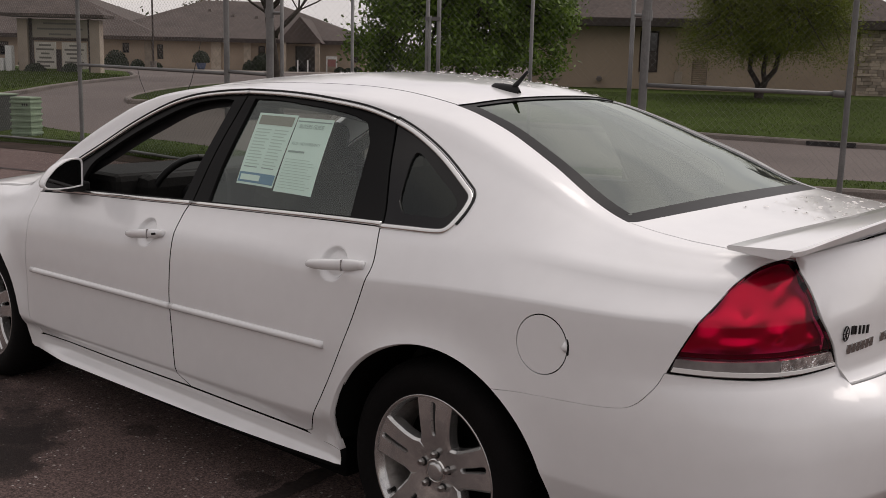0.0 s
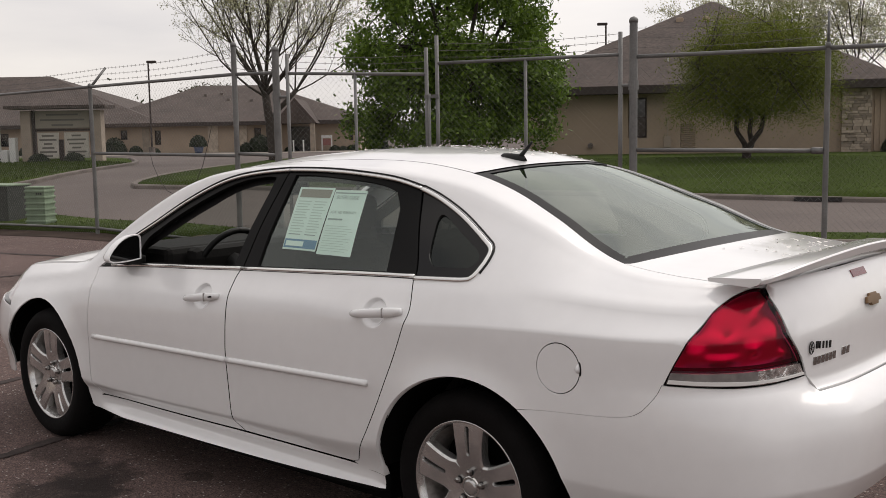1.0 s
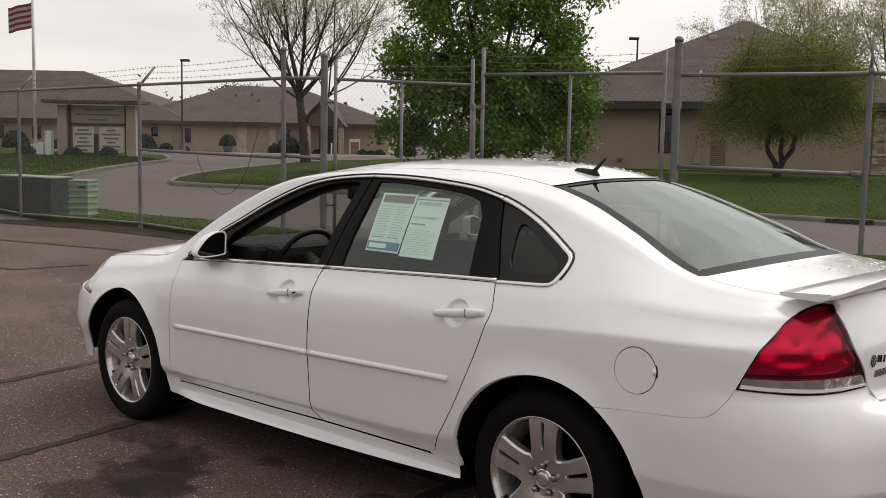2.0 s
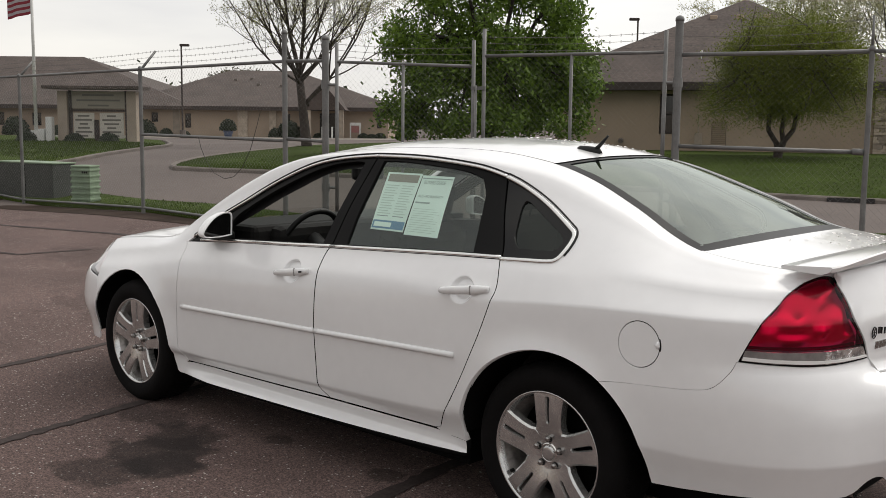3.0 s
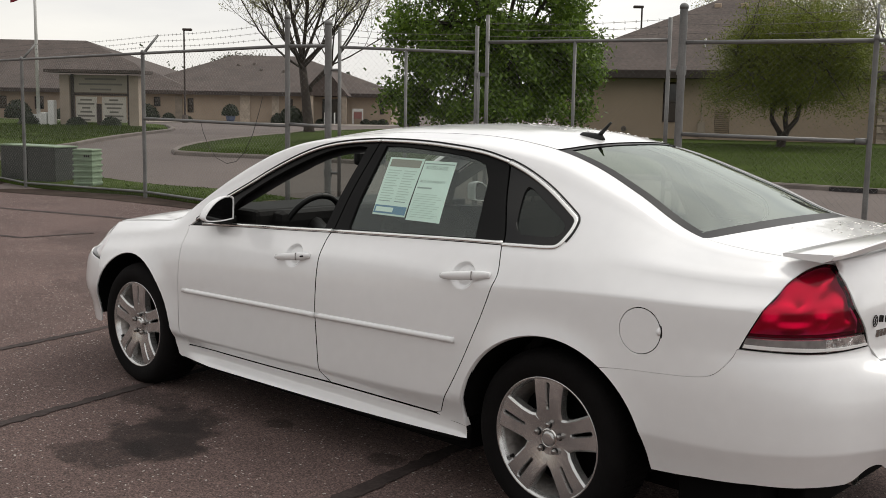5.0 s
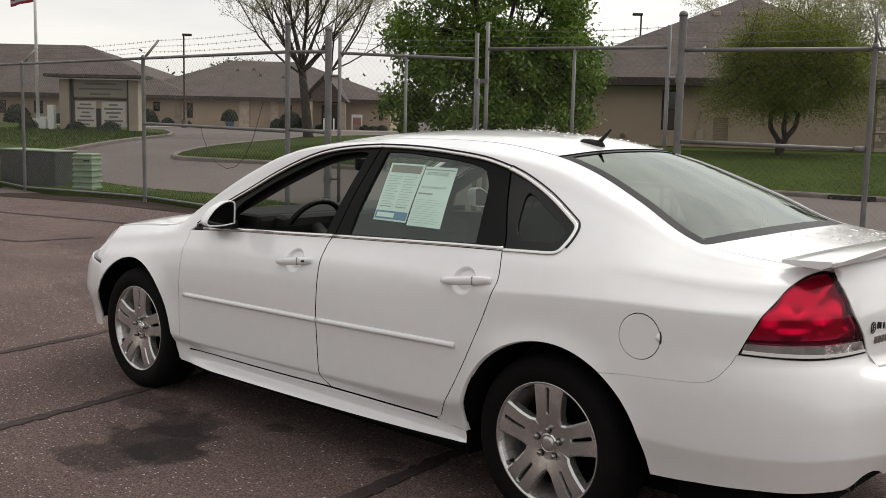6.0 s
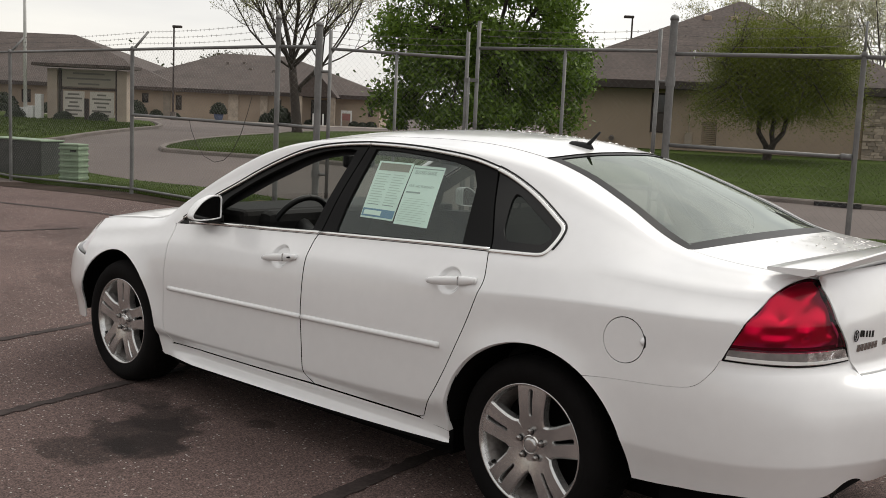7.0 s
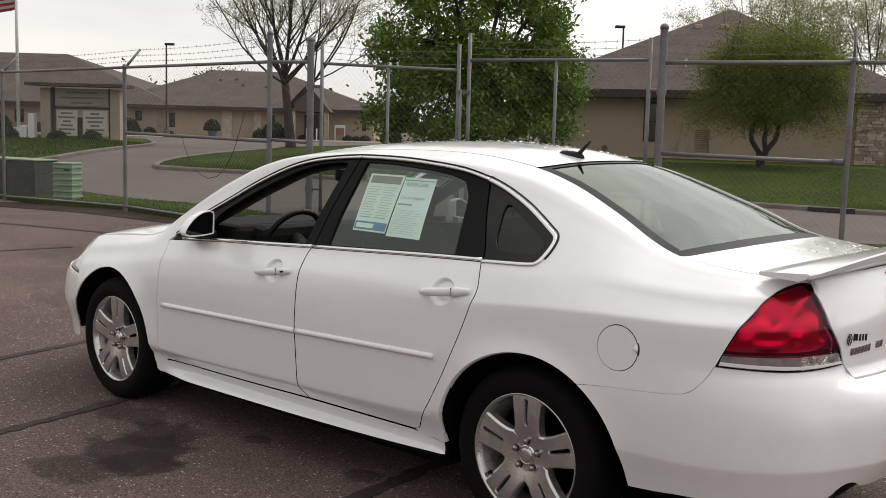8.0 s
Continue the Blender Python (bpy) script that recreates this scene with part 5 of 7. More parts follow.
SCOOPS = ((1.365, 0.866, 0.062), (2.405, 0.902, 0.062))
TAIL_S = 1.3


def on_side(u, v):
    y = side_y(u, v)
    for cx, cz, r in SCOOPS:
        d = ((u - cx) / r) ** 2 + ((v - cz) / (r * 0.84)) ** 2
        if d < 1:
            q = min(1.0, (1 - d) / 0.55)
            y -= 0.021 * q * q * (3 - 2 * q)
    return (u, -y, v)


# one skin from the sill to the centre line: length, and arc length round the section at mid body
ARC = [0.0]
for (ya, za), (yb_, zb_) in zip(cached_section(2.5), cached_section(2.5)[1:]):
    ARC.append(ARC[-1] + math.hypot(yb_ - ya, zb_ - za))


def skin_point(x, i):
    k = math.floor(x * 100) / 100
    f, j = (x - k) * 100, min(int(i), len(ARC) - 2)
    g = i - j
    a, b = cached_section(k), cached_section(k + 0.01)
    y = (a[j][0] * (1 - g) + a[j + 1][0] * g) * (1 - f) + (b[j][0] * (1 - g) + b[j + 1][0] * g) * f
    z = (a[j][1] * (1 - g) + a[j + 1][1] * g) * (1 - f) + (b[j][1] * (1 - g) + b[j + 1][1] * g) * f
    return y * end_round(x, z) + arch_flare(x, z), z


def on_skin(u, v):
    lo, hi = 0, len(ARC) - 1
    while hi - lo > 1:
        mid = (lo + hi) // 2
        lo, hi = (mid, hi) if ARC[mid] <= v else (lo, mid)
    y, z = skin_point(u, lo + (v - ARC[lo]) / (ARC[lo + 1] - ARC[lo]))
    return (u, -y, z)


def skin_find(x, ok):
    """Arc length of the first place of a section, from the sill up, that is reached."""
    for i in range(len(ARC)):
        if ok(*skin_point(x, i)):
            lo, hi = max(i - 1, 0), i
            for _ in range(12):
                m = (lo + hi) / 2
                lo, hi = (lo, m) if ok(*skin_point(x, m)) else (m, hi)
            m = (lo + hi) / 2
            return ARC[int(m)] + (ARC[min(int(m) + 1, len(ARC) - 1)] - ARC[int(m)]) * (m - int(m))
    return ARC[-1]


def skin_z(line):
    return [(x, skin_find(x, lambda yy, zz: zz >= z)) for x, z in line]


def skin_y(line):
    return [(x, skin_find(x, lambda yy, zz: zz > lerp_curve(Z_BELT, x) - 0.02 and yy <= abs(y))) for x, y in line]


def finer(line, step=0.02):
    out = []
    for (ax, ay), (bx, by) in zip(line, line[1:]):
        n = max(1, int(math.hypot(bx - ax, by - ay) / step))
        out += [(ax + (bx - ax) * k / n, ay + (by - ay) * k / n) for k in range(n)]
    return out + [line[-1]]


def on_top(u, v):
    return (u, v, top_z(u, v))


def on_tail(u, v):
    """Bumper coordinates: flank behind the wheel for u < 0, then round the corner to the rear face."""
    return (TAIL_X + u, -side_y(TAIL_X + u, v), v) if u < 0 else tail_point(u / TAIL_S, v)


def on_nose(u, v):
    return (NOSE_X - u, -side_y(NOSE_X - u, v), v) if u < 0 else nose_point(u, v)


def bend(pts, n=5):
    """A smooth line through points (Catmull-Rom)."""
    out = []
    for i in range(len(pts) - 1):
        p0, p1, p2, p3 = pts[max(i - 1, 0)], pts[i], pts[i + 1], pts[min(i + 2, len(pts) - 1)]
        for k in range(n):
            t = k / n
            out.append(tuple(0.5 * (2 * b + (c - a) * t + (2 * a - 5 * b + 4 * c - d) * t * t + (3 * b - a - 3 * c + d) * t**3) for a, b, c, d in zip(p0, p1, p2, p3)))
    return out + [tuple(pts[-1])]


def area(o):
    return sum(a[0] * b[1] - b[0] * a[1] for a, b in zip(o, o[1:] + o[:1])) / 2


def tidy(o):
    out = [o[0]]
    for p in o[1:]:
        if math.hypot(p[0] - out[-1][0], p[1] - out[-1][1]) > 1e-4:
            out.append(p)
    if math.hypot(out[0][0] - out[-1][0], out[0][1] - out[-1][1]) < 1e-4:
        out.pop()
    return out if area(out) > 0 else out[::-1]


def inset(o, d):
    """The outline drawn in by d on all sides."""
    o, out = tidy(o), []
    for i, p in enumerate(o):
        a, b = o[i - 1], o[(i + 1) % len(o)]
        e1 = Vector((p[0] - a[0], p[1] - a[1])).normalized()
        e2 = Vector((b[0] - p[0], b[1] - p[1])).normalized()
        n = Vector((-e1.y - e2.y, e1.x + e2.x))
        n = n.normalized() if n.length > 1e-6 else Vector((-e1.y, e1.x))
        k = d / max(0.35, n.dot(Vector((-e1.y, e1.x))))
        out.append((p[0] + n.x * k, p[1] + n.y * k))
    return out


def in_outline(o, px, py):
    odd = False
    for (ax, ay), (bx, by) in zip(o, o[1:] + o[:1]):
        if (ay > py) != (by > py) and px < (bx - ax) * (py - ay) / (by - ay) + ax:
            odd = not odd
    return odd


def resample(o, step):
    pts = []
    for (ax, ay), (bx, by) in zip(o, o[1:] + o[:1]):
        n = max(1, int(math.hypot(bx - ax, by - ay) / step + 0.5))
        pts += [(ax + (bx - ax) * k / n, ay + (by - ay) * k / n) for k in range(n)]
    return pts


def resample_line(o, step):
    pts = []
    for (ax, ay), (bx, by) in zip(o, o[1:]):
        n = max(1, int(math.hypot(bx - ax, by - ay) / step + 0.5))
        pts += [(ax + (bx - ax) * k / n, ay + (by - ay) * k / n) for k in range(n)]
    return pts + [o[-1]]


def fill_panel(outline, step, holes=(), dense=(), creases=()):
    loops = [resample(tidy(outline), step)] + [resample(tidy(h), step) for h in holes]
    pts, edges = [], []
    for lp in loops:
        s = len(pts)
        edges += [(s + k, s + (k + 1) % len(lp)) for k in range(len(lp))]
        pts += lp
    for line in creases:
        # rows of points along a crease, kept clear of the edges
        bar, run = np.array(pts[:len(loops[0]) + sum(len(h) for h in loops[1:])]), None
        for p in resample_line(line, step * 0.6):
            if in_outline(loops[0], *p) and not any(in_outline(h, *p) for h in loops[1:]) and ((bar - p) ** 2).sum(1).min() > 0.006 ** 2:
                if run is not None:
                    edges.append((run, len(pts)))
                run = len(pts)
                pts.append(p)
            else:
                run = None
    rim = np.array(pts)
    x0, y0, x1, y1 = rim[:, 0].min(), rim[:, 1].min(), rim[:, 0].max(), rim[:, 1].max()
    grid = [(x0 + (c + 0.5 * (r % 2)) * step, y0 + r * step * 0.87) for r in range(int((y1 - y0) / step / 0.87) + 1) for c in range(int((x1 - x0) / step) + 1)]
    for cx, cy, rad in dense:
        q = rad / 11
        grid = [p for p in grid if math.hypot(p[0] - cx, p[1] - cy) > rad * 1.3]
        grid += [(cx + (i + 0.5 * (j % 2)) * q, cy + j * q * 0.87) for i in range(-15, 16) for j in range(-17, 18) if math.hypot(i + 0.5 * (j % 2), j * 0.87) < 14.2]
    for p in grid:
        if in_outline(loops[0], *p) and not any(in_outline(h, *p) for h in loops[1:]):
            fine = any(math.hypot(p[0] - c[0], p[1] - c[1]) < c[2] * 1.35 for c in dense)
            if ((rim - p) ** 2).sum(1).min() > (0.4 * (0.3 if fine else 1.0) * step) ** 2:
                pts.append(p)
    co, _, faces, *_ = delaunay_2d_cdt([Vector(p) for p in pts], edges, [], 1, 1e-6)
    co = [(v.x, v.y) for v in co]
    keep = []
    for f in faces:
        cx, cy = sum(co[i][0] for i in f) / 3, sum(co[i][1] for i in f) / 3
        if not any(in_outline(h, cx, cy) for h in loops[1:]):
            keep.append(list(f))
    return co, keep, loops


def panel(name, outline, surface, step, material, parent, label="", holes=(), gap=0.003, flange=0.022, lift=0.0, dense=(), mirror=True, centre=(1.4, 0, 0.6), edge=None, creases=()):
    """A body panel cut from a surface, with its edges turned in; mirrored to the far side where asked."""
    outline = inset(outline, gap) if gap else tidy(outline)
    holes = [inset(h, -gap) if gap else tidy(h) for h in holes]
    co, faces, loops = fill_panel(outline, step, holes, dense, creases)
    mid = Vector(centre)

    def normal(u, v):
        e = 0.003
        a, b = Vector(surface(u + e, v)) - Vector(surface(u - e, v)), Vector(surface(u, v + e)) - Vector(surface(u, v - e))
        n = a.cross(b)
        n = n.normalized() if n.length > 1e-12 else Vector((0, 0, 1))
        p = Vector(surface(u, v))
        return n if n.dot(p - Vector((min(max(p.x, 0.4), 3.2), 0, mid.z))) > 0 else -n

    ns = [normal(*p) for p in co]
    vs = [Vector(surface(*p)) + n * lift for p, n in zip(co, ns)]
    if faces:
        f = faces[len(faces) // 2]
        fn = (vs[f[1]] - vs[f[0]]).cross(vs[f[2]] - vs[f[0]])
        if fn.dot(ns[f[0]]) < 0:
            faces = [f[::-1] for f in faces]
    nrm = [n.copy() for n in ns]
    for li, lp in enumerate(loops):
        if not flange:
            break
        pn = [normal(*p) for p in lp]
        top = [Vector(surface(*p)) + n * lift for p, n in zip(lp, pn)]
        s, m = len(vs), len(lp)
        out = []
        for k in range(m):
            t = (top[(k + 1) % m] - top[k - 1]).normalized()
            o = t.cross(pn[k])
            out.append(o)
        c = sum(top, Vector()) / m
        flip = sum((top[k] - c).dot(out[k]) for k in range(m)) < 0
        if flip:
            out = [-o for o in out]
        if li:
            out = [-o for o in out]
        vs += top + [t - n * flange for t, n in zip(top, pn)]
        nrm += [(o * 0.8 + n * 0.6).normalized() for o, n in zip(out, pn)] + out
        for k in range(m):
            j = (k + 1) % m
            q = [s + k, s + j, s + m + j, s + m + k]
            fn = (vs[q[1]] - vs[q[0]]).cross(vs[q[2]] - vs[q[0]])
            faces.append(q if fn.dot(out[k]) > 0 else q[::-1])
    made = []
    for side in (1, -1) if mirror else (1,):
        me = bpy.data.meshes.new(name)
        me.from_pydata([(v.x, v.y * side, v.z) for v in vs], [], faces if side > 0 else [f[::-1] for f in faces])
        me.polygons.foreach_set("use_smooth", [True] * len(me.polygons))
        me.normals_split_custom_set_from_vertices([(n.x, n.y * side, n.z) for n in nrm])
        me.materials.append(material)
        # turned-in edges are coloured near black for the shade in panel gaps
        if material is M_PAINT:
            me.materials.append(edge or M_DARK)
            me.polygons.foreach_set("material_index", [int(len(f) == 4) for f in faces])
        ob = new(name, me)
        ob.parent = parent
        if label:
            ob["label"] = label
        made.append(ob)
    return made


car = thing("sedan_car", "white four-door sedan with alloy wheels parked on asphalt", "car")

# panel lines of the flank, in length and height
LINE_A = bend([(0.44, 0.915), (0.452, 0.87), (0.455, 0.81), (0.46, 0.71), (0.456, 0.59), (0.451, 0.47), (0.456, 0.37), (0.50, 0.305)])
LINE_B = bend([(1.605, 0.318), (1.568, 0.37), (1.558, 0.49), (1.552, 0.615), (1.551, 0.74), (1.547, 0.867), (1.541, 0.95), (1.552, 0.985)])
PILLAR_B = bend([(1.552, 0.985), (1.60, 1.162), (1.647, 1.302), (1.682, 1.392)])
LINE_C = bend([(2.255, 0.320), (2.285, 0.332), (2.303, 0.36), (2.375, 0.47), (2.448, 0.60), (2.508, 0.732), (2.556, 0.858), (2.574, 0.92), (2.560, 0.98), (2.537, 1.029)])
PILLAR_C = bend([(2.537, 1.029), (2.521, 1.078), (2.455, 1.204), (2.402, 1.33)])
BELT_1 = bend([(0.44, 0.92), (0.8, 0.945), (1.25, 0.968), (1.552, 0.985)])
BELT_2 = bend([(1.552, 0.985), (2.0, 1.006), (2.3, 1.02), (2.537, 1.029)])
BELT_3 = bend([(2.537, 1.029), (2.65, 1.034), (2.755, 1.039), (2.790, 1.048), (2.808, 1.075), (2.818, 1.11), (2.812, 1.14), (2.773, 1.165), (2.634, 1.238), (2.50, 1.295), (2.402, 1.33)])
TOP_2 = bend([(2.402, 1.33), (2.27, 1.363), (2.09, 1.383), (1.885, 1.392), (1.682, 1.392)])
TOP_1 = bend([(1.682, 1.392), (1.54, 1.382), (1.39, 1.363), (1.26, 1.332), (1.126, 1.283), (0.985, 1.22), (0.832, 1.142), (0.671, 1.063), (0.527, 0.972), (0.44, 0.92)])


def arch(hub, r, a0, a1, squash=1.0, n=26):
    return [(hub + r * math.cos(radians(a0 + (a1 - a0) * k / n)), 0.338 + r * squash * math.sin(radians(a0 + (a1 - a0) * k / n))) for k in range(n + 1)]


ARCH_F = arch(-0.01, 0.392, -14, 194, 1.0)
ARCH_R = [(2.832 + 0.416 * math.cos(radians(q)), 0.333 + 0.400 * math.sin(radians(q))) for q in range(0, 184, 4)]
ARCH_SPLIT = max(i for i, p in enumerate(ARCH_R) if p[1] < 0.668 and p[0] > 2.9)
SEAM_R = bend([(ARCH_R[ARCH_SPLIT][0], ARCH_R[ARCH_SPLIT][1]), (3.15, 0.674), (3.283, 0.684), (3.42, 0.695), (3.48, 0.712), (3.522, 0.76), (3.540, 0.798)])

LOW_LINES = [[(x, lerp_curve(Z_LOW, x) + d) for x in [0.3 + 0.115 * k for k in range(21)]] for d in (-0.003, 0.013)]
door_f = panel("front_door", BELT_1 + LINE_B[::-1] + bend([(1.605, 0.318), (1.2, 0.309), (0.8, 0.305), (0.50, 0.305)]) + LINE_A[::-1], on_side, 0.028, M_PAINT, car, dense=[SCOOPS[0]], creases=LOW_LINES)
door_r = panel("rear_door", BELT_2 + LINE_C[::-1] + bend([(2.255, 0.320), (1.9, 0.319), (1.605, 0.318)]) + LINE_B, on_side, 0.028, M_PAINT, car, dense=[SCOOPS[1]], creases=LOW_LINES)
FUEL = [(3.213 + 0.080 * math.cos(radians(a)), 0.815 + 0.078 * math.sin(radians(a))) for a in range(0, 360, 10)]
def strip(x0, x1, n, f):
    return [(x0 + (x1 - x0) * k / n, f(x0 + (x1 - x0) * k / n)) for k in range(n + 1)]


def rail_y(x):
    return lerp_curve(Y_RAIL, x)


def ditch_y(x):
    """The joint between roof and side panel, which ends at the corner of the rear glass."""
    f = min(1, max(0, (x - 1.12) / 0.6))
    g = max(0, (x - 1.72) / 0.78)
    return (-rail_y(x) + 0.115 * f * f * (3 - 2 * f)) * (1 - g) + (-0.466 + 0.004 * g) * g


W_REAR = bend([(2.507, -0.465), (2.60, -0.474), (2.75, -0.492), (2.88, -0.522), (3.075, -0.579), (3.18, -0.603), (3.262, -0.620)])
W_REAR_LOW = bend([(3.262, -0.620), (3.283, -0.585), (3.309, -0.44), (3.327, -0.25), (3.333, 0.0)])
W_TOP = bend([(2.575, 0.0), (2.565, -0.2), (2.535, -0.38), (2.507, -0.465)])


def both(o):
    """A half outline that starts and ends on the centre line, closed by its mirror image."""
    return o + [(x, -y) for x, y in o[-2:0:-1]]


WS_TOP = [(1.22, 0.0), (1.19, -0.35), (1.12, -0.575)]
def ta(a, z):
    return (a * TAIL_S, z)


def far_tail(o):
    return [(2 * TAIL_S - u, z) for u, z in o[::-1]]


LAMP_OUT = bend([(0.269, 0.798), (0.302, 0.862), (0.338, 0.921), (0.374, 0.972), (0.412, 1.014), (0.458, 1.044), (0.523, 1.060), (0.569, 1.057)])
LAMP_IN = bend([(0.569, 1.057), (0.603, 1.034), (0.638, 0.997), (0.694, 0.921), (0.74, 0.85), (0.763, 0.79)])
LAMP = [ta(a, z) for a, z in LAMP_OUT + LAMP_IN[1:]]
LAMP_LOW = [ta(a, z) for a, z in bend([(0.763, 0.79), (0.65, 0.784), (0.53, 0.784), (0.40, 0.791), (0.269, 0.798)])]
DITCH = strip(1.12, 2.50, 30, ditch_y)
TAIL_EDGE = [(tail_point(a, z)[0], z) for a, z in LAMP_OUT]
quarter = skin_z(finer(LINE_C + BELT_3[1:] + TOP_2[1:] + TOP_1[1:-1] + [(0.44, 0.915), (0.32, 0.955)]))
quarter += skin_y(finer([(0.33, -0.72), (0.63, -0.665), (0.9, -0.615)] + DITCH + W_REAR + [(3.46, -0.625), (3.60, -0.608), (3.66, -0.575)]))
quarter += skin_z(finer(TAIL_EDGE[::-1] + SEAM_R[::-1] + ARCH_R[ARCH_SPLIT:] + [(2.425, 0.30), (2.30, 0.300)]))
quarter_panels = panel("quarter_panel", quarter, on_skin, 0.030, M_PAINT, car, holes=[skin_z(FUEL)], gap=0.0011, edge=M_PAINT, creases=[skin_z([(x, lerp_curve(Z_CREASE, x) + d) for x in [2.3 + 0.03 * k for k in range(43)]]) for d in (-0.007, 0.007)])
panel("fuel_door", FUEL, on_side, 0.02, M_PAINT, car, "round white fuel filler door", gap=0.0018)
FENDER = LINE_A + [(0.49, 0.30), (0.40, 0.240)] + [p for k, p in enumerate(ARCH_F[1:-1]) if p[0] > -0.3 or p[1] > 0.53] + [(-0.368, 0.655), (-0.372, 0.72), (-0.392, 0.775), (-0.42, 0.812)] + [(x, lerp_curve(Z_RAIL, x) - 0.004) for x in (-0.44, -0.3, -0.1, 0.1, 0.22, 0.3, 0.33)] + [(0.38, 0.94)]
panel("front_fender", FENDER, on_side, 0.022, M_PAINT, car, gap=0.0020, flange=0.006, edge=M_PAINT)
SILL = bend([(0.395, 0.243), (0.485, 0.299), (0.8, 0.300), (1.2, 0.304), (1.6, 0.312), (2.0, 0.314), (2.26, 0.314), (2.33, 0.3012), (2.425, 0.3012)]) + [(2.4305, 0.254)] + bend([(2.40, 0.2505), (2.1, 0.243), (1.6, 0.235), (0.8, 0.229), (0.42, 0.231)])
panel("side_sill", SILL, on_side, 0.02, M_PAINT, car, "white flared rocker panel under the doors", gap=0.0010, creases=[[(0.45, z), (2.42, z)] for z in (0.260, 0.270)])
LINER = [(-0.35, 0.80), (0.4, 0.88), (1.55, 0.95), (2.54, 0.99), (3.4, 0.97), (3.5, 0.72), (3.2, 0.66)] + arch(2.80, 0.40, 60, 185) + [(2.38, 0.25), (0.46, 0.25)] + arch(-0.01, 0.40, 0, 170)
# near-black sheet puts shade behind the panel gaps
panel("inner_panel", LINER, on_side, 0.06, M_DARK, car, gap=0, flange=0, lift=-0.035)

# roof, glass, hood and deck
roof_half = bend(WS_TOP) + strip(1.12, 2.50, 30, ditch_y)[1:] + [(2.507, -0.465)] + W_TOP[::-1]
panel("roof", both(roof_half), on_top, 0.05, M_PAINT, car, mirror=False, gap=0.004)
rear_glass = panel("rear_window", both(W_TOP + W_REAR[1:] + W_REAR_LOW[1:]), on_top, 0.05, M_REARGLASS, car, "tinted sloping rear window glass", mirror=False, gap=0.004, flange=0.0, lift=-0.006)[0]
band = both(W_TOP + W_REAR[1:] + W_REAR_LOW[1:])
panel("black_border", inset(band, 0.003), on_top, 0.04, M_GLOSSBLACK, rear_glass, "black ceramic border of the glass", holes=[[(x - 0.034 if x < 2.68 else x, y) for x, y in inset(band, 0.054)]], mirror=False, gap=0, flange=0, lift=-0.003)
wind_half = [(0.13, 0.0), (0.17, -0.35), (0.30, -0.66), (0.35, -0.715)] + [(0.63, -0.66), (0.9, -0.61), (1.12, -0.57)] + bend(WS_TOP)[::-1]
panel("windshield", both(wind_half), on_top, 0.06, M_WINDSHIELD, car, "clear windshield glass", mirror=False, gap=0.004, flange=0, lift=-0.004)
hood_half = [(-0.80, 0.0), (-0.76, -0.35), (-0.62, -0.62), (-0.45, -0.70)] + strip(-0.40, 0.30, 14, lambda x: -rail_y(x) + 0.006) + [(0.30, -0.665), (0.17, -0.36), (0.13, 0.0)]
panel("hood", both(hood_half), on_top, 0.06, M_PAINT, car, mirror=False, gap=0.0015, edge=M_PAINT)
deck_half = W_REAR_LOW[::-1] + [(3.46, -0.622), (3.60, -0.605), (3.66, -0.572), (3.69, -0.53), (3.735, -0.35), (3.745, 0.0)]
panel("trunk_lid", both(deck_half), on_top, 0.05, M_PAINT, car, mirror=False, gap=0.002, edge=M_PAINT)

# tail: lid face, bumper and lamps
LID_EDGE = [ta(a, z) for a, z in [(0.575, 1.060), (0.607, 1.034), (0.642, 0.997), (0.698, 0.921), (0.744, 0.85), (0.767, 0.79), (0.79, 0.7455)]]
lid = LID_EDGE + [ta(0.9, 0.7425)] + [ta(1.0, 0.7425)]
lid = lid + far_tail(lid)[1:] + [ta(1.40, 1.07), ta(1.2, 1.085), ta(1.0, 1.088), ta(0.8, 1.085), ta(0.60, 1.07)]
lid_face = panel("trunk_lid_face", lid, on_tail, 0.045, M_PAINT, car, mirror=False, gap=0.0014, edge=M_PAINT)[0]
bump_half = [(ARCH_R[ARCH_SPLIT][0] - TAIL_X, ARCH_R[ARCH_SPLIT][1]), (-0.10, 0.674)] + [(TAIL_S * tail_a(x, z), z) for x, z in SEAM_R if x > 3.27] + LAMP_LOW[::-1][1:] + [ta(0.768, 0.786), ta(0.79, 0.742), ta(0.9, 0.740), ta(1.0, 0.740)]
bump_low = [ta(1.0, 0.375), ta(0.85, 0.372)] + bend([ta(0.79, 0.380), ta(0.765, 0.398), ta(0.735, 0.405), ta(0.705, 0.393), ta(0.672, 0.360), ta(0.64, 0.346)], 4) + [ta(0.60, 0.345), ta(0.45, 0.345), ta(0.30, 0.350), ta(0.12, 0.345), (0.0, 0.333)] + [(x - TAIL_X, z) for x, z in ARCH_R[1:ARCH_SPLIT]]
bumper = panel("rear_bumper", bump_half + far_tail(bump_half)[1:] + far_tail(bump_low) + bump_low[1:], on_tail, 0.035, M_PAINT, car, "white moulded rear bumper cover", mirror=False, gap=0.0006, edge=M_PAINT, creases=[[(-0.05, LOW_CREASE + d), (2.65, LOW_CREASE + d)] for d in (-0.003, 0.013)])[0]
panel("tail_light", LAMP + LAMP_LOW[1:], on_tail, 0.03, M_LAMPBOX, car, "red tail light with a clear lower strip", gap=0.002, flange=0.03, lift=-0.040)
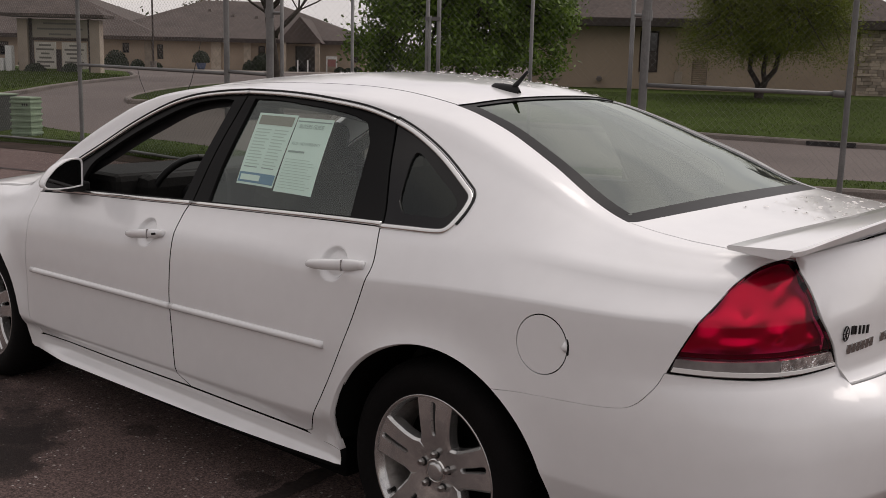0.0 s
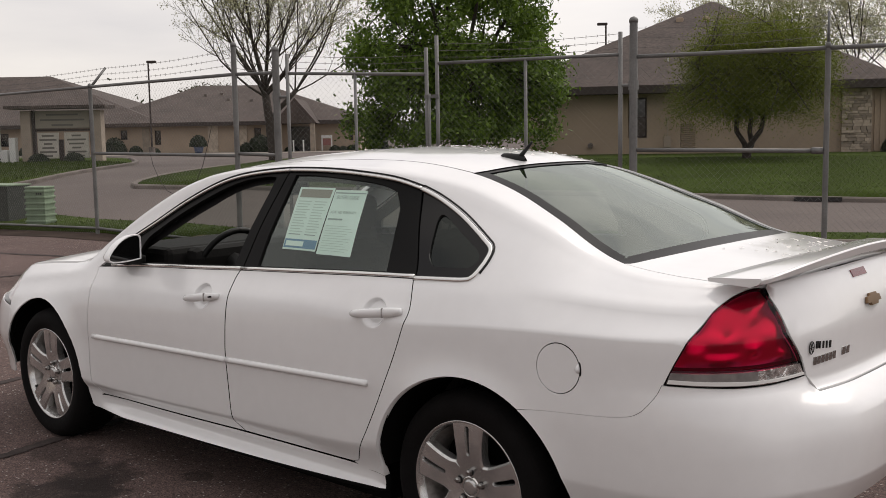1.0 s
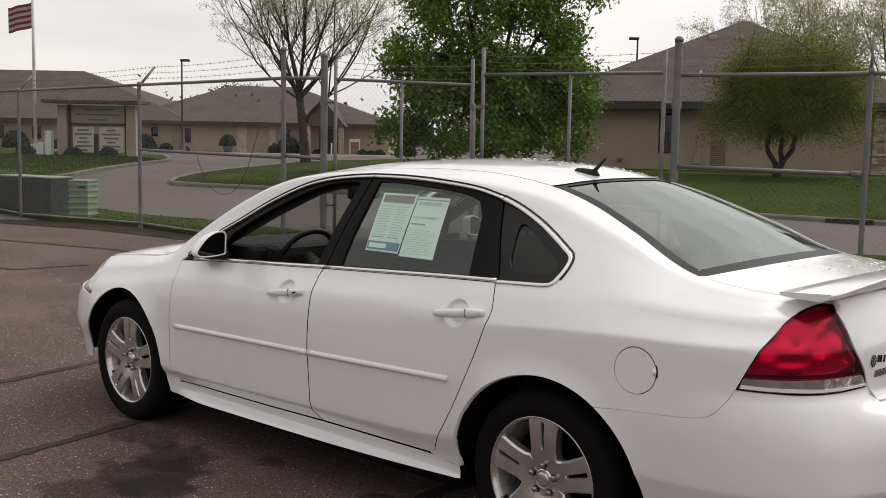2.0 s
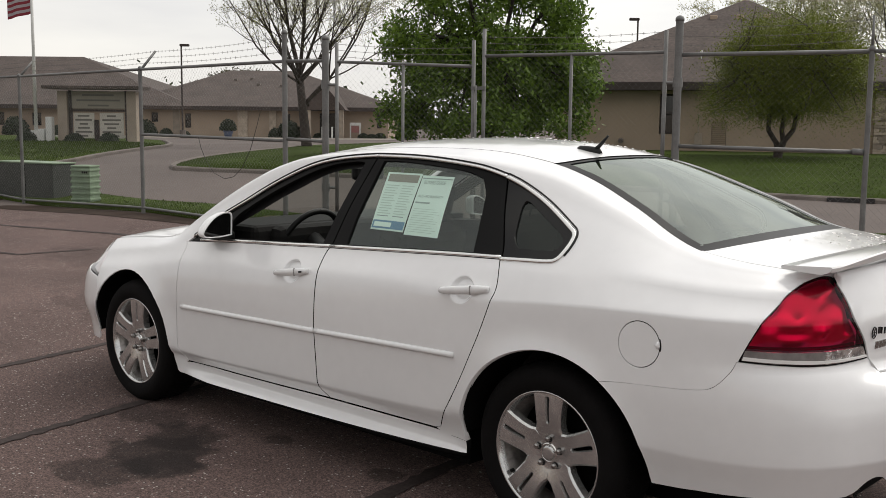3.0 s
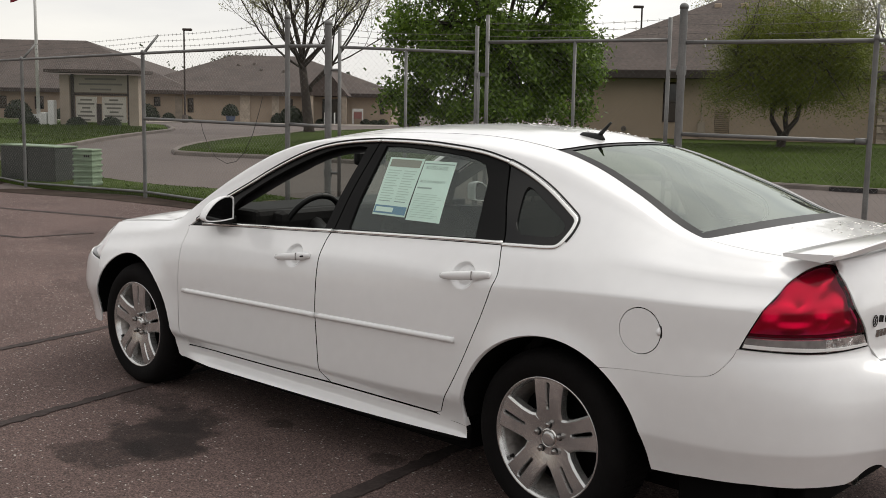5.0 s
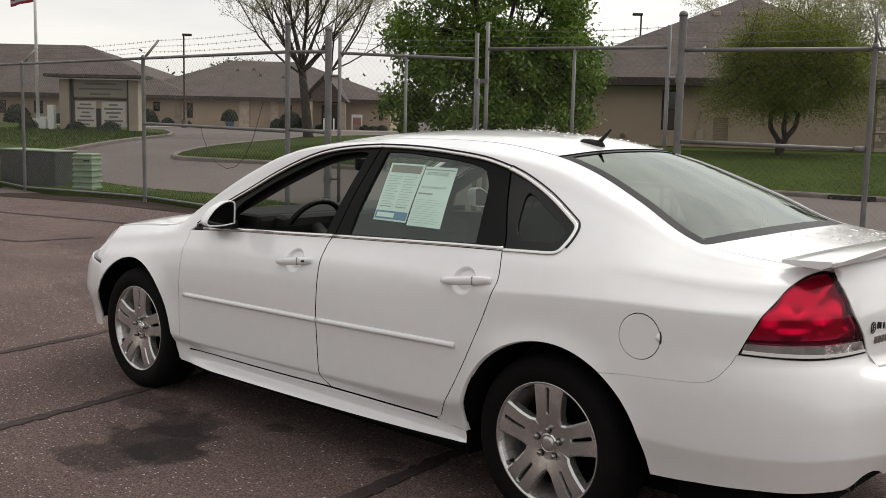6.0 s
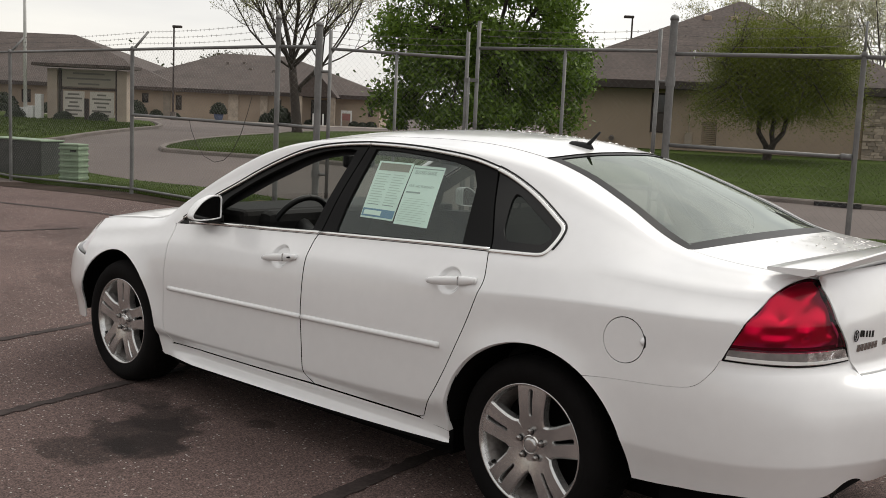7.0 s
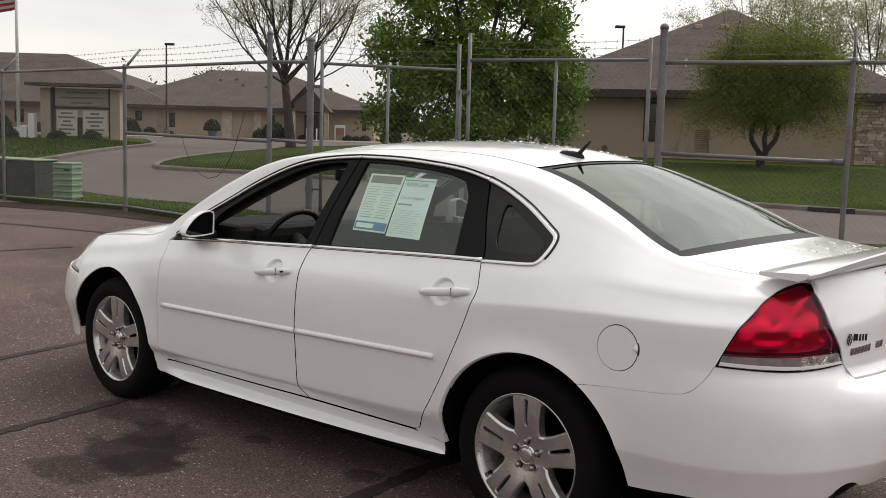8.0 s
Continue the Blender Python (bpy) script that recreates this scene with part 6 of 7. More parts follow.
panel("lamp_seal", LAMP + LAMP_LOW[1:], on_tail, 0.02, M_GLOSSBLACK, car, "thin black seal round the lens", holes=[inset(LAMP + LAMP_LOW[1:], 0.0055)], gap=0.0015, flange=0.012, lift=-0.001)
lamps = [o for o in car.children if o.name.startswith("tail_light")]
for o, lp in zip([o for o in car.children if o.name.startswith("lamp_seal")], lamps):
    o.parent = lp
RED_LOW = [(0.741, 0.838), (0.6, 0.834), (0.45, 0.836)]
RED = inset([ta(a, z) for a, z in [(0.288, 0.840)] + [p for p in LAMP_OUT if p[1] > 0.85] + [p for p in LAMP_IN[1:] if p[1] > 0.85] + RED_LOW], 0.004)
CLEAR = inset([ta(a, z) for a, z in [(0.276, 0.802), (0.290, 0.838), (0.45, 0.834), (0.585, 0.832), (0.585, 0.787), (0.40, 0.794)]], 0.002)
CLEAR_2 = inset([ta(a, z) for a, z in [(0.585, 0.832), (0.65, 0.834), (0.738, 0.836), (0.760, 0.794), (0.65, 0.788), (0.585, 0.787)]], 0.002)


# silver reflector behind the red lens, moulded into bowls
BOWLS = ((0.540, 0.985, 0.050, 0.034, 0.016), (0.470, 0.915, 0.045, 0.022, 0.013), (0.465, 0.866, 0.050, 0.014, 0.010), (0.580, 0.892, 0.026, 0.020, 0.012), (0.655, 0.925, 0.030, 0.060, 0.010), (0.600, 1.022, 0.022, 0.016, 0.009), (0.370, 0.885, 0.035, 0.030, 0.010), (0.690, 0.868, 0.028, 0.018, 0.009))


def on_reflector(u, v):
    a = u / TAIL_S
    return tail_point(a, v, -0.031 + sum(1.3 * h * math.exp(-((a - ca) / wa) ** 2 - ((v - cz) / wz) ** 2) for ca, cz, wa, wz, h in BOWLS))


for ob, lp in zip(panel("reflector", inset(RED, 0.003), on_reflector, 0.008, M_REFLECTOR, car, "silver reflector moulded into bowls", gap=0, flange=0), lamps):
    ob.parent = lp

for nm, ol, ma, lb in (("red_lens", RED, M_RED, "glossy red plastic lens"), ("clear_lens", CLEAR, M_CLEARLENS, "grey clear plastic lens"), ("reversing_lens", CLEAR_2, M_REVERSE, "bright reversing light lens")):
    for ob, lp in zip(panel(nm, ol, on_tail, 0.022, ma, car, lb, gap=0, flange=0.012, lift=0.0), lamps):
        ob.parent = lp
for ob, lp in zip(panel("chrome_strip", [ta(0.281, 0.8055), ta(0.40, 0.7995), ta(0.53, 0.7930), ta(0.65, 0.7930), ta(0.754, 0.7975), ta(0.751, 0.8050), ta(0.65, 0.8020), ta(0.58, 0.8020), ta(0.53, 0.8045), ta(0.40, 0.8105), ta(0.286, 0.8165)], on_tail, 0.03, M_LENSEDGE, car, "bright strip along the lower lens", gap=0, flange=0.003, lift=0.004), lamps):
    ob.parent = lp

# nose
def far_nose(o):
    return [(2.0 - u, z) for u, z in o[::-1] if u < 1.0]


def nose_a(x, z):
    """The nose's own coordinate of a place on the flank ahead of NOSE_X."""
    t = max(0.0, NOSE_X - x) / (NOSE_X - lerp_curve(X_NOSE, z))
    return math.asin(min(1.0, t) ** 1.15) / (math.pi / 2)


ahead = [p for p in ARCH_F[::-1] if p[0] < -0.302 and 0.29 < p[1] < 0.53]
ahead.append(min((p for p in ARCH_F if p[0] < -0.302 and p[1] >= 0.53), key=lambda p: p[1]))
up = [(nose_a(x, z), z) for x, z in ahead + [(-0.368, 0.655)]] + [(0.12, 0.664), (0.28, 0.686), (0.52, 0.716), (0.6, 0.725), (1.0, 0.73)]
low = [(1.0, 0.255), (0.5, 0.26), (0.2, 0.278), (0.10, 0.285)]
panel("front_bumper", up + far_nose(up) + far_nose(low) + low, on_nose, 0.05, M_PAINT, car, "white front bumper cover", mirror=False, gap=0.0008, flange=0.006, edge=M_PAINT)
HEAD = [(nose_a(-0.370, 0.660), 0.662), (nose_a(-0.375, 0.72), 0.72), (nose_a(-0.395, 0.775), 0.775), (nose_a(-0.425, 0.815), 0.815), (0.16, 0.832), (0.24, 0.834), (0.40, 0.828), (0.52, 0.812), (0.52, 0.722), (0.28, 0.692), (0.12, 0.670)]
M_HEADBOWL = mat("headlamp_bowl", (0.78, 0.73, 0.73), 0.35, metal=0.2, spec=0.6, var=0.12, scale=18)
M_HEADLENS = glass("headlamp_lens", (0.95, 0.94, 0.94), r0=0.12)


def on_head(u, v):
    """The silver bowls behind the headlamp lens."""
    return nose_point(u, v, -0.022 + sum(0.016 * math.exp(-((u - cu) / 0.045) ** 2 - ((v - cz) / 0.028) ** 2) for cu, cz in ((0.13, 0.735), (0.24, 0.752), (0.38, 0.762))))


heads = panel("headlight", HEAD, on_nose, 0.04, M_HEADBOWL, car, "clear wraparound headlight", gap=0.001, flange=0.02, lift=-0.042)
for nm, ol, sf, st, ma, lb in (("reflector", inset(HEAD, 0.004), on_head, 0.012, M_HEADBOWL, "pale silver headlamp bowls"), ("lens", inset(HEAD, 0.003), on_nose, 0.03, M_HEADLENS, "clear plastic lens")):
    for ob, hd in zip(panel(nm, ol, sf, st, ma, car, lb, gap=0, flange=0), heads):
        ob.parent = hd
panel("grille", [(0.56, 0.735), (1.44, 0.735), (1.44, 0.80), (0.56, 0.80)], on_nose, 0.05, M_BLACK, car, mirror=False, lift=-0.01)

# windows: bright trim, black surrounds and panes
WIN_1 = TOP_1[::-1][1:] + PILLAR_B[::-1][1:] + BELT_1[::-1][1:]
WIN_2 = PILLAR_B + TOP_2[::-1][1:] + PILLAR_C[::-1][1:] + BELT_2[::-1][1:]
WIN_3 = PILLAR_C[::-1] + BELT_3[1:]
PANE_1 = bend([(0.745, 0.968), (0.785, 1.060), (0.88, 1.122), (1.02, 1.195), (1.16, 1.258), (1.30, 1.312), (1.42, 1.345), (1.55, 1.362), (1.605, 1.360)]) + [(1.53, 1.14), (1.488, 1.002)]
PANE_2 = [(1.650, 1.012), (1.668, 1.13), (1.705, 1.29), (1.728, 1.371)] + bend([(1.728, 1.371), (1.87, 1.371), (2.09, 1.357), (2.22, 1.342), (2.295, 1.318)]) + [(2.335, 1.26), (2.35, 1.20), (2.37, 1.10), (2.382, 1.046)]
PANE_3 = bend([(2.60, 1.078), (2.735, 1.082), (2.764, 1.092), (2.774, 1.112), (2.745, 1.138), (2.64, 1.192), (2.555, 1.236), (2.528, 1.236), (2.535, 1.19), (2.560, 1.11), (2.60, 1.078)], 3)[:-1]
for nm, ol, hole, doors, face in (("window_frame", WIN_1, PANE_1, door_f, M_GLOSSBLACK), ("window_frame", WIN_2, PANE_2, door_r, M_GLOSSBLACK), ("window_frame", WIN_3, PANE_3, quarter_panels, M_FRIT)):
    for ob, dr in zip(panel(nm, ol, on_side, 0.03, face, car, "black window surround", holes=[hole], gap=0.004, flange=0.02, lift=-0.006), doors):
        ob.parent = dr
for nm, hole, doors, tinted in (("window_pane", PANE_2, door_r, M_GLASS), ("window_pane", PANE_3, quarter_panels, M_QUARTERGLASS)):
    for ob, dr in zip(panel(nm, hole, on_side, 0.05, tinted, car, "tinted side glass", gap=-0.004, flange=0, lift=-0.014), doors):
        ob.parent = dr
        ob.visible_shadow = False
# far front pane uses the darkened copy to dim the view through
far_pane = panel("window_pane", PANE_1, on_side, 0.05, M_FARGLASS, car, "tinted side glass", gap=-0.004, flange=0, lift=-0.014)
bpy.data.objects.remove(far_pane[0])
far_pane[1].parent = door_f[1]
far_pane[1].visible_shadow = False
rear_glass.visible_shadow = False
for o in car.children:
    if o.name.startswith("windshield"):
        o.visible_shadow = False


def trim_line(name, line, material, parents, r_out=0.008, r_z=0.012, lift=0.001):
    """A bright moulding of flat oval section along a line of the flank."""
    for side, par in zip((1, -1), parents):
        bm = bmesh.new()
        rings = []
        pts = [Vector(on_side(*p)) for p in line]
        for i, p in enumerate(pts):
            d = (pts[min(i + 1, len(pts) - 1)] - pts[max(i - 1, 0)]).normalized()
            n = Vector((0, -0.86, 0.51))
            n = (n - d * n.dot(d)).normalized()
            b = d.cross(n)
            ring = []
            for k in range(8):
                a = 2 * math.pi * k / 8
                q = p + n * (lift + r_out * math.cos(a)) + b * (r_z * math.sin(a))
                ring.append(bm.verts.new((q.x, q.y * side, q.z)))
            rings.append(ring)
        for a, b in zip(rings, rings[1:]):
            for k in range(8):
                bm.faces.new((a[k], a[(k + 1) % 8], b[(k + 1) % 8], b[k]))
        bmesh.ops.contextual_create(bm, geom=rings[0])
        bmesh.ops.contextual_create(bm, geom=rings[-1])
        bmesh.ops.recalc_face_normals(bm, faces=bm.faces[:])
        part(name, bm, material, par, "bright chrome window trim" if material is M_CHROME else "thin black window seal" if material is M_BLACK else "white body side moulding", smooth=True)


trim_line("belt_trim", [(x, z + 0.006) for x, z in BELT_1[2:]], M_CHROME, door_f, 0.0065, 0.0085)
trim_line("belt_trim", [(x, z + 0.006) for x, z in BELT_2], M_CHROME, door_r, 0.0065, 0.0085)
trim_line("window_trim", TOP_1[:-3], M_CHROME, door_f, 0.006, 0.007)
trim_line("window_trim", TOP_2, M_CHROME, door_r, 0.006, 0.007)
trim_line("window_trim", BELT_3, M_CHROME, quarter_panels, 0.007, 0.0095)


def beside(line, d, centre):
    """A line drawn out by d, away from a centre."""
    out = []
    for i, (x, z) in enumerate(line):
        a, b = line[max(i - 1, 0)], line[min(i + 1, len(line) - 1)]
        n = Vector((-(b[1] - a[1]), b[0] - a[0])).normalized()
        if n.dot(Vector((x - centre[0], z - centre[1]))) < 0:
            n = -n
        out.append((x + n.x * d, z + n.y * d))
    return out


for seal, owner in ((beside(TOP_1[:-3], 0.0105, (1.2, 1.0)), door_f), (beside(TOP_2, 0.0105, (2.0, 1.1)), door_r), (beside(BELT_3[19:], 0.0125, (2.60, 1.13)), quarter_panels)):
    trim_line("window_seal", seal, M_BLACK, owner, 0.004, 0.0036, 0.001)
trim_line("side_moulding", [(0.503 + 0.0361 * k, 0.596 + (0.622 - 0.596) * k / 29) for k in range(30)], M_PAINT, door_f, 0.010, 0.0125)
trim_line("side_moulding", [(1.560 + 0.0287 * k, 0.6225 + (0.648 - 0.6225) * k / 29) for k in range(30)], M_PAINT, door_r, 0.010, 0.0125)


# door handles: a bar that stands off the scoop, with an end cap
def handle(x0, x1, z0, z1, parents, keyed):
    for side, par in zip((1, -1), parents):
        bm = bmesh.new()
        rings, n = [], 16
        for k in range(n + 1):
            f = k / n
            x, z = x0 + (x1 - x0) * f, z0 + (z1 - z0) * f
            y = side_y(x, z) + 0.012 + 0.014 * math.sin(math.pi * min(1, f * 1.15)) ** 0.6
            h = (0.0180 if f < 0.68 else 0.0200) * (math.sin(math.pi * min(max(f, 0.03), 0.97)) ** 0.22)
            rings.append([bm.verts.new((x, -side * (y + 0.011 * math.cos(a) - 0.004), z + h * math.sin(a))) for a in (2 * math.pi * j / 10 for j in range(10))])
        for a, b in zip(rings, rings[1:]):
            for k in range(10):
                bm.faces.new((a[k], a[(k + 1) % 10], b[(k + 1) % 10], b[k]))
        bm.faces.new(rings[0])
        bm.faces.new(rings[-1])
        bmesh.ops.recalc_face_normals(bm, faces=bm.faces[:])
        hd = part("door_handle", bm, M_PAINT, par, "white pull handle", smooth=True)
        f = 0.70
        bm = bmesh.new()
        x, z = x0 + (x1 - x0) * f, z0 + (z1 - z0) * f
        add_box(bm, x - 0.0004, x + 0.0004, 0.004, 0.0185, z - 0.0172, z + 0.0172)
        for v in bm.verts:
            v.co.y = -side * (side_y(x, z) + 0.012 + v.co.y * 1.09)
        part("handle_joint", bm, M_CLEARLENS, hd)
        if keyed and side > 0:
            bm = bmesh.new()
            x, z = x0 + (x1 - x0) * 0.86, z0 + (z1 - z0) * 0.86
            y = -(side_y(x, z) + 0.030)
            add_tube(bm, [(x, y + 0.012, z), (x, y - 0.0030, z)], [0.0042, 0.0038], 14)
            part("key_lock", bm, M_TRIM, hd, "round key lock")


handle(1.258, 1.488, 0.850, 0.878, door_f, True)
handle(2.303, 2.545, 0.892, 0.920, door_r, False)

# fuel door finger notch
bm = bmesh.new()
add_tube(bm, [(3.286, -side_y(3.286, 0.822) + 0.006, 0.806), (3.286, -side_y(3.286, 0.822) - 0.005, 0.822), (3.286, -side_y(3.286, 0.822) + 0.006, 0.838)], [0.004, 0.009, 0.004], 8)
part("finger_notch", bm, M_PAINT, [o for o in car.children if o.name.startswith("fuel_door")][0], smooth=True)
# black tube stands in for the shade of the finger notch
bm = bmesh.new()
rim_line = [(3.213 + 0.0826 * math.cos(radians(q)), 0.815 + 0.0826 * math.sin(radians(q))) for q in range(-11, 22, 4)]
add_tube(bm, [(x, -side_y(x, z) + 0.002, z) for x, z in rim_line], [0.0015] + [0.0036] * (len(rim_line) - 2) + [0.002], 8)
part("finger_recess", bm, M_BLACK, [o for o in car.children if o.name.startswith("fuel_door")][0], "black tube for the shade of the finger notch", smooth=True)

# side mirrors
for side in (1, -1):
    bm = bmesh.new()
    rings = []
    shape = bend([(0.0, 0.0), (-0.002, 0.06), (0.0, 0.112), (0.03, 0.121), (0.07, 0.113), (0.115, 0.088), (0.152, 0.052), (0.176, 0.018), (0.172, 0.0), (0.14, -0.008), (0.07, -0.008), (0.0, 0.0)], 3)[:-1]
    for x, s in ((0.795, 0.36), (0.805, 0.60), (0.825, 0.80), (0.85, 0.91), (0.88, 0.94), (0.893, 0.925)):
        rings.append([bm.verts.new((x, -side * (0.955 + (u - 0.075) * s), 1.038 + (v - 0.05) * s)) for u, v in shape])
    nn = len(shape)
    for a, b in zip(rings, rings[1:]):
        for k in range(nn):
            bm.faces.new((a[k], a[(k + 1) % nn], b[(k + 1) % nn], b[k]))
    bm.faces.new(rings[0])
    inner = [bm.verts.new((v.co.x - 0.004, -side * (0.955 + (abs(v.co.y) - 0.955) * 0.92), 1.038 + (v.co.z - 1.038) * 0.9)) for v in rings[-1]]
    for k in range(nn):
        bm.faces.new((rings[-1][k], rings[-1][(k + 1) % nn], inner[(k + 1) % nn], inner[k]))
    bmesh.ops.recalc_face_normals(bm, faces=bm.faces[:])
    rim_at = [(abs(v.co.y), v.co.z) for v in inner]
    mir = part("side_mirror", bm, M_PAINT, car, "white wing mirror housing with black glass recess", smooth=True)
    bm = bmesh.new()
    vs = [bm.verts.new((0.886, -side * y, z)) for y, z in rim_at]
    bm.faces.new(vs)
    bmesh.ops.recalc_face_normals(bm, faces=bm.faces[:])
    part("mirror_glass", bm, mat("mirror_glass", (0.05, 0.05, 0.05), 0.03, metal=0.9) if side > 0 else M_DARKGLASS, mir, "dark mirror glass")
    bm = bmesh.new()
    add_box(bm, 0.62, 0.80, 0.80, 0.90, 0.955, 0.995, bevel=0.008)
    for v in bm.verts:
        v.co.y *= -side
    bmesh.ops.recalc_face_normals(bm, faces=bm.faces[:])
    part("mirror_foot", bm, M_BLACK, mir)

# spoiler on the deck
bm = bmesh.new()
rows, n = [], 40
for k in range(n + 1):
    y = -0.67 + 1.34 * k / n
    e = abs(y) / 0.67
    lead = 3.655 - 0.075 * e**2.0
    trail = 3.815 - 0.055 * e**2.2 - 0.010 * max(0.0, (e - 0.94) / 0.06) ** 2
    zl = 1.122 - 0.026 * e**2.5
    zt = 1.150 - 0.046 * e**1.9
    thick = 0.030 - 0.012 * e**3
    sec = [(lead + 0.004, zl - 0.012), (lead, zl - 0.004), (lead + 0.006, zl), (lead + (trail - lead) * 0.35, zl + (zt - zl) * 0.28), (lead + (trail - lead) * 0.75, zl + (zt - zl) * 0.74), (trail - 0.004, zt), (trail, zt - 0.005), (trail - 0.010, zt - thick), (trail - 0.035, zt - thick - 0.010), (lead + (trail - lead) * 0.4, min(zt - thick - 0.004, 1.104 - 0.024 * e**2.5))]
    rows.append([bm.verts.new((x, y, z)) for x, z in sec])
for a, b in zip(rows, rows[1:]):
    for k in range(len(a)):
        bm.faces.new((a[k], a[(k + 1) % len(a)], b[(k + 1) % len(a)], b[k]))
bm.faces.new(rows[0][::-1])
bm.faces.new(rows[-1])
bmesh.ops.recalc_face_normals(bm, faces=bm.faces[:])
sp = part("rear_spoiler", bm, M_PAINT, car, "white raised wing spoiler on the deck")
sp.data.polygons.foreach_set("use_smooth", [True] * len(sp.data.polygons))
sp.data.set_sharp_from_angle(angle=radians(35))

# roof aerial
bm = bmesh.new()
rings = []
for x, h, w in ((2.40, 0.004, 0.004), (2.415, 0.014, 0.012), (2.45, 0.019, 0.017), (2.49, 0.023, 0.017), (2.515, 0.022, 0.013), (2.524, 0.012, 0.008)):
    zb = top_z(x, -0.16) - 0.004
    rings.append([bm.verts.new((x, -0.16 + w * math.cos(a), zb + (h + 0.004) * max(0.0, math.sin(a)))) for a in (math.pi * j / 8 for j in range(9))])
for a, b in zip(rings, rings[1:]):
    for k in range(8):
        bm.faces.new((a[k], a[k + 1], b[k + 1], b[k]))
zt = top_z(2.50, -0.16)
add_tube(bm, [(2.498, -0.16, zt + 0.015), (2.530, -0.16, zt + 0.045), (2.556, -0.16, zt + 0.072)], [0.010, 0.0075, 0.0045], 10)
part("roof_aerial", bm, M_BLACK, car, "small black roof aerial", smooth=True)


# badges on the lid: plain marks in place of lettering
def mark(name, a0, a1, z0, z1, material, parent, label=""):
    panel(name, [ta(a0, z0), ta(a1, z0), ta(a1, z1), ta(a0, z1)], on_tail, 0.02, material, parent, label, mirror=False, gap=0, flange=0.003, lift=0.003)


for k, w in enumerate((0.85, 0.30, 0.42, 0.42, 0.55)):
    mark("dealer_mark", 0.797 + 0.0135 * k, 0.797 + 0.0135 * k + 0.011 * w, 0.868 - 0.002 * k, 0.890 - 0.002 * k, M_BLACK, lid_face)
bm = bmesh.new()
add_tube(bm, [tail_point(0.778 + 0.0095 * math.cos(radians(q)), 0.874 + 0.019 * math.sin(radians(q)), 0.003) for q in range(0, 361, 20)], 0.0016, 6, cap=False)
for q in (0, 60, 120):
    add_tube(bm, [tail_point(0.778 + s * 0.0095 * math.cos(radians(q)), 0.874 + s * 0.019 * math.sin(radians(q)), 0.003) for s in (-1, 1)], 0.0013, 6)
part("dealer_emblem", bm, M_BLACK, lid_face, "black spoked ring emblem")
for k in range(6):
    mark("model_mark", 0.790 + 0.0155 * k, 0.790 + 0.0155 * k + 0.0115, 0.818 + 0.0005 * k, 0.842 + 0.0005 * k, M_NUT, lid_face)
for k in range(2):
    mark("trim_mark", 0.905 + 0.016 * k, 0.905 + 0.016 * k + 0.012, 0.823, 0.847, M_NUT, lid_face)
panel("gold_emblem", [ta(a, z) for a, z in ((0.9885, 0.957), (0.9955, 0.957), (0.9965, 0.948), (1.0035, 0.948), (1.0045, 0.957), (1.0115, 0.957), (1.0095, 0.977), (1.0045, 0.977), (1.0035, 0.986), (0.9965, 0.986), (0.9955, 0.977), (0.9905, 0.977))], on_tail, 0.004, M_GOLD, lid_face, "gold crossbar emblem", mirror=False, gap=0, flange=0.01, lift=0.012)
mark("high_brake_light", 0.976, 1.004, 1.046, 1.068, mat("smoked_red_lens", (0.16, 0.012, 0.018), 0.2, coat=0.3), lid_face, "smoked red high brake light")
plate = panel("number_plate", [ta(0.955, 0.53), ta(1.045, 0.53), ta(1.045, 0.675), ta(0.955, 0.675)], on_tail, 0.015, mat("plate_white", (0.55, 0.42, 0.40), 0.5), bumper, "pale number plate with red marks", mirror=False, gap=0, flange=0.008, lift=0.008)[0]
M_PLATERED = mat("plate_red", (0.30, 0.03, 0.04), 0.5)
for a0, a1, z0, z1 in ((0.959, 1.041, 0.645, 0.667), (0.961, 0.970, 0.565, 0.63), (0.975, 0.986, 0.565, 0.63), (1.014, 1.025, 0.565, 0.63), (1.030, 1.039, 0.565, 0.63)):
    panel("plate_bar", [ta(a0, z0), ta(a1, z0), ta(a1, z1), ta(a0, z1)], on_tail, 0.03, M_PLATERED, plate, mirror=False, gap=0, flange=0, lift=0.0095)
for side in (1, -1):
    bm = bmesh.new()
    p = tail_point(0.715, 0.36)
    pts = [(p[0] - 0.35, p[1] * side, 0.355), (p[0] - 0.03, p[1] * side, 0.362)]
    add_tube(bm, pts, 0.036, 18, cap=False)
    add_tube(bm, pts[::-1], 0.031, 18, cap=False)
    part("exhaust_tip", bm, M_CHROME, car, "bright exhaust tip", smooth=True)


# wheels
def spin(bm, prof, n=56):
    rings = [[bm.verts.new((r * math.cos(a), y, r * math.sin(a))) for a in (2 * math.pi * k / n for k in range(n))] for r, y in prof]
    for a, b in zip(rings, rings[1:]):
        for k in range(n):
            bm.faces.new((a[k], a[(k + 1) % n], b[(k + 1) % n], b[k]))
    return rings


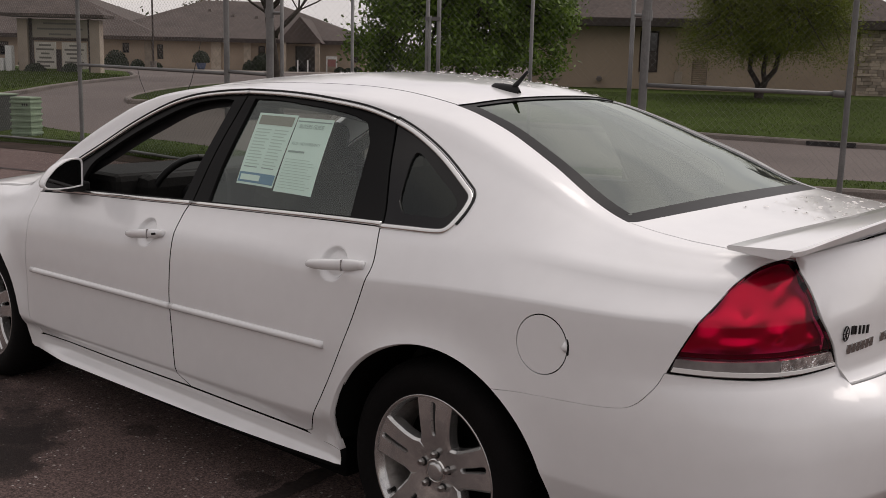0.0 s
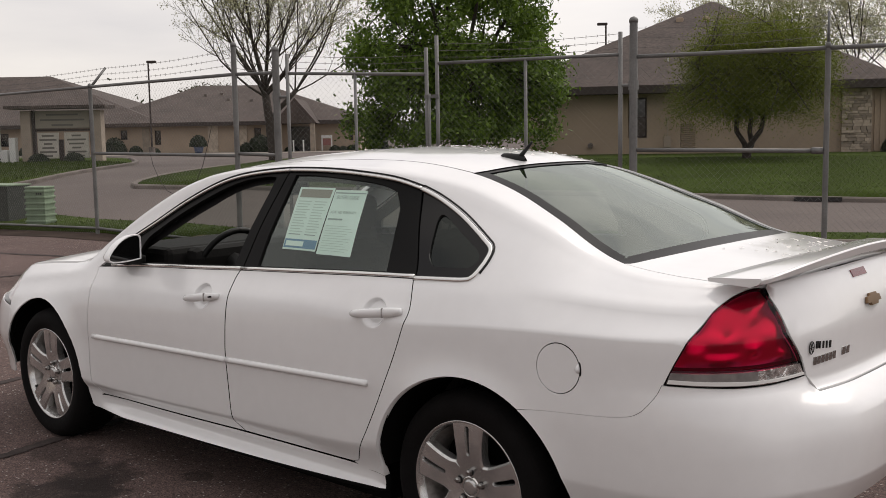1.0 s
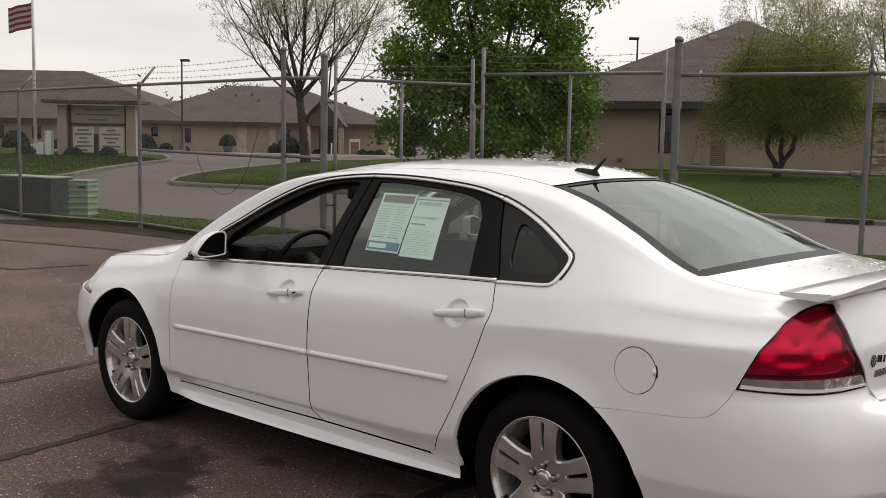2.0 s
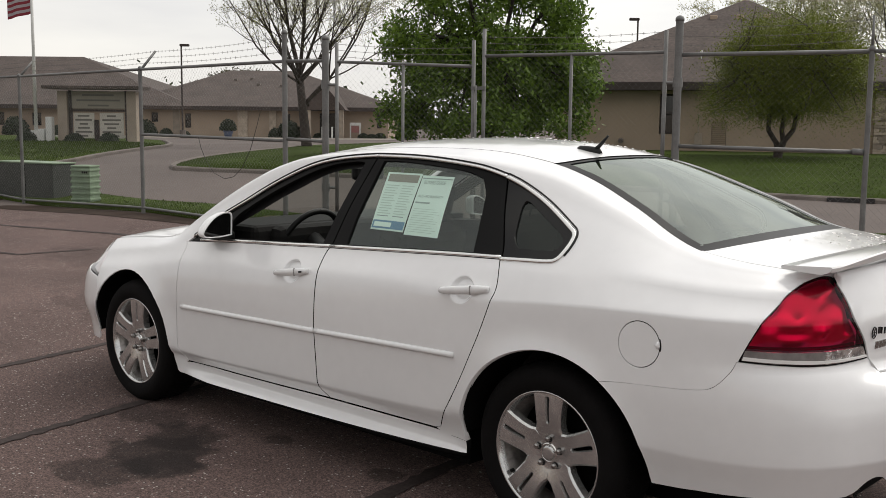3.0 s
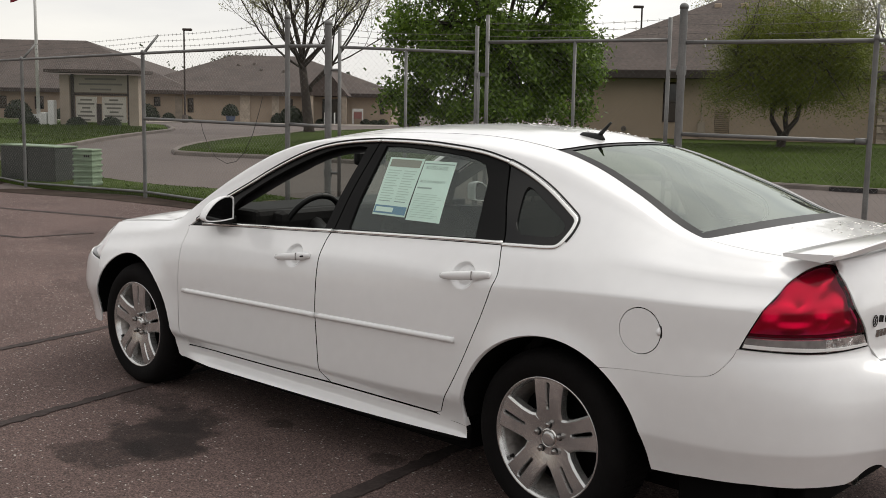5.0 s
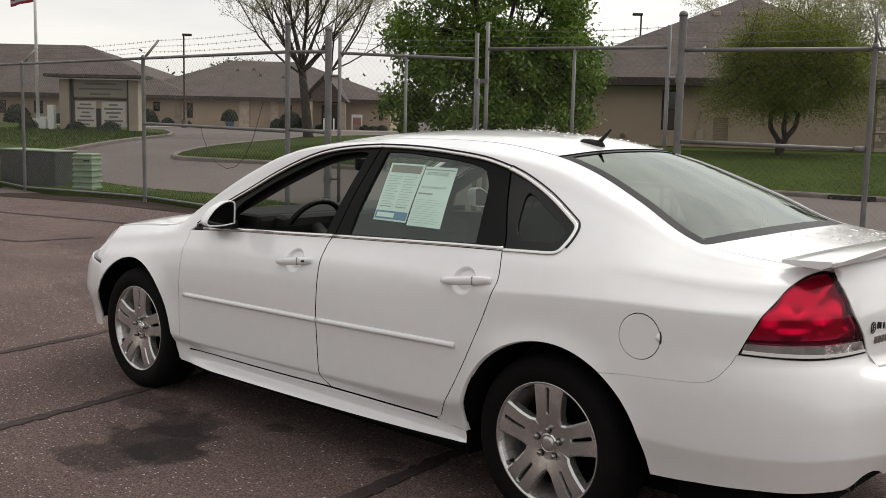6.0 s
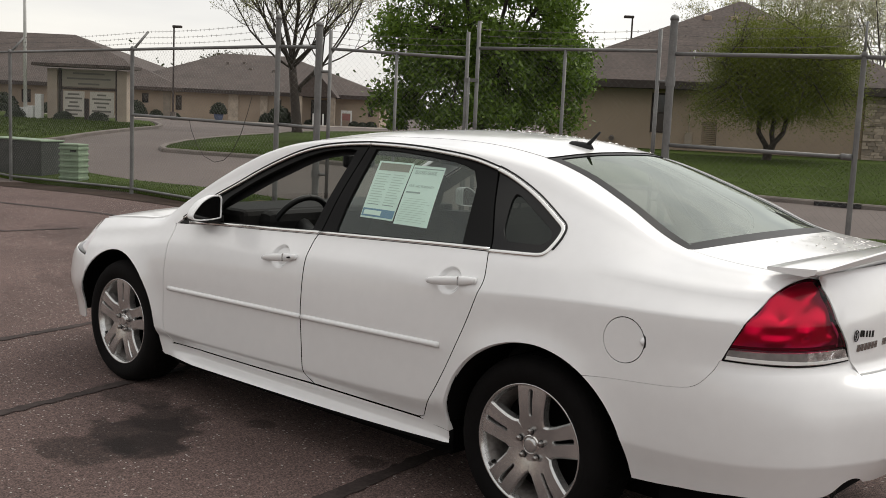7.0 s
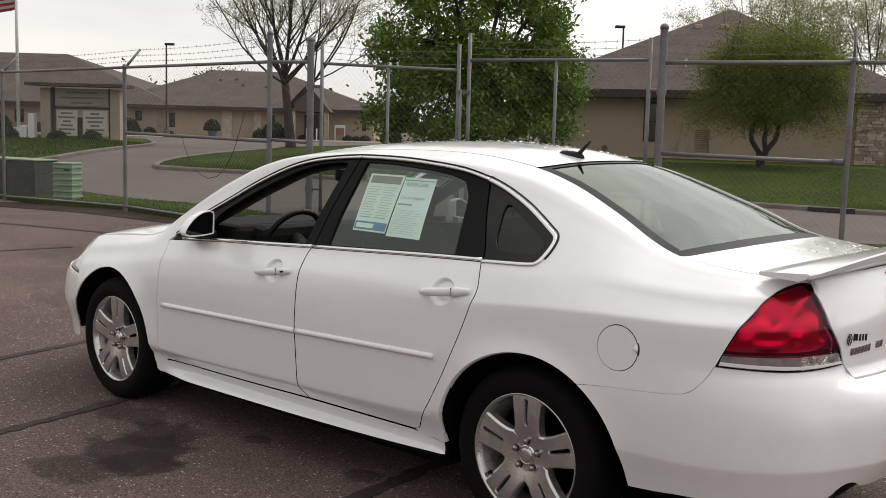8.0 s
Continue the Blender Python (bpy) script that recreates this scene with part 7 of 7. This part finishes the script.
def make_wheel():
    w = new("wheel")
    w["label"] = "five-spoke silver alloy wheel with black tyre"
    bm = bmesh.new()
    spin(bm, [(0.229, -0.004), (0.236, -0.010), (0.262, -0.020), (0.290, -0.022), (0.312, -0.012), (0.327, 0.006), (0.334, 0.030), (0.337, 0.075), (0.337, 0.140), (0.334, 0.185), (0.320, 0.215), (0.29, 0.225), (0.23, 0.21)], 64)
    bmesh.ops.recalc_face_normals(bm, faces=bm.faces[:])
    tyre = part("tyre", bm, M_TYRE, w, "black rubber tyre", smooth=True)
    bm = bmesh.new()
    for k in range(72):
        a = 2 * math.pi * k / 72
        add_box(bm, -0.0022, 0.0022, 0.035, 0.18, 0.330, 0.3385, Matrix.Rotation(a, 4, "Y"))
    part("tread_block", bm, M_TYRE, tyre)["kind"] = "stuff"
    bm = bmesh.new()
    spin(bm, [(0.233, -0.003), (0.2355, -0.009), (0.233, -0.012), (0.228, -0.010), (0.222, 0.002), (0.216, 0.015)], 64)
    bmesh.ops.recalc_face_normals(bm, faces=bm.faces[:])
    bmesh.ops.reverse_faces(bm, faces=bm.faces[:])
    rim = part("rim", bm, M_ALLOY, w, "silver alloy rim", smooth=True)
    bm = bmesh.new()
    spin(bm, [(0.216, 0.015), (0.207, 0.035), (0.196, 0.06), (0.192, 0.15)], 64)
    bmesh.ops.recalc_face_normals(bm, faces=bm.faces[:])
    bmesh.ops.reverse_faces(bm, faces=bm.faces[:])
    part("barrel", bm, M_BARREL, rim, "rim well in a darker alloy tone for its shade", smooth=True)
    # near-black disc puts shade behind the spokes
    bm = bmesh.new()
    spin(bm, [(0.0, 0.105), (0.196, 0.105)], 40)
    part("brake_disc", bm, M_DARK, w, "brake disc coloured near black for the shade behind the spokes")
    edge = []
    for r, h in ((0.020, 0.0145), (0.060, 0.0436), (0.080, 0.0550), (0.090, 0.0520), (0.105, 0.0485), (0.14, 0.0500), (0.19, 0.0560), (0.214, 0.0600), (0.2235, 0.0640)):
        edge.append((h, r))
    outline = edge + [(0.03, 0.2285), (0.0, 0.2305), (-0.03, 0.2285)] + [(-h, r) for h, r in edge[::-1]]
    slot = [(0.0105 * math.cos(radians(q)), 0.207 + 0.0090 * math.sin(radians(q))) for q in range(0, 181, 30)] + [(0.0078 * math.cos(radians(q)), 0.118 + 0.008 * math.sin(radians(q))) for q in range(180, 361, 30)]
    for k in range(5):
        m = Matrix.Rotation(radians(-72 * k), 4, "Y")
        co, faces, loops = fill_panel(outline, 0.014, [slot])

        def dish(px, pz):
            r = math.hypot(px, pz)
            return 0.013 - 0.020 * math.sin(min(1.0, max(0.0, (r - 0.055) / 0.13)) * math.pi / 2) + 0.002 * max(0.0, (r - 0.20) / 0.03) ** 2

        bm = bmesh.new()
        face_at = [bm.verts.new(m @ Vector((p[0], dish(*p), p[1]))) for p in co]
        for f in faces:
            bm.faces.new([face_at[q] for q in f])
        for li, lp in enumerate(loops):
            out = inset(lp, -0.0075 if li == 0 else 0.0035)
            if len(out) != len(lp):
                out = lp
            deep = [bm.verts.new(m @ Vector((q[0], dish(*q) + 0.0075, q[1]))) for q in out]
            back = [bm.verts.new(m @ Vector((q[0], dish(*q) + (0.042 if li == 0 else 0.020), q[1]))) for q in out]
            rim_v = [bm.verts.new(m @ Vector((q[0], dish(*q), q[1]))) for q in lp]
            for a in range(len(lp)):
                b = (a + 1) % len(lp)
                if li == 0 and max(math.hypot(*lp[a]), math.hypot(*lp[b])) < 0.082:
                    continue
                bm.faces.new((rim_v[a], rim_v[b], deep[b], deep[a]))
                bm.faces.new((deep[a], deep[b], back[b], back[a]))
        bmesh.ops.remove_doubles(bm, verts=bm.verts[:], dist=1e-5)
        bmesh.ops.recalc_face_normals(bm, faces=bm.faces[:])
        part("spoke", bm, M_ALLOY, w)
    bm = bmesh.new()
    spin(bm, [(0.0, 0.001), (0.020, 0.0015), (0.027, 0.004), (0.030, 0.015)], 32)
    bmesh.ops.recalc_face_normals(bm, faces=bm.faces[:])
    ring = bmesh.new()
    spin(ring, [(0.030, 0.015), (0.031, 0.0085), (0.036, 0.0085), (0.038, 0.015)], 32)
    bmesh.ops.recalc_face_normals(ring, faces=ring.faces[:])
    part("cap_ring", ring, M_CHROME, w, "bright ring round the centre cap", smooth=True)
    part("centre_cap", bm, M_ALLOY, w, "round silver centre cap", smooth=True)
    for k in range(5):
        bm = bmesh.new()
        a = radians(90 - 72 * k)
        p = (0.053 * math.cos(a), 0, 0.053 * math.sin(a))
        add_tube(bm, [(p[0], 0.019, p[2]), (p[0], 0.0112, p[2])], 0.0140, 16)
        nut = part("nut_recess", bm, M_BLACK, w)
        bm = bmesh.new()
        add_tube(bm, [(p[0], 0.013, p[2]), (p[0], -0.003, p[2]), (p[0], -0.008, p[2])], [0.0112, 0.0105, 0.006], 6)
        part("lug_nut", bm, M_NUT, nut, "dark steel lug nut")
    bm = bmesh.new()
    add_tube(bm, [(-0.165, 0.01, -0.105), (-0.165, -0.004, -0.105)], [0.008, 0.006], 10)
    part("valve", bm, M_BLACK, w)
    return w


wheel = make_wheel()
wheel.parent = car
wheel.matrix_basis = pose(2.807, -0.872, 0.335)
for m in (pose(0, -0.885, 0.335, 0, 4, 0), pose(2.807, 0.872, 0.335, 0, 0, 180), pose(0, 0.885, 0.335, 0, 0, 180)):
    copy_thing(wheel, m)

# wheel wells and floor
for hub in (-0.01, 2.83):
    for side in (1, -1):
        bm = bmesh.new()
        rings = []
        around = [(hub + 0.405 * math.cos(radians(q)), 0.338 + 0.405 * math.sin(radians(q))) for q in range(-4, 188, 8)]
        for y in (0.0, 0.55):
            rings.append([bm.verts.new((x, -side * (y or side_y(x, z) - 0.016), z)) for x, z in around])
        for k in range(len(rings[0]) - 1):
            bm.faces.new((rings[0][k], rings[0][k + 1], rings[1][k + 1], rings[1][k]))
        bm.faces.new(rings[1])
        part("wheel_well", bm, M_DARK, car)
# side and rear boxes are added to block light under the car
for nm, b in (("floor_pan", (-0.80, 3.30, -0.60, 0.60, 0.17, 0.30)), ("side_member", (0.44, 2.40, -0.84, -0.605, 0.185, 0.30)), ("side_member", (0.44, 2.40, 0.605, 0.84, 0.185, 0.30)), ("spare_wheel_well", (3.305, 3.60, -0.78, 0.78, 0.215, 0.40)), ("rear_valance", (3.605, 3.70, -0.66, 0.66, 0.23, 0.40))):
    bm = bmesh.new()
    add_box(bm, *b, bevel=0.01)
    part(nm, bm, M_DARK, car, "near-black underbody block, sized to keep light out")

# cabin
bm = bmesh.new()
add_box(bm, 0.30, 0.78, -0.70, 0.70, 0.55, 0.90, bevel=0.05)
add_box(bm, 0.56, 0.90, -0.60, -0.14, 0.80, 1.01, bevel=0.05)
add_box(bm, 0.40, 0.82, -0.70, 0.70, 0.78, 1.015, bevel=0.03)
part("dashboard", bm, M_TRIM, car, "dark grey dashboard", smooth=False)
bm = bmesh.new()
wm = pose(0.86, -0.37, 0.912, 0, -66, 0)
add_tube(bm, [wm @ Vector((0.185 * math.cos(radians(q)), 0.185 * math.sin(radians(q)), 0)) for q in range(0, 361, 12)], 0.0155, 10, cap=False)
for q in (90, 180, 270):
    add_tube(bm, [wm @ Vector((0.175 * math.sin(radians(q + 90)), 0.175 * math.cos(radians(q + 90)), 0)), wm @ Vector((0, 0, -0.02))], 0.016, 8)
add_tube(bm, [wm @ Vector((0, 0, 0.01)), wm @ Vector((0, 0, -0.25))], [0.07, 0.04], 14)
part("steering_wheel", bm, M_BLACK, car, "black three-spoke steering wheel", smooth=True)


def seat(x, y0, y1, back_top, heads):
    bm = bmesh.new()
    add_box(bm, x - 0.52, x + 0.02, y0, y1, 0.36, 0.55, bevel=0.05)
    m = pose(x, 0, 0.50, 0, 14, 0)
    add_box(bm, -0.07, 0.09, y0 + 0.01, y1 - 0.01, -0.05, back_top - 0.50, m, bevel=0.05)
    ob = part("seat", bm, M_SEAT, car, "grey cloth seat")
    for hy in heads:
        bm = bmesh.new()
        add_box(bm, -0.045, 0.055, hy - 0.13, hy + 0.13, back_top - 0.46, back_top - 0.28, m, bevel=0.04)
        for s in (-0.05, 0.05):
            add_tube(bm, [m @ Vector((0, hy + s, back_top - 0.55)), m @ Vector((0, hy + s, back_top - 0.42))], 0.006, 8)
        part("headrest", bm, M_SEAT, ob)


seat(1.55, -0.62, -0.12, 1.08, (-0.37,))
seat(1.55, 0.12, 0.62, 1.08, (0.37,))
seat(2.48, -0.66, 0.66, 0.99, ())
bm = bmesh.new()
add_box(bm, 2.62, 3.34, -0.60, 0.60, 0.95, 1.00)
part("parcel_shelf", bm, M_TRIM, car)
bm = bmesh.new()
add_box(bm, 0.905, 0.945, -0.13, 0.09, 1.232, 1.312, bevel=0.018)
add_tube(bm, [(0.91, -0.02, 1.27), (0.875, -0.02, 1.318)], 0.012, 8)
part("interior_mirror", bm, M_BLACK, car)
DOOR_IN = [(x, z + 0.030) for x, z in BELT_1 + BELT_2[1:]] + [(2.8, 1.03), (3.2, 1.0), (3.2, 0.75), (2.50, 0.75), (2.3, 0.34), (0.55, 0.34)]
panel("door_lining", DOOR_IN, lambda u, v: (u, -side_y(u, v), v), 0.05, M_TRIM, car, "dark grey door lining", gap=0.004, flange=0, lift=-0.040)
CANT = TOP_2 + TOP_1[1:-2]
panel("pillar_lining", CANT + [(x + 0.075 * min(1.0, max(0.0, (1.7 - x) / 0.6)), z - 0.030) for x, z in CANT[::-1]], on_side, 0.04, M_BLACK, car, "black inner pillar trim", gap=0, flange=0, lift=-0.045)
HEADLINE = both([(1.22, 0.0), (1.15, -0.50), (1.7, -0.58), (2.4, -0.52), (2.55, 0.0)])
panel("headliner", HEADLINE, on_top, 0.12, M_SEAT, car, "grey roof lining", mirror=False, gap=0, flange=0, lift=-0.03)


# papers behind the rear door glass
def paper(x0, x1, xt0, xt1, z0, z1):
    co, faces = [], []
    n = 8
    for r in range(n + 1):
        f = r / n
        z = z0 + (z1 - z0) * f
        for c in range(5):
            g = c / 4
            x = (x0 + (xt0 - x0) * f) * (1 - g) + (x1 + (xt1 - x1) * f) * g
            y = side_y(x, z) - 0.024 - 0.004 * math.sin(g * 3)
            co.append((x, -y, z))
    for r in range(n):
        for c in range(4):
            i = r * 5 + c
            faces.append((i, i + 1, i + 6, i + 5))
    return co, faces


def paper_patch(x0, x1, xt0, xt1, z0, z1, fx0, fx1, fz0, fz1, out=0.0012):
    def at(g, f):
        z = z0 + (z1 - z0) * f
        x = (x0 + (xt0 - x0) * f) * (1 - g) + (x1 + (xt1 - x1) * f) * g
        return (x, -(side_y(x, z) - 0.024 - 0.004 * math.sin(g * 3)) - out, z)

    bm = bmesh.new()
    lo = [bm.verts.new(at(fx0 + (fx1 - fx0) * k / 4, fz0)) for k in range(5)]
    hi = [bm.verts.new(at(fx0 + (fx1 - fx0) * k / 4, fz1)) for k in range(5)]
    for k in range(4):
        bm.faces.new((lo[k], lo[k + 1], hi[k + 1], hi[k]))
    return bm


def letter(text, x0, x1, xt0, xt1, z0, z1, fx, fz, size, parent):
    cu = bpy.data.curves.new("words", "FONT")
    cu.body, cu.size, cu.align_x, cu.align_y = text, size, "CENTER", "CENTER"
    tmp = new("words", cu)
    dg = bpy.context.evaluated_depsgraph_get()
    me = bpy.data.meshes.new_from_object(tmp.evaluated_get(dg))
    bpy.data.objects.remove(tmp)
    wide = (x1 - x0)
    for v in me.vertices:
        g, f = fx + v.co.x / wide, fz + v.co.y / (z1 - z0)
        z = z0 + (z1 - z0) * f
        x = (x0 + (xt0 - x0) * f) * (1 - g) + (x1 + (xt1 - x1) * f) * g
        v.co = (x, -(side_y(x, z) - 0.024 - 0.004 * math.sin(g * 3)) - 0.0016, z)
    me.materials.append(M_INK)
    ob = new("printed_words", me)
    ob.parent = parent
    return ob


P1 = (1.752, 1.952, 1.757, 1.964, 1.080, 1.324)
P2 = (1.962, 2.158, 1.969, 2.146, 1.072, 1.318)
for spec, lb in ((P1, "pale green price sheet with blue footer taped inside the window"), (P2, "pale green printed notice taped inside the window")):
    co, faces = paper(*spec)
    me = bpy.data.meshes.new("window_sheet")
    me.from_pydata(co, [], faces)
    me.materials.append(M_PAPER)
    sh = new("window_sheet", me)
    sol = sh.modifiers.new("thickness", "SOLIDIFY")
    sol.thickness = 0.0006
    tagged(sh, lb, "paper notice", group="sheets in the car window")
    if spec is P1:
        part("header_band", paper_patch(*P1, 0.06, 0.94, 0.84, 0.97), mat("tan_ink", (0.30, 0.27, 0.23), 0.8), sh, "tan header band")
        part("footer_band", paper_patch(*P1, 0.02, 0.98, 0.03, 0.17), M_BLUEINK, sh, "blue footer band")
        part("footer_logo", paper_patch(*P1, 0.07, 0.58, 0.06, 0.14, 0.002), M_PAPER, sh)
        for k in range(13):
            w = 0.36 + 0.05 * math.sin(k * 2.3)
            for c in (0.07, 0.53):
                part("text_bar", paper_patch(*P1, c, c + w * 0.95, 0.24 + 0.044 * k, 0.24 + 0.044 * k + 0.014), M_INK if k == 0 else mat("faint_ink", (0.58, 0.69, 0.64), 0.9) if k == 1 else bpy.data.materials.get("faint_ink") or M_INK, sh)
    else:
        letter("BUYERS GUIDE", *P2, 0.45, 0.885, 0.020, sh)
        letter("AS IS - NO WARRANTY", *P2, 0.46, 0.655, 0.0145, sh)
        part("rule_bar", paper_patch(*P2, 0.03, 0.97, 0.945, 0.962), M_INK, sh)
        part("text_bar", paper_patch(*P2, 0.05, 0.48, 0.535, 0.56), M_INK, sh)
        for k in range(11):
            part("text_bar", paper_patch(*P2, 0.07, 0.80 + 0.1 * math.sin(k * 1.7), 0.06 + 0.038 * k, 0.068 + 0.038 * k), bpy.data.materials.get("faint_ink") or M_INK, sh)


# petals blown on to the roof and the deck
rng = np.random.default_rng(5)
co, fs = [], []
for x0, x1, y0, y1, count in ((1.45, 2.45, -0.10, 0.60, 170), (3.37, 3.62, -0.15, 0.58, 70)):
    for _ in range(count):
        x, y = rng.uniform(x0, x1), rng.uniform(y0, y1)
        s, a = rng.uniform(0.003, 0.0085), rng.uniform(0, 6.28)
        i = len(co)
        for k in range(5):
            q, r = a + 2 * math.pi * k / 5, s * rng.uniform(0.6, 1.2)
            px, py = x + 1.4 * r * math.cos(q), y + r * math.sin(q)
            co.append((px, py, top_z(px, py) + 0.0015 + 0.005 * rng.random() ** 2))
        fs.append((i, i + 1, i + 2, i + 3, i + 4))
me = bpy.data.meshes.new("fallen_petals")
me.from_pydata(co, [], fs)
me.materials.append(mat("white_petal", (0.82, 0.80, 0.78), 0.6))
tagged(new("fallen_petals", me), "tiny white petals scattered on the white car's roof", "petals", kind="stuff")
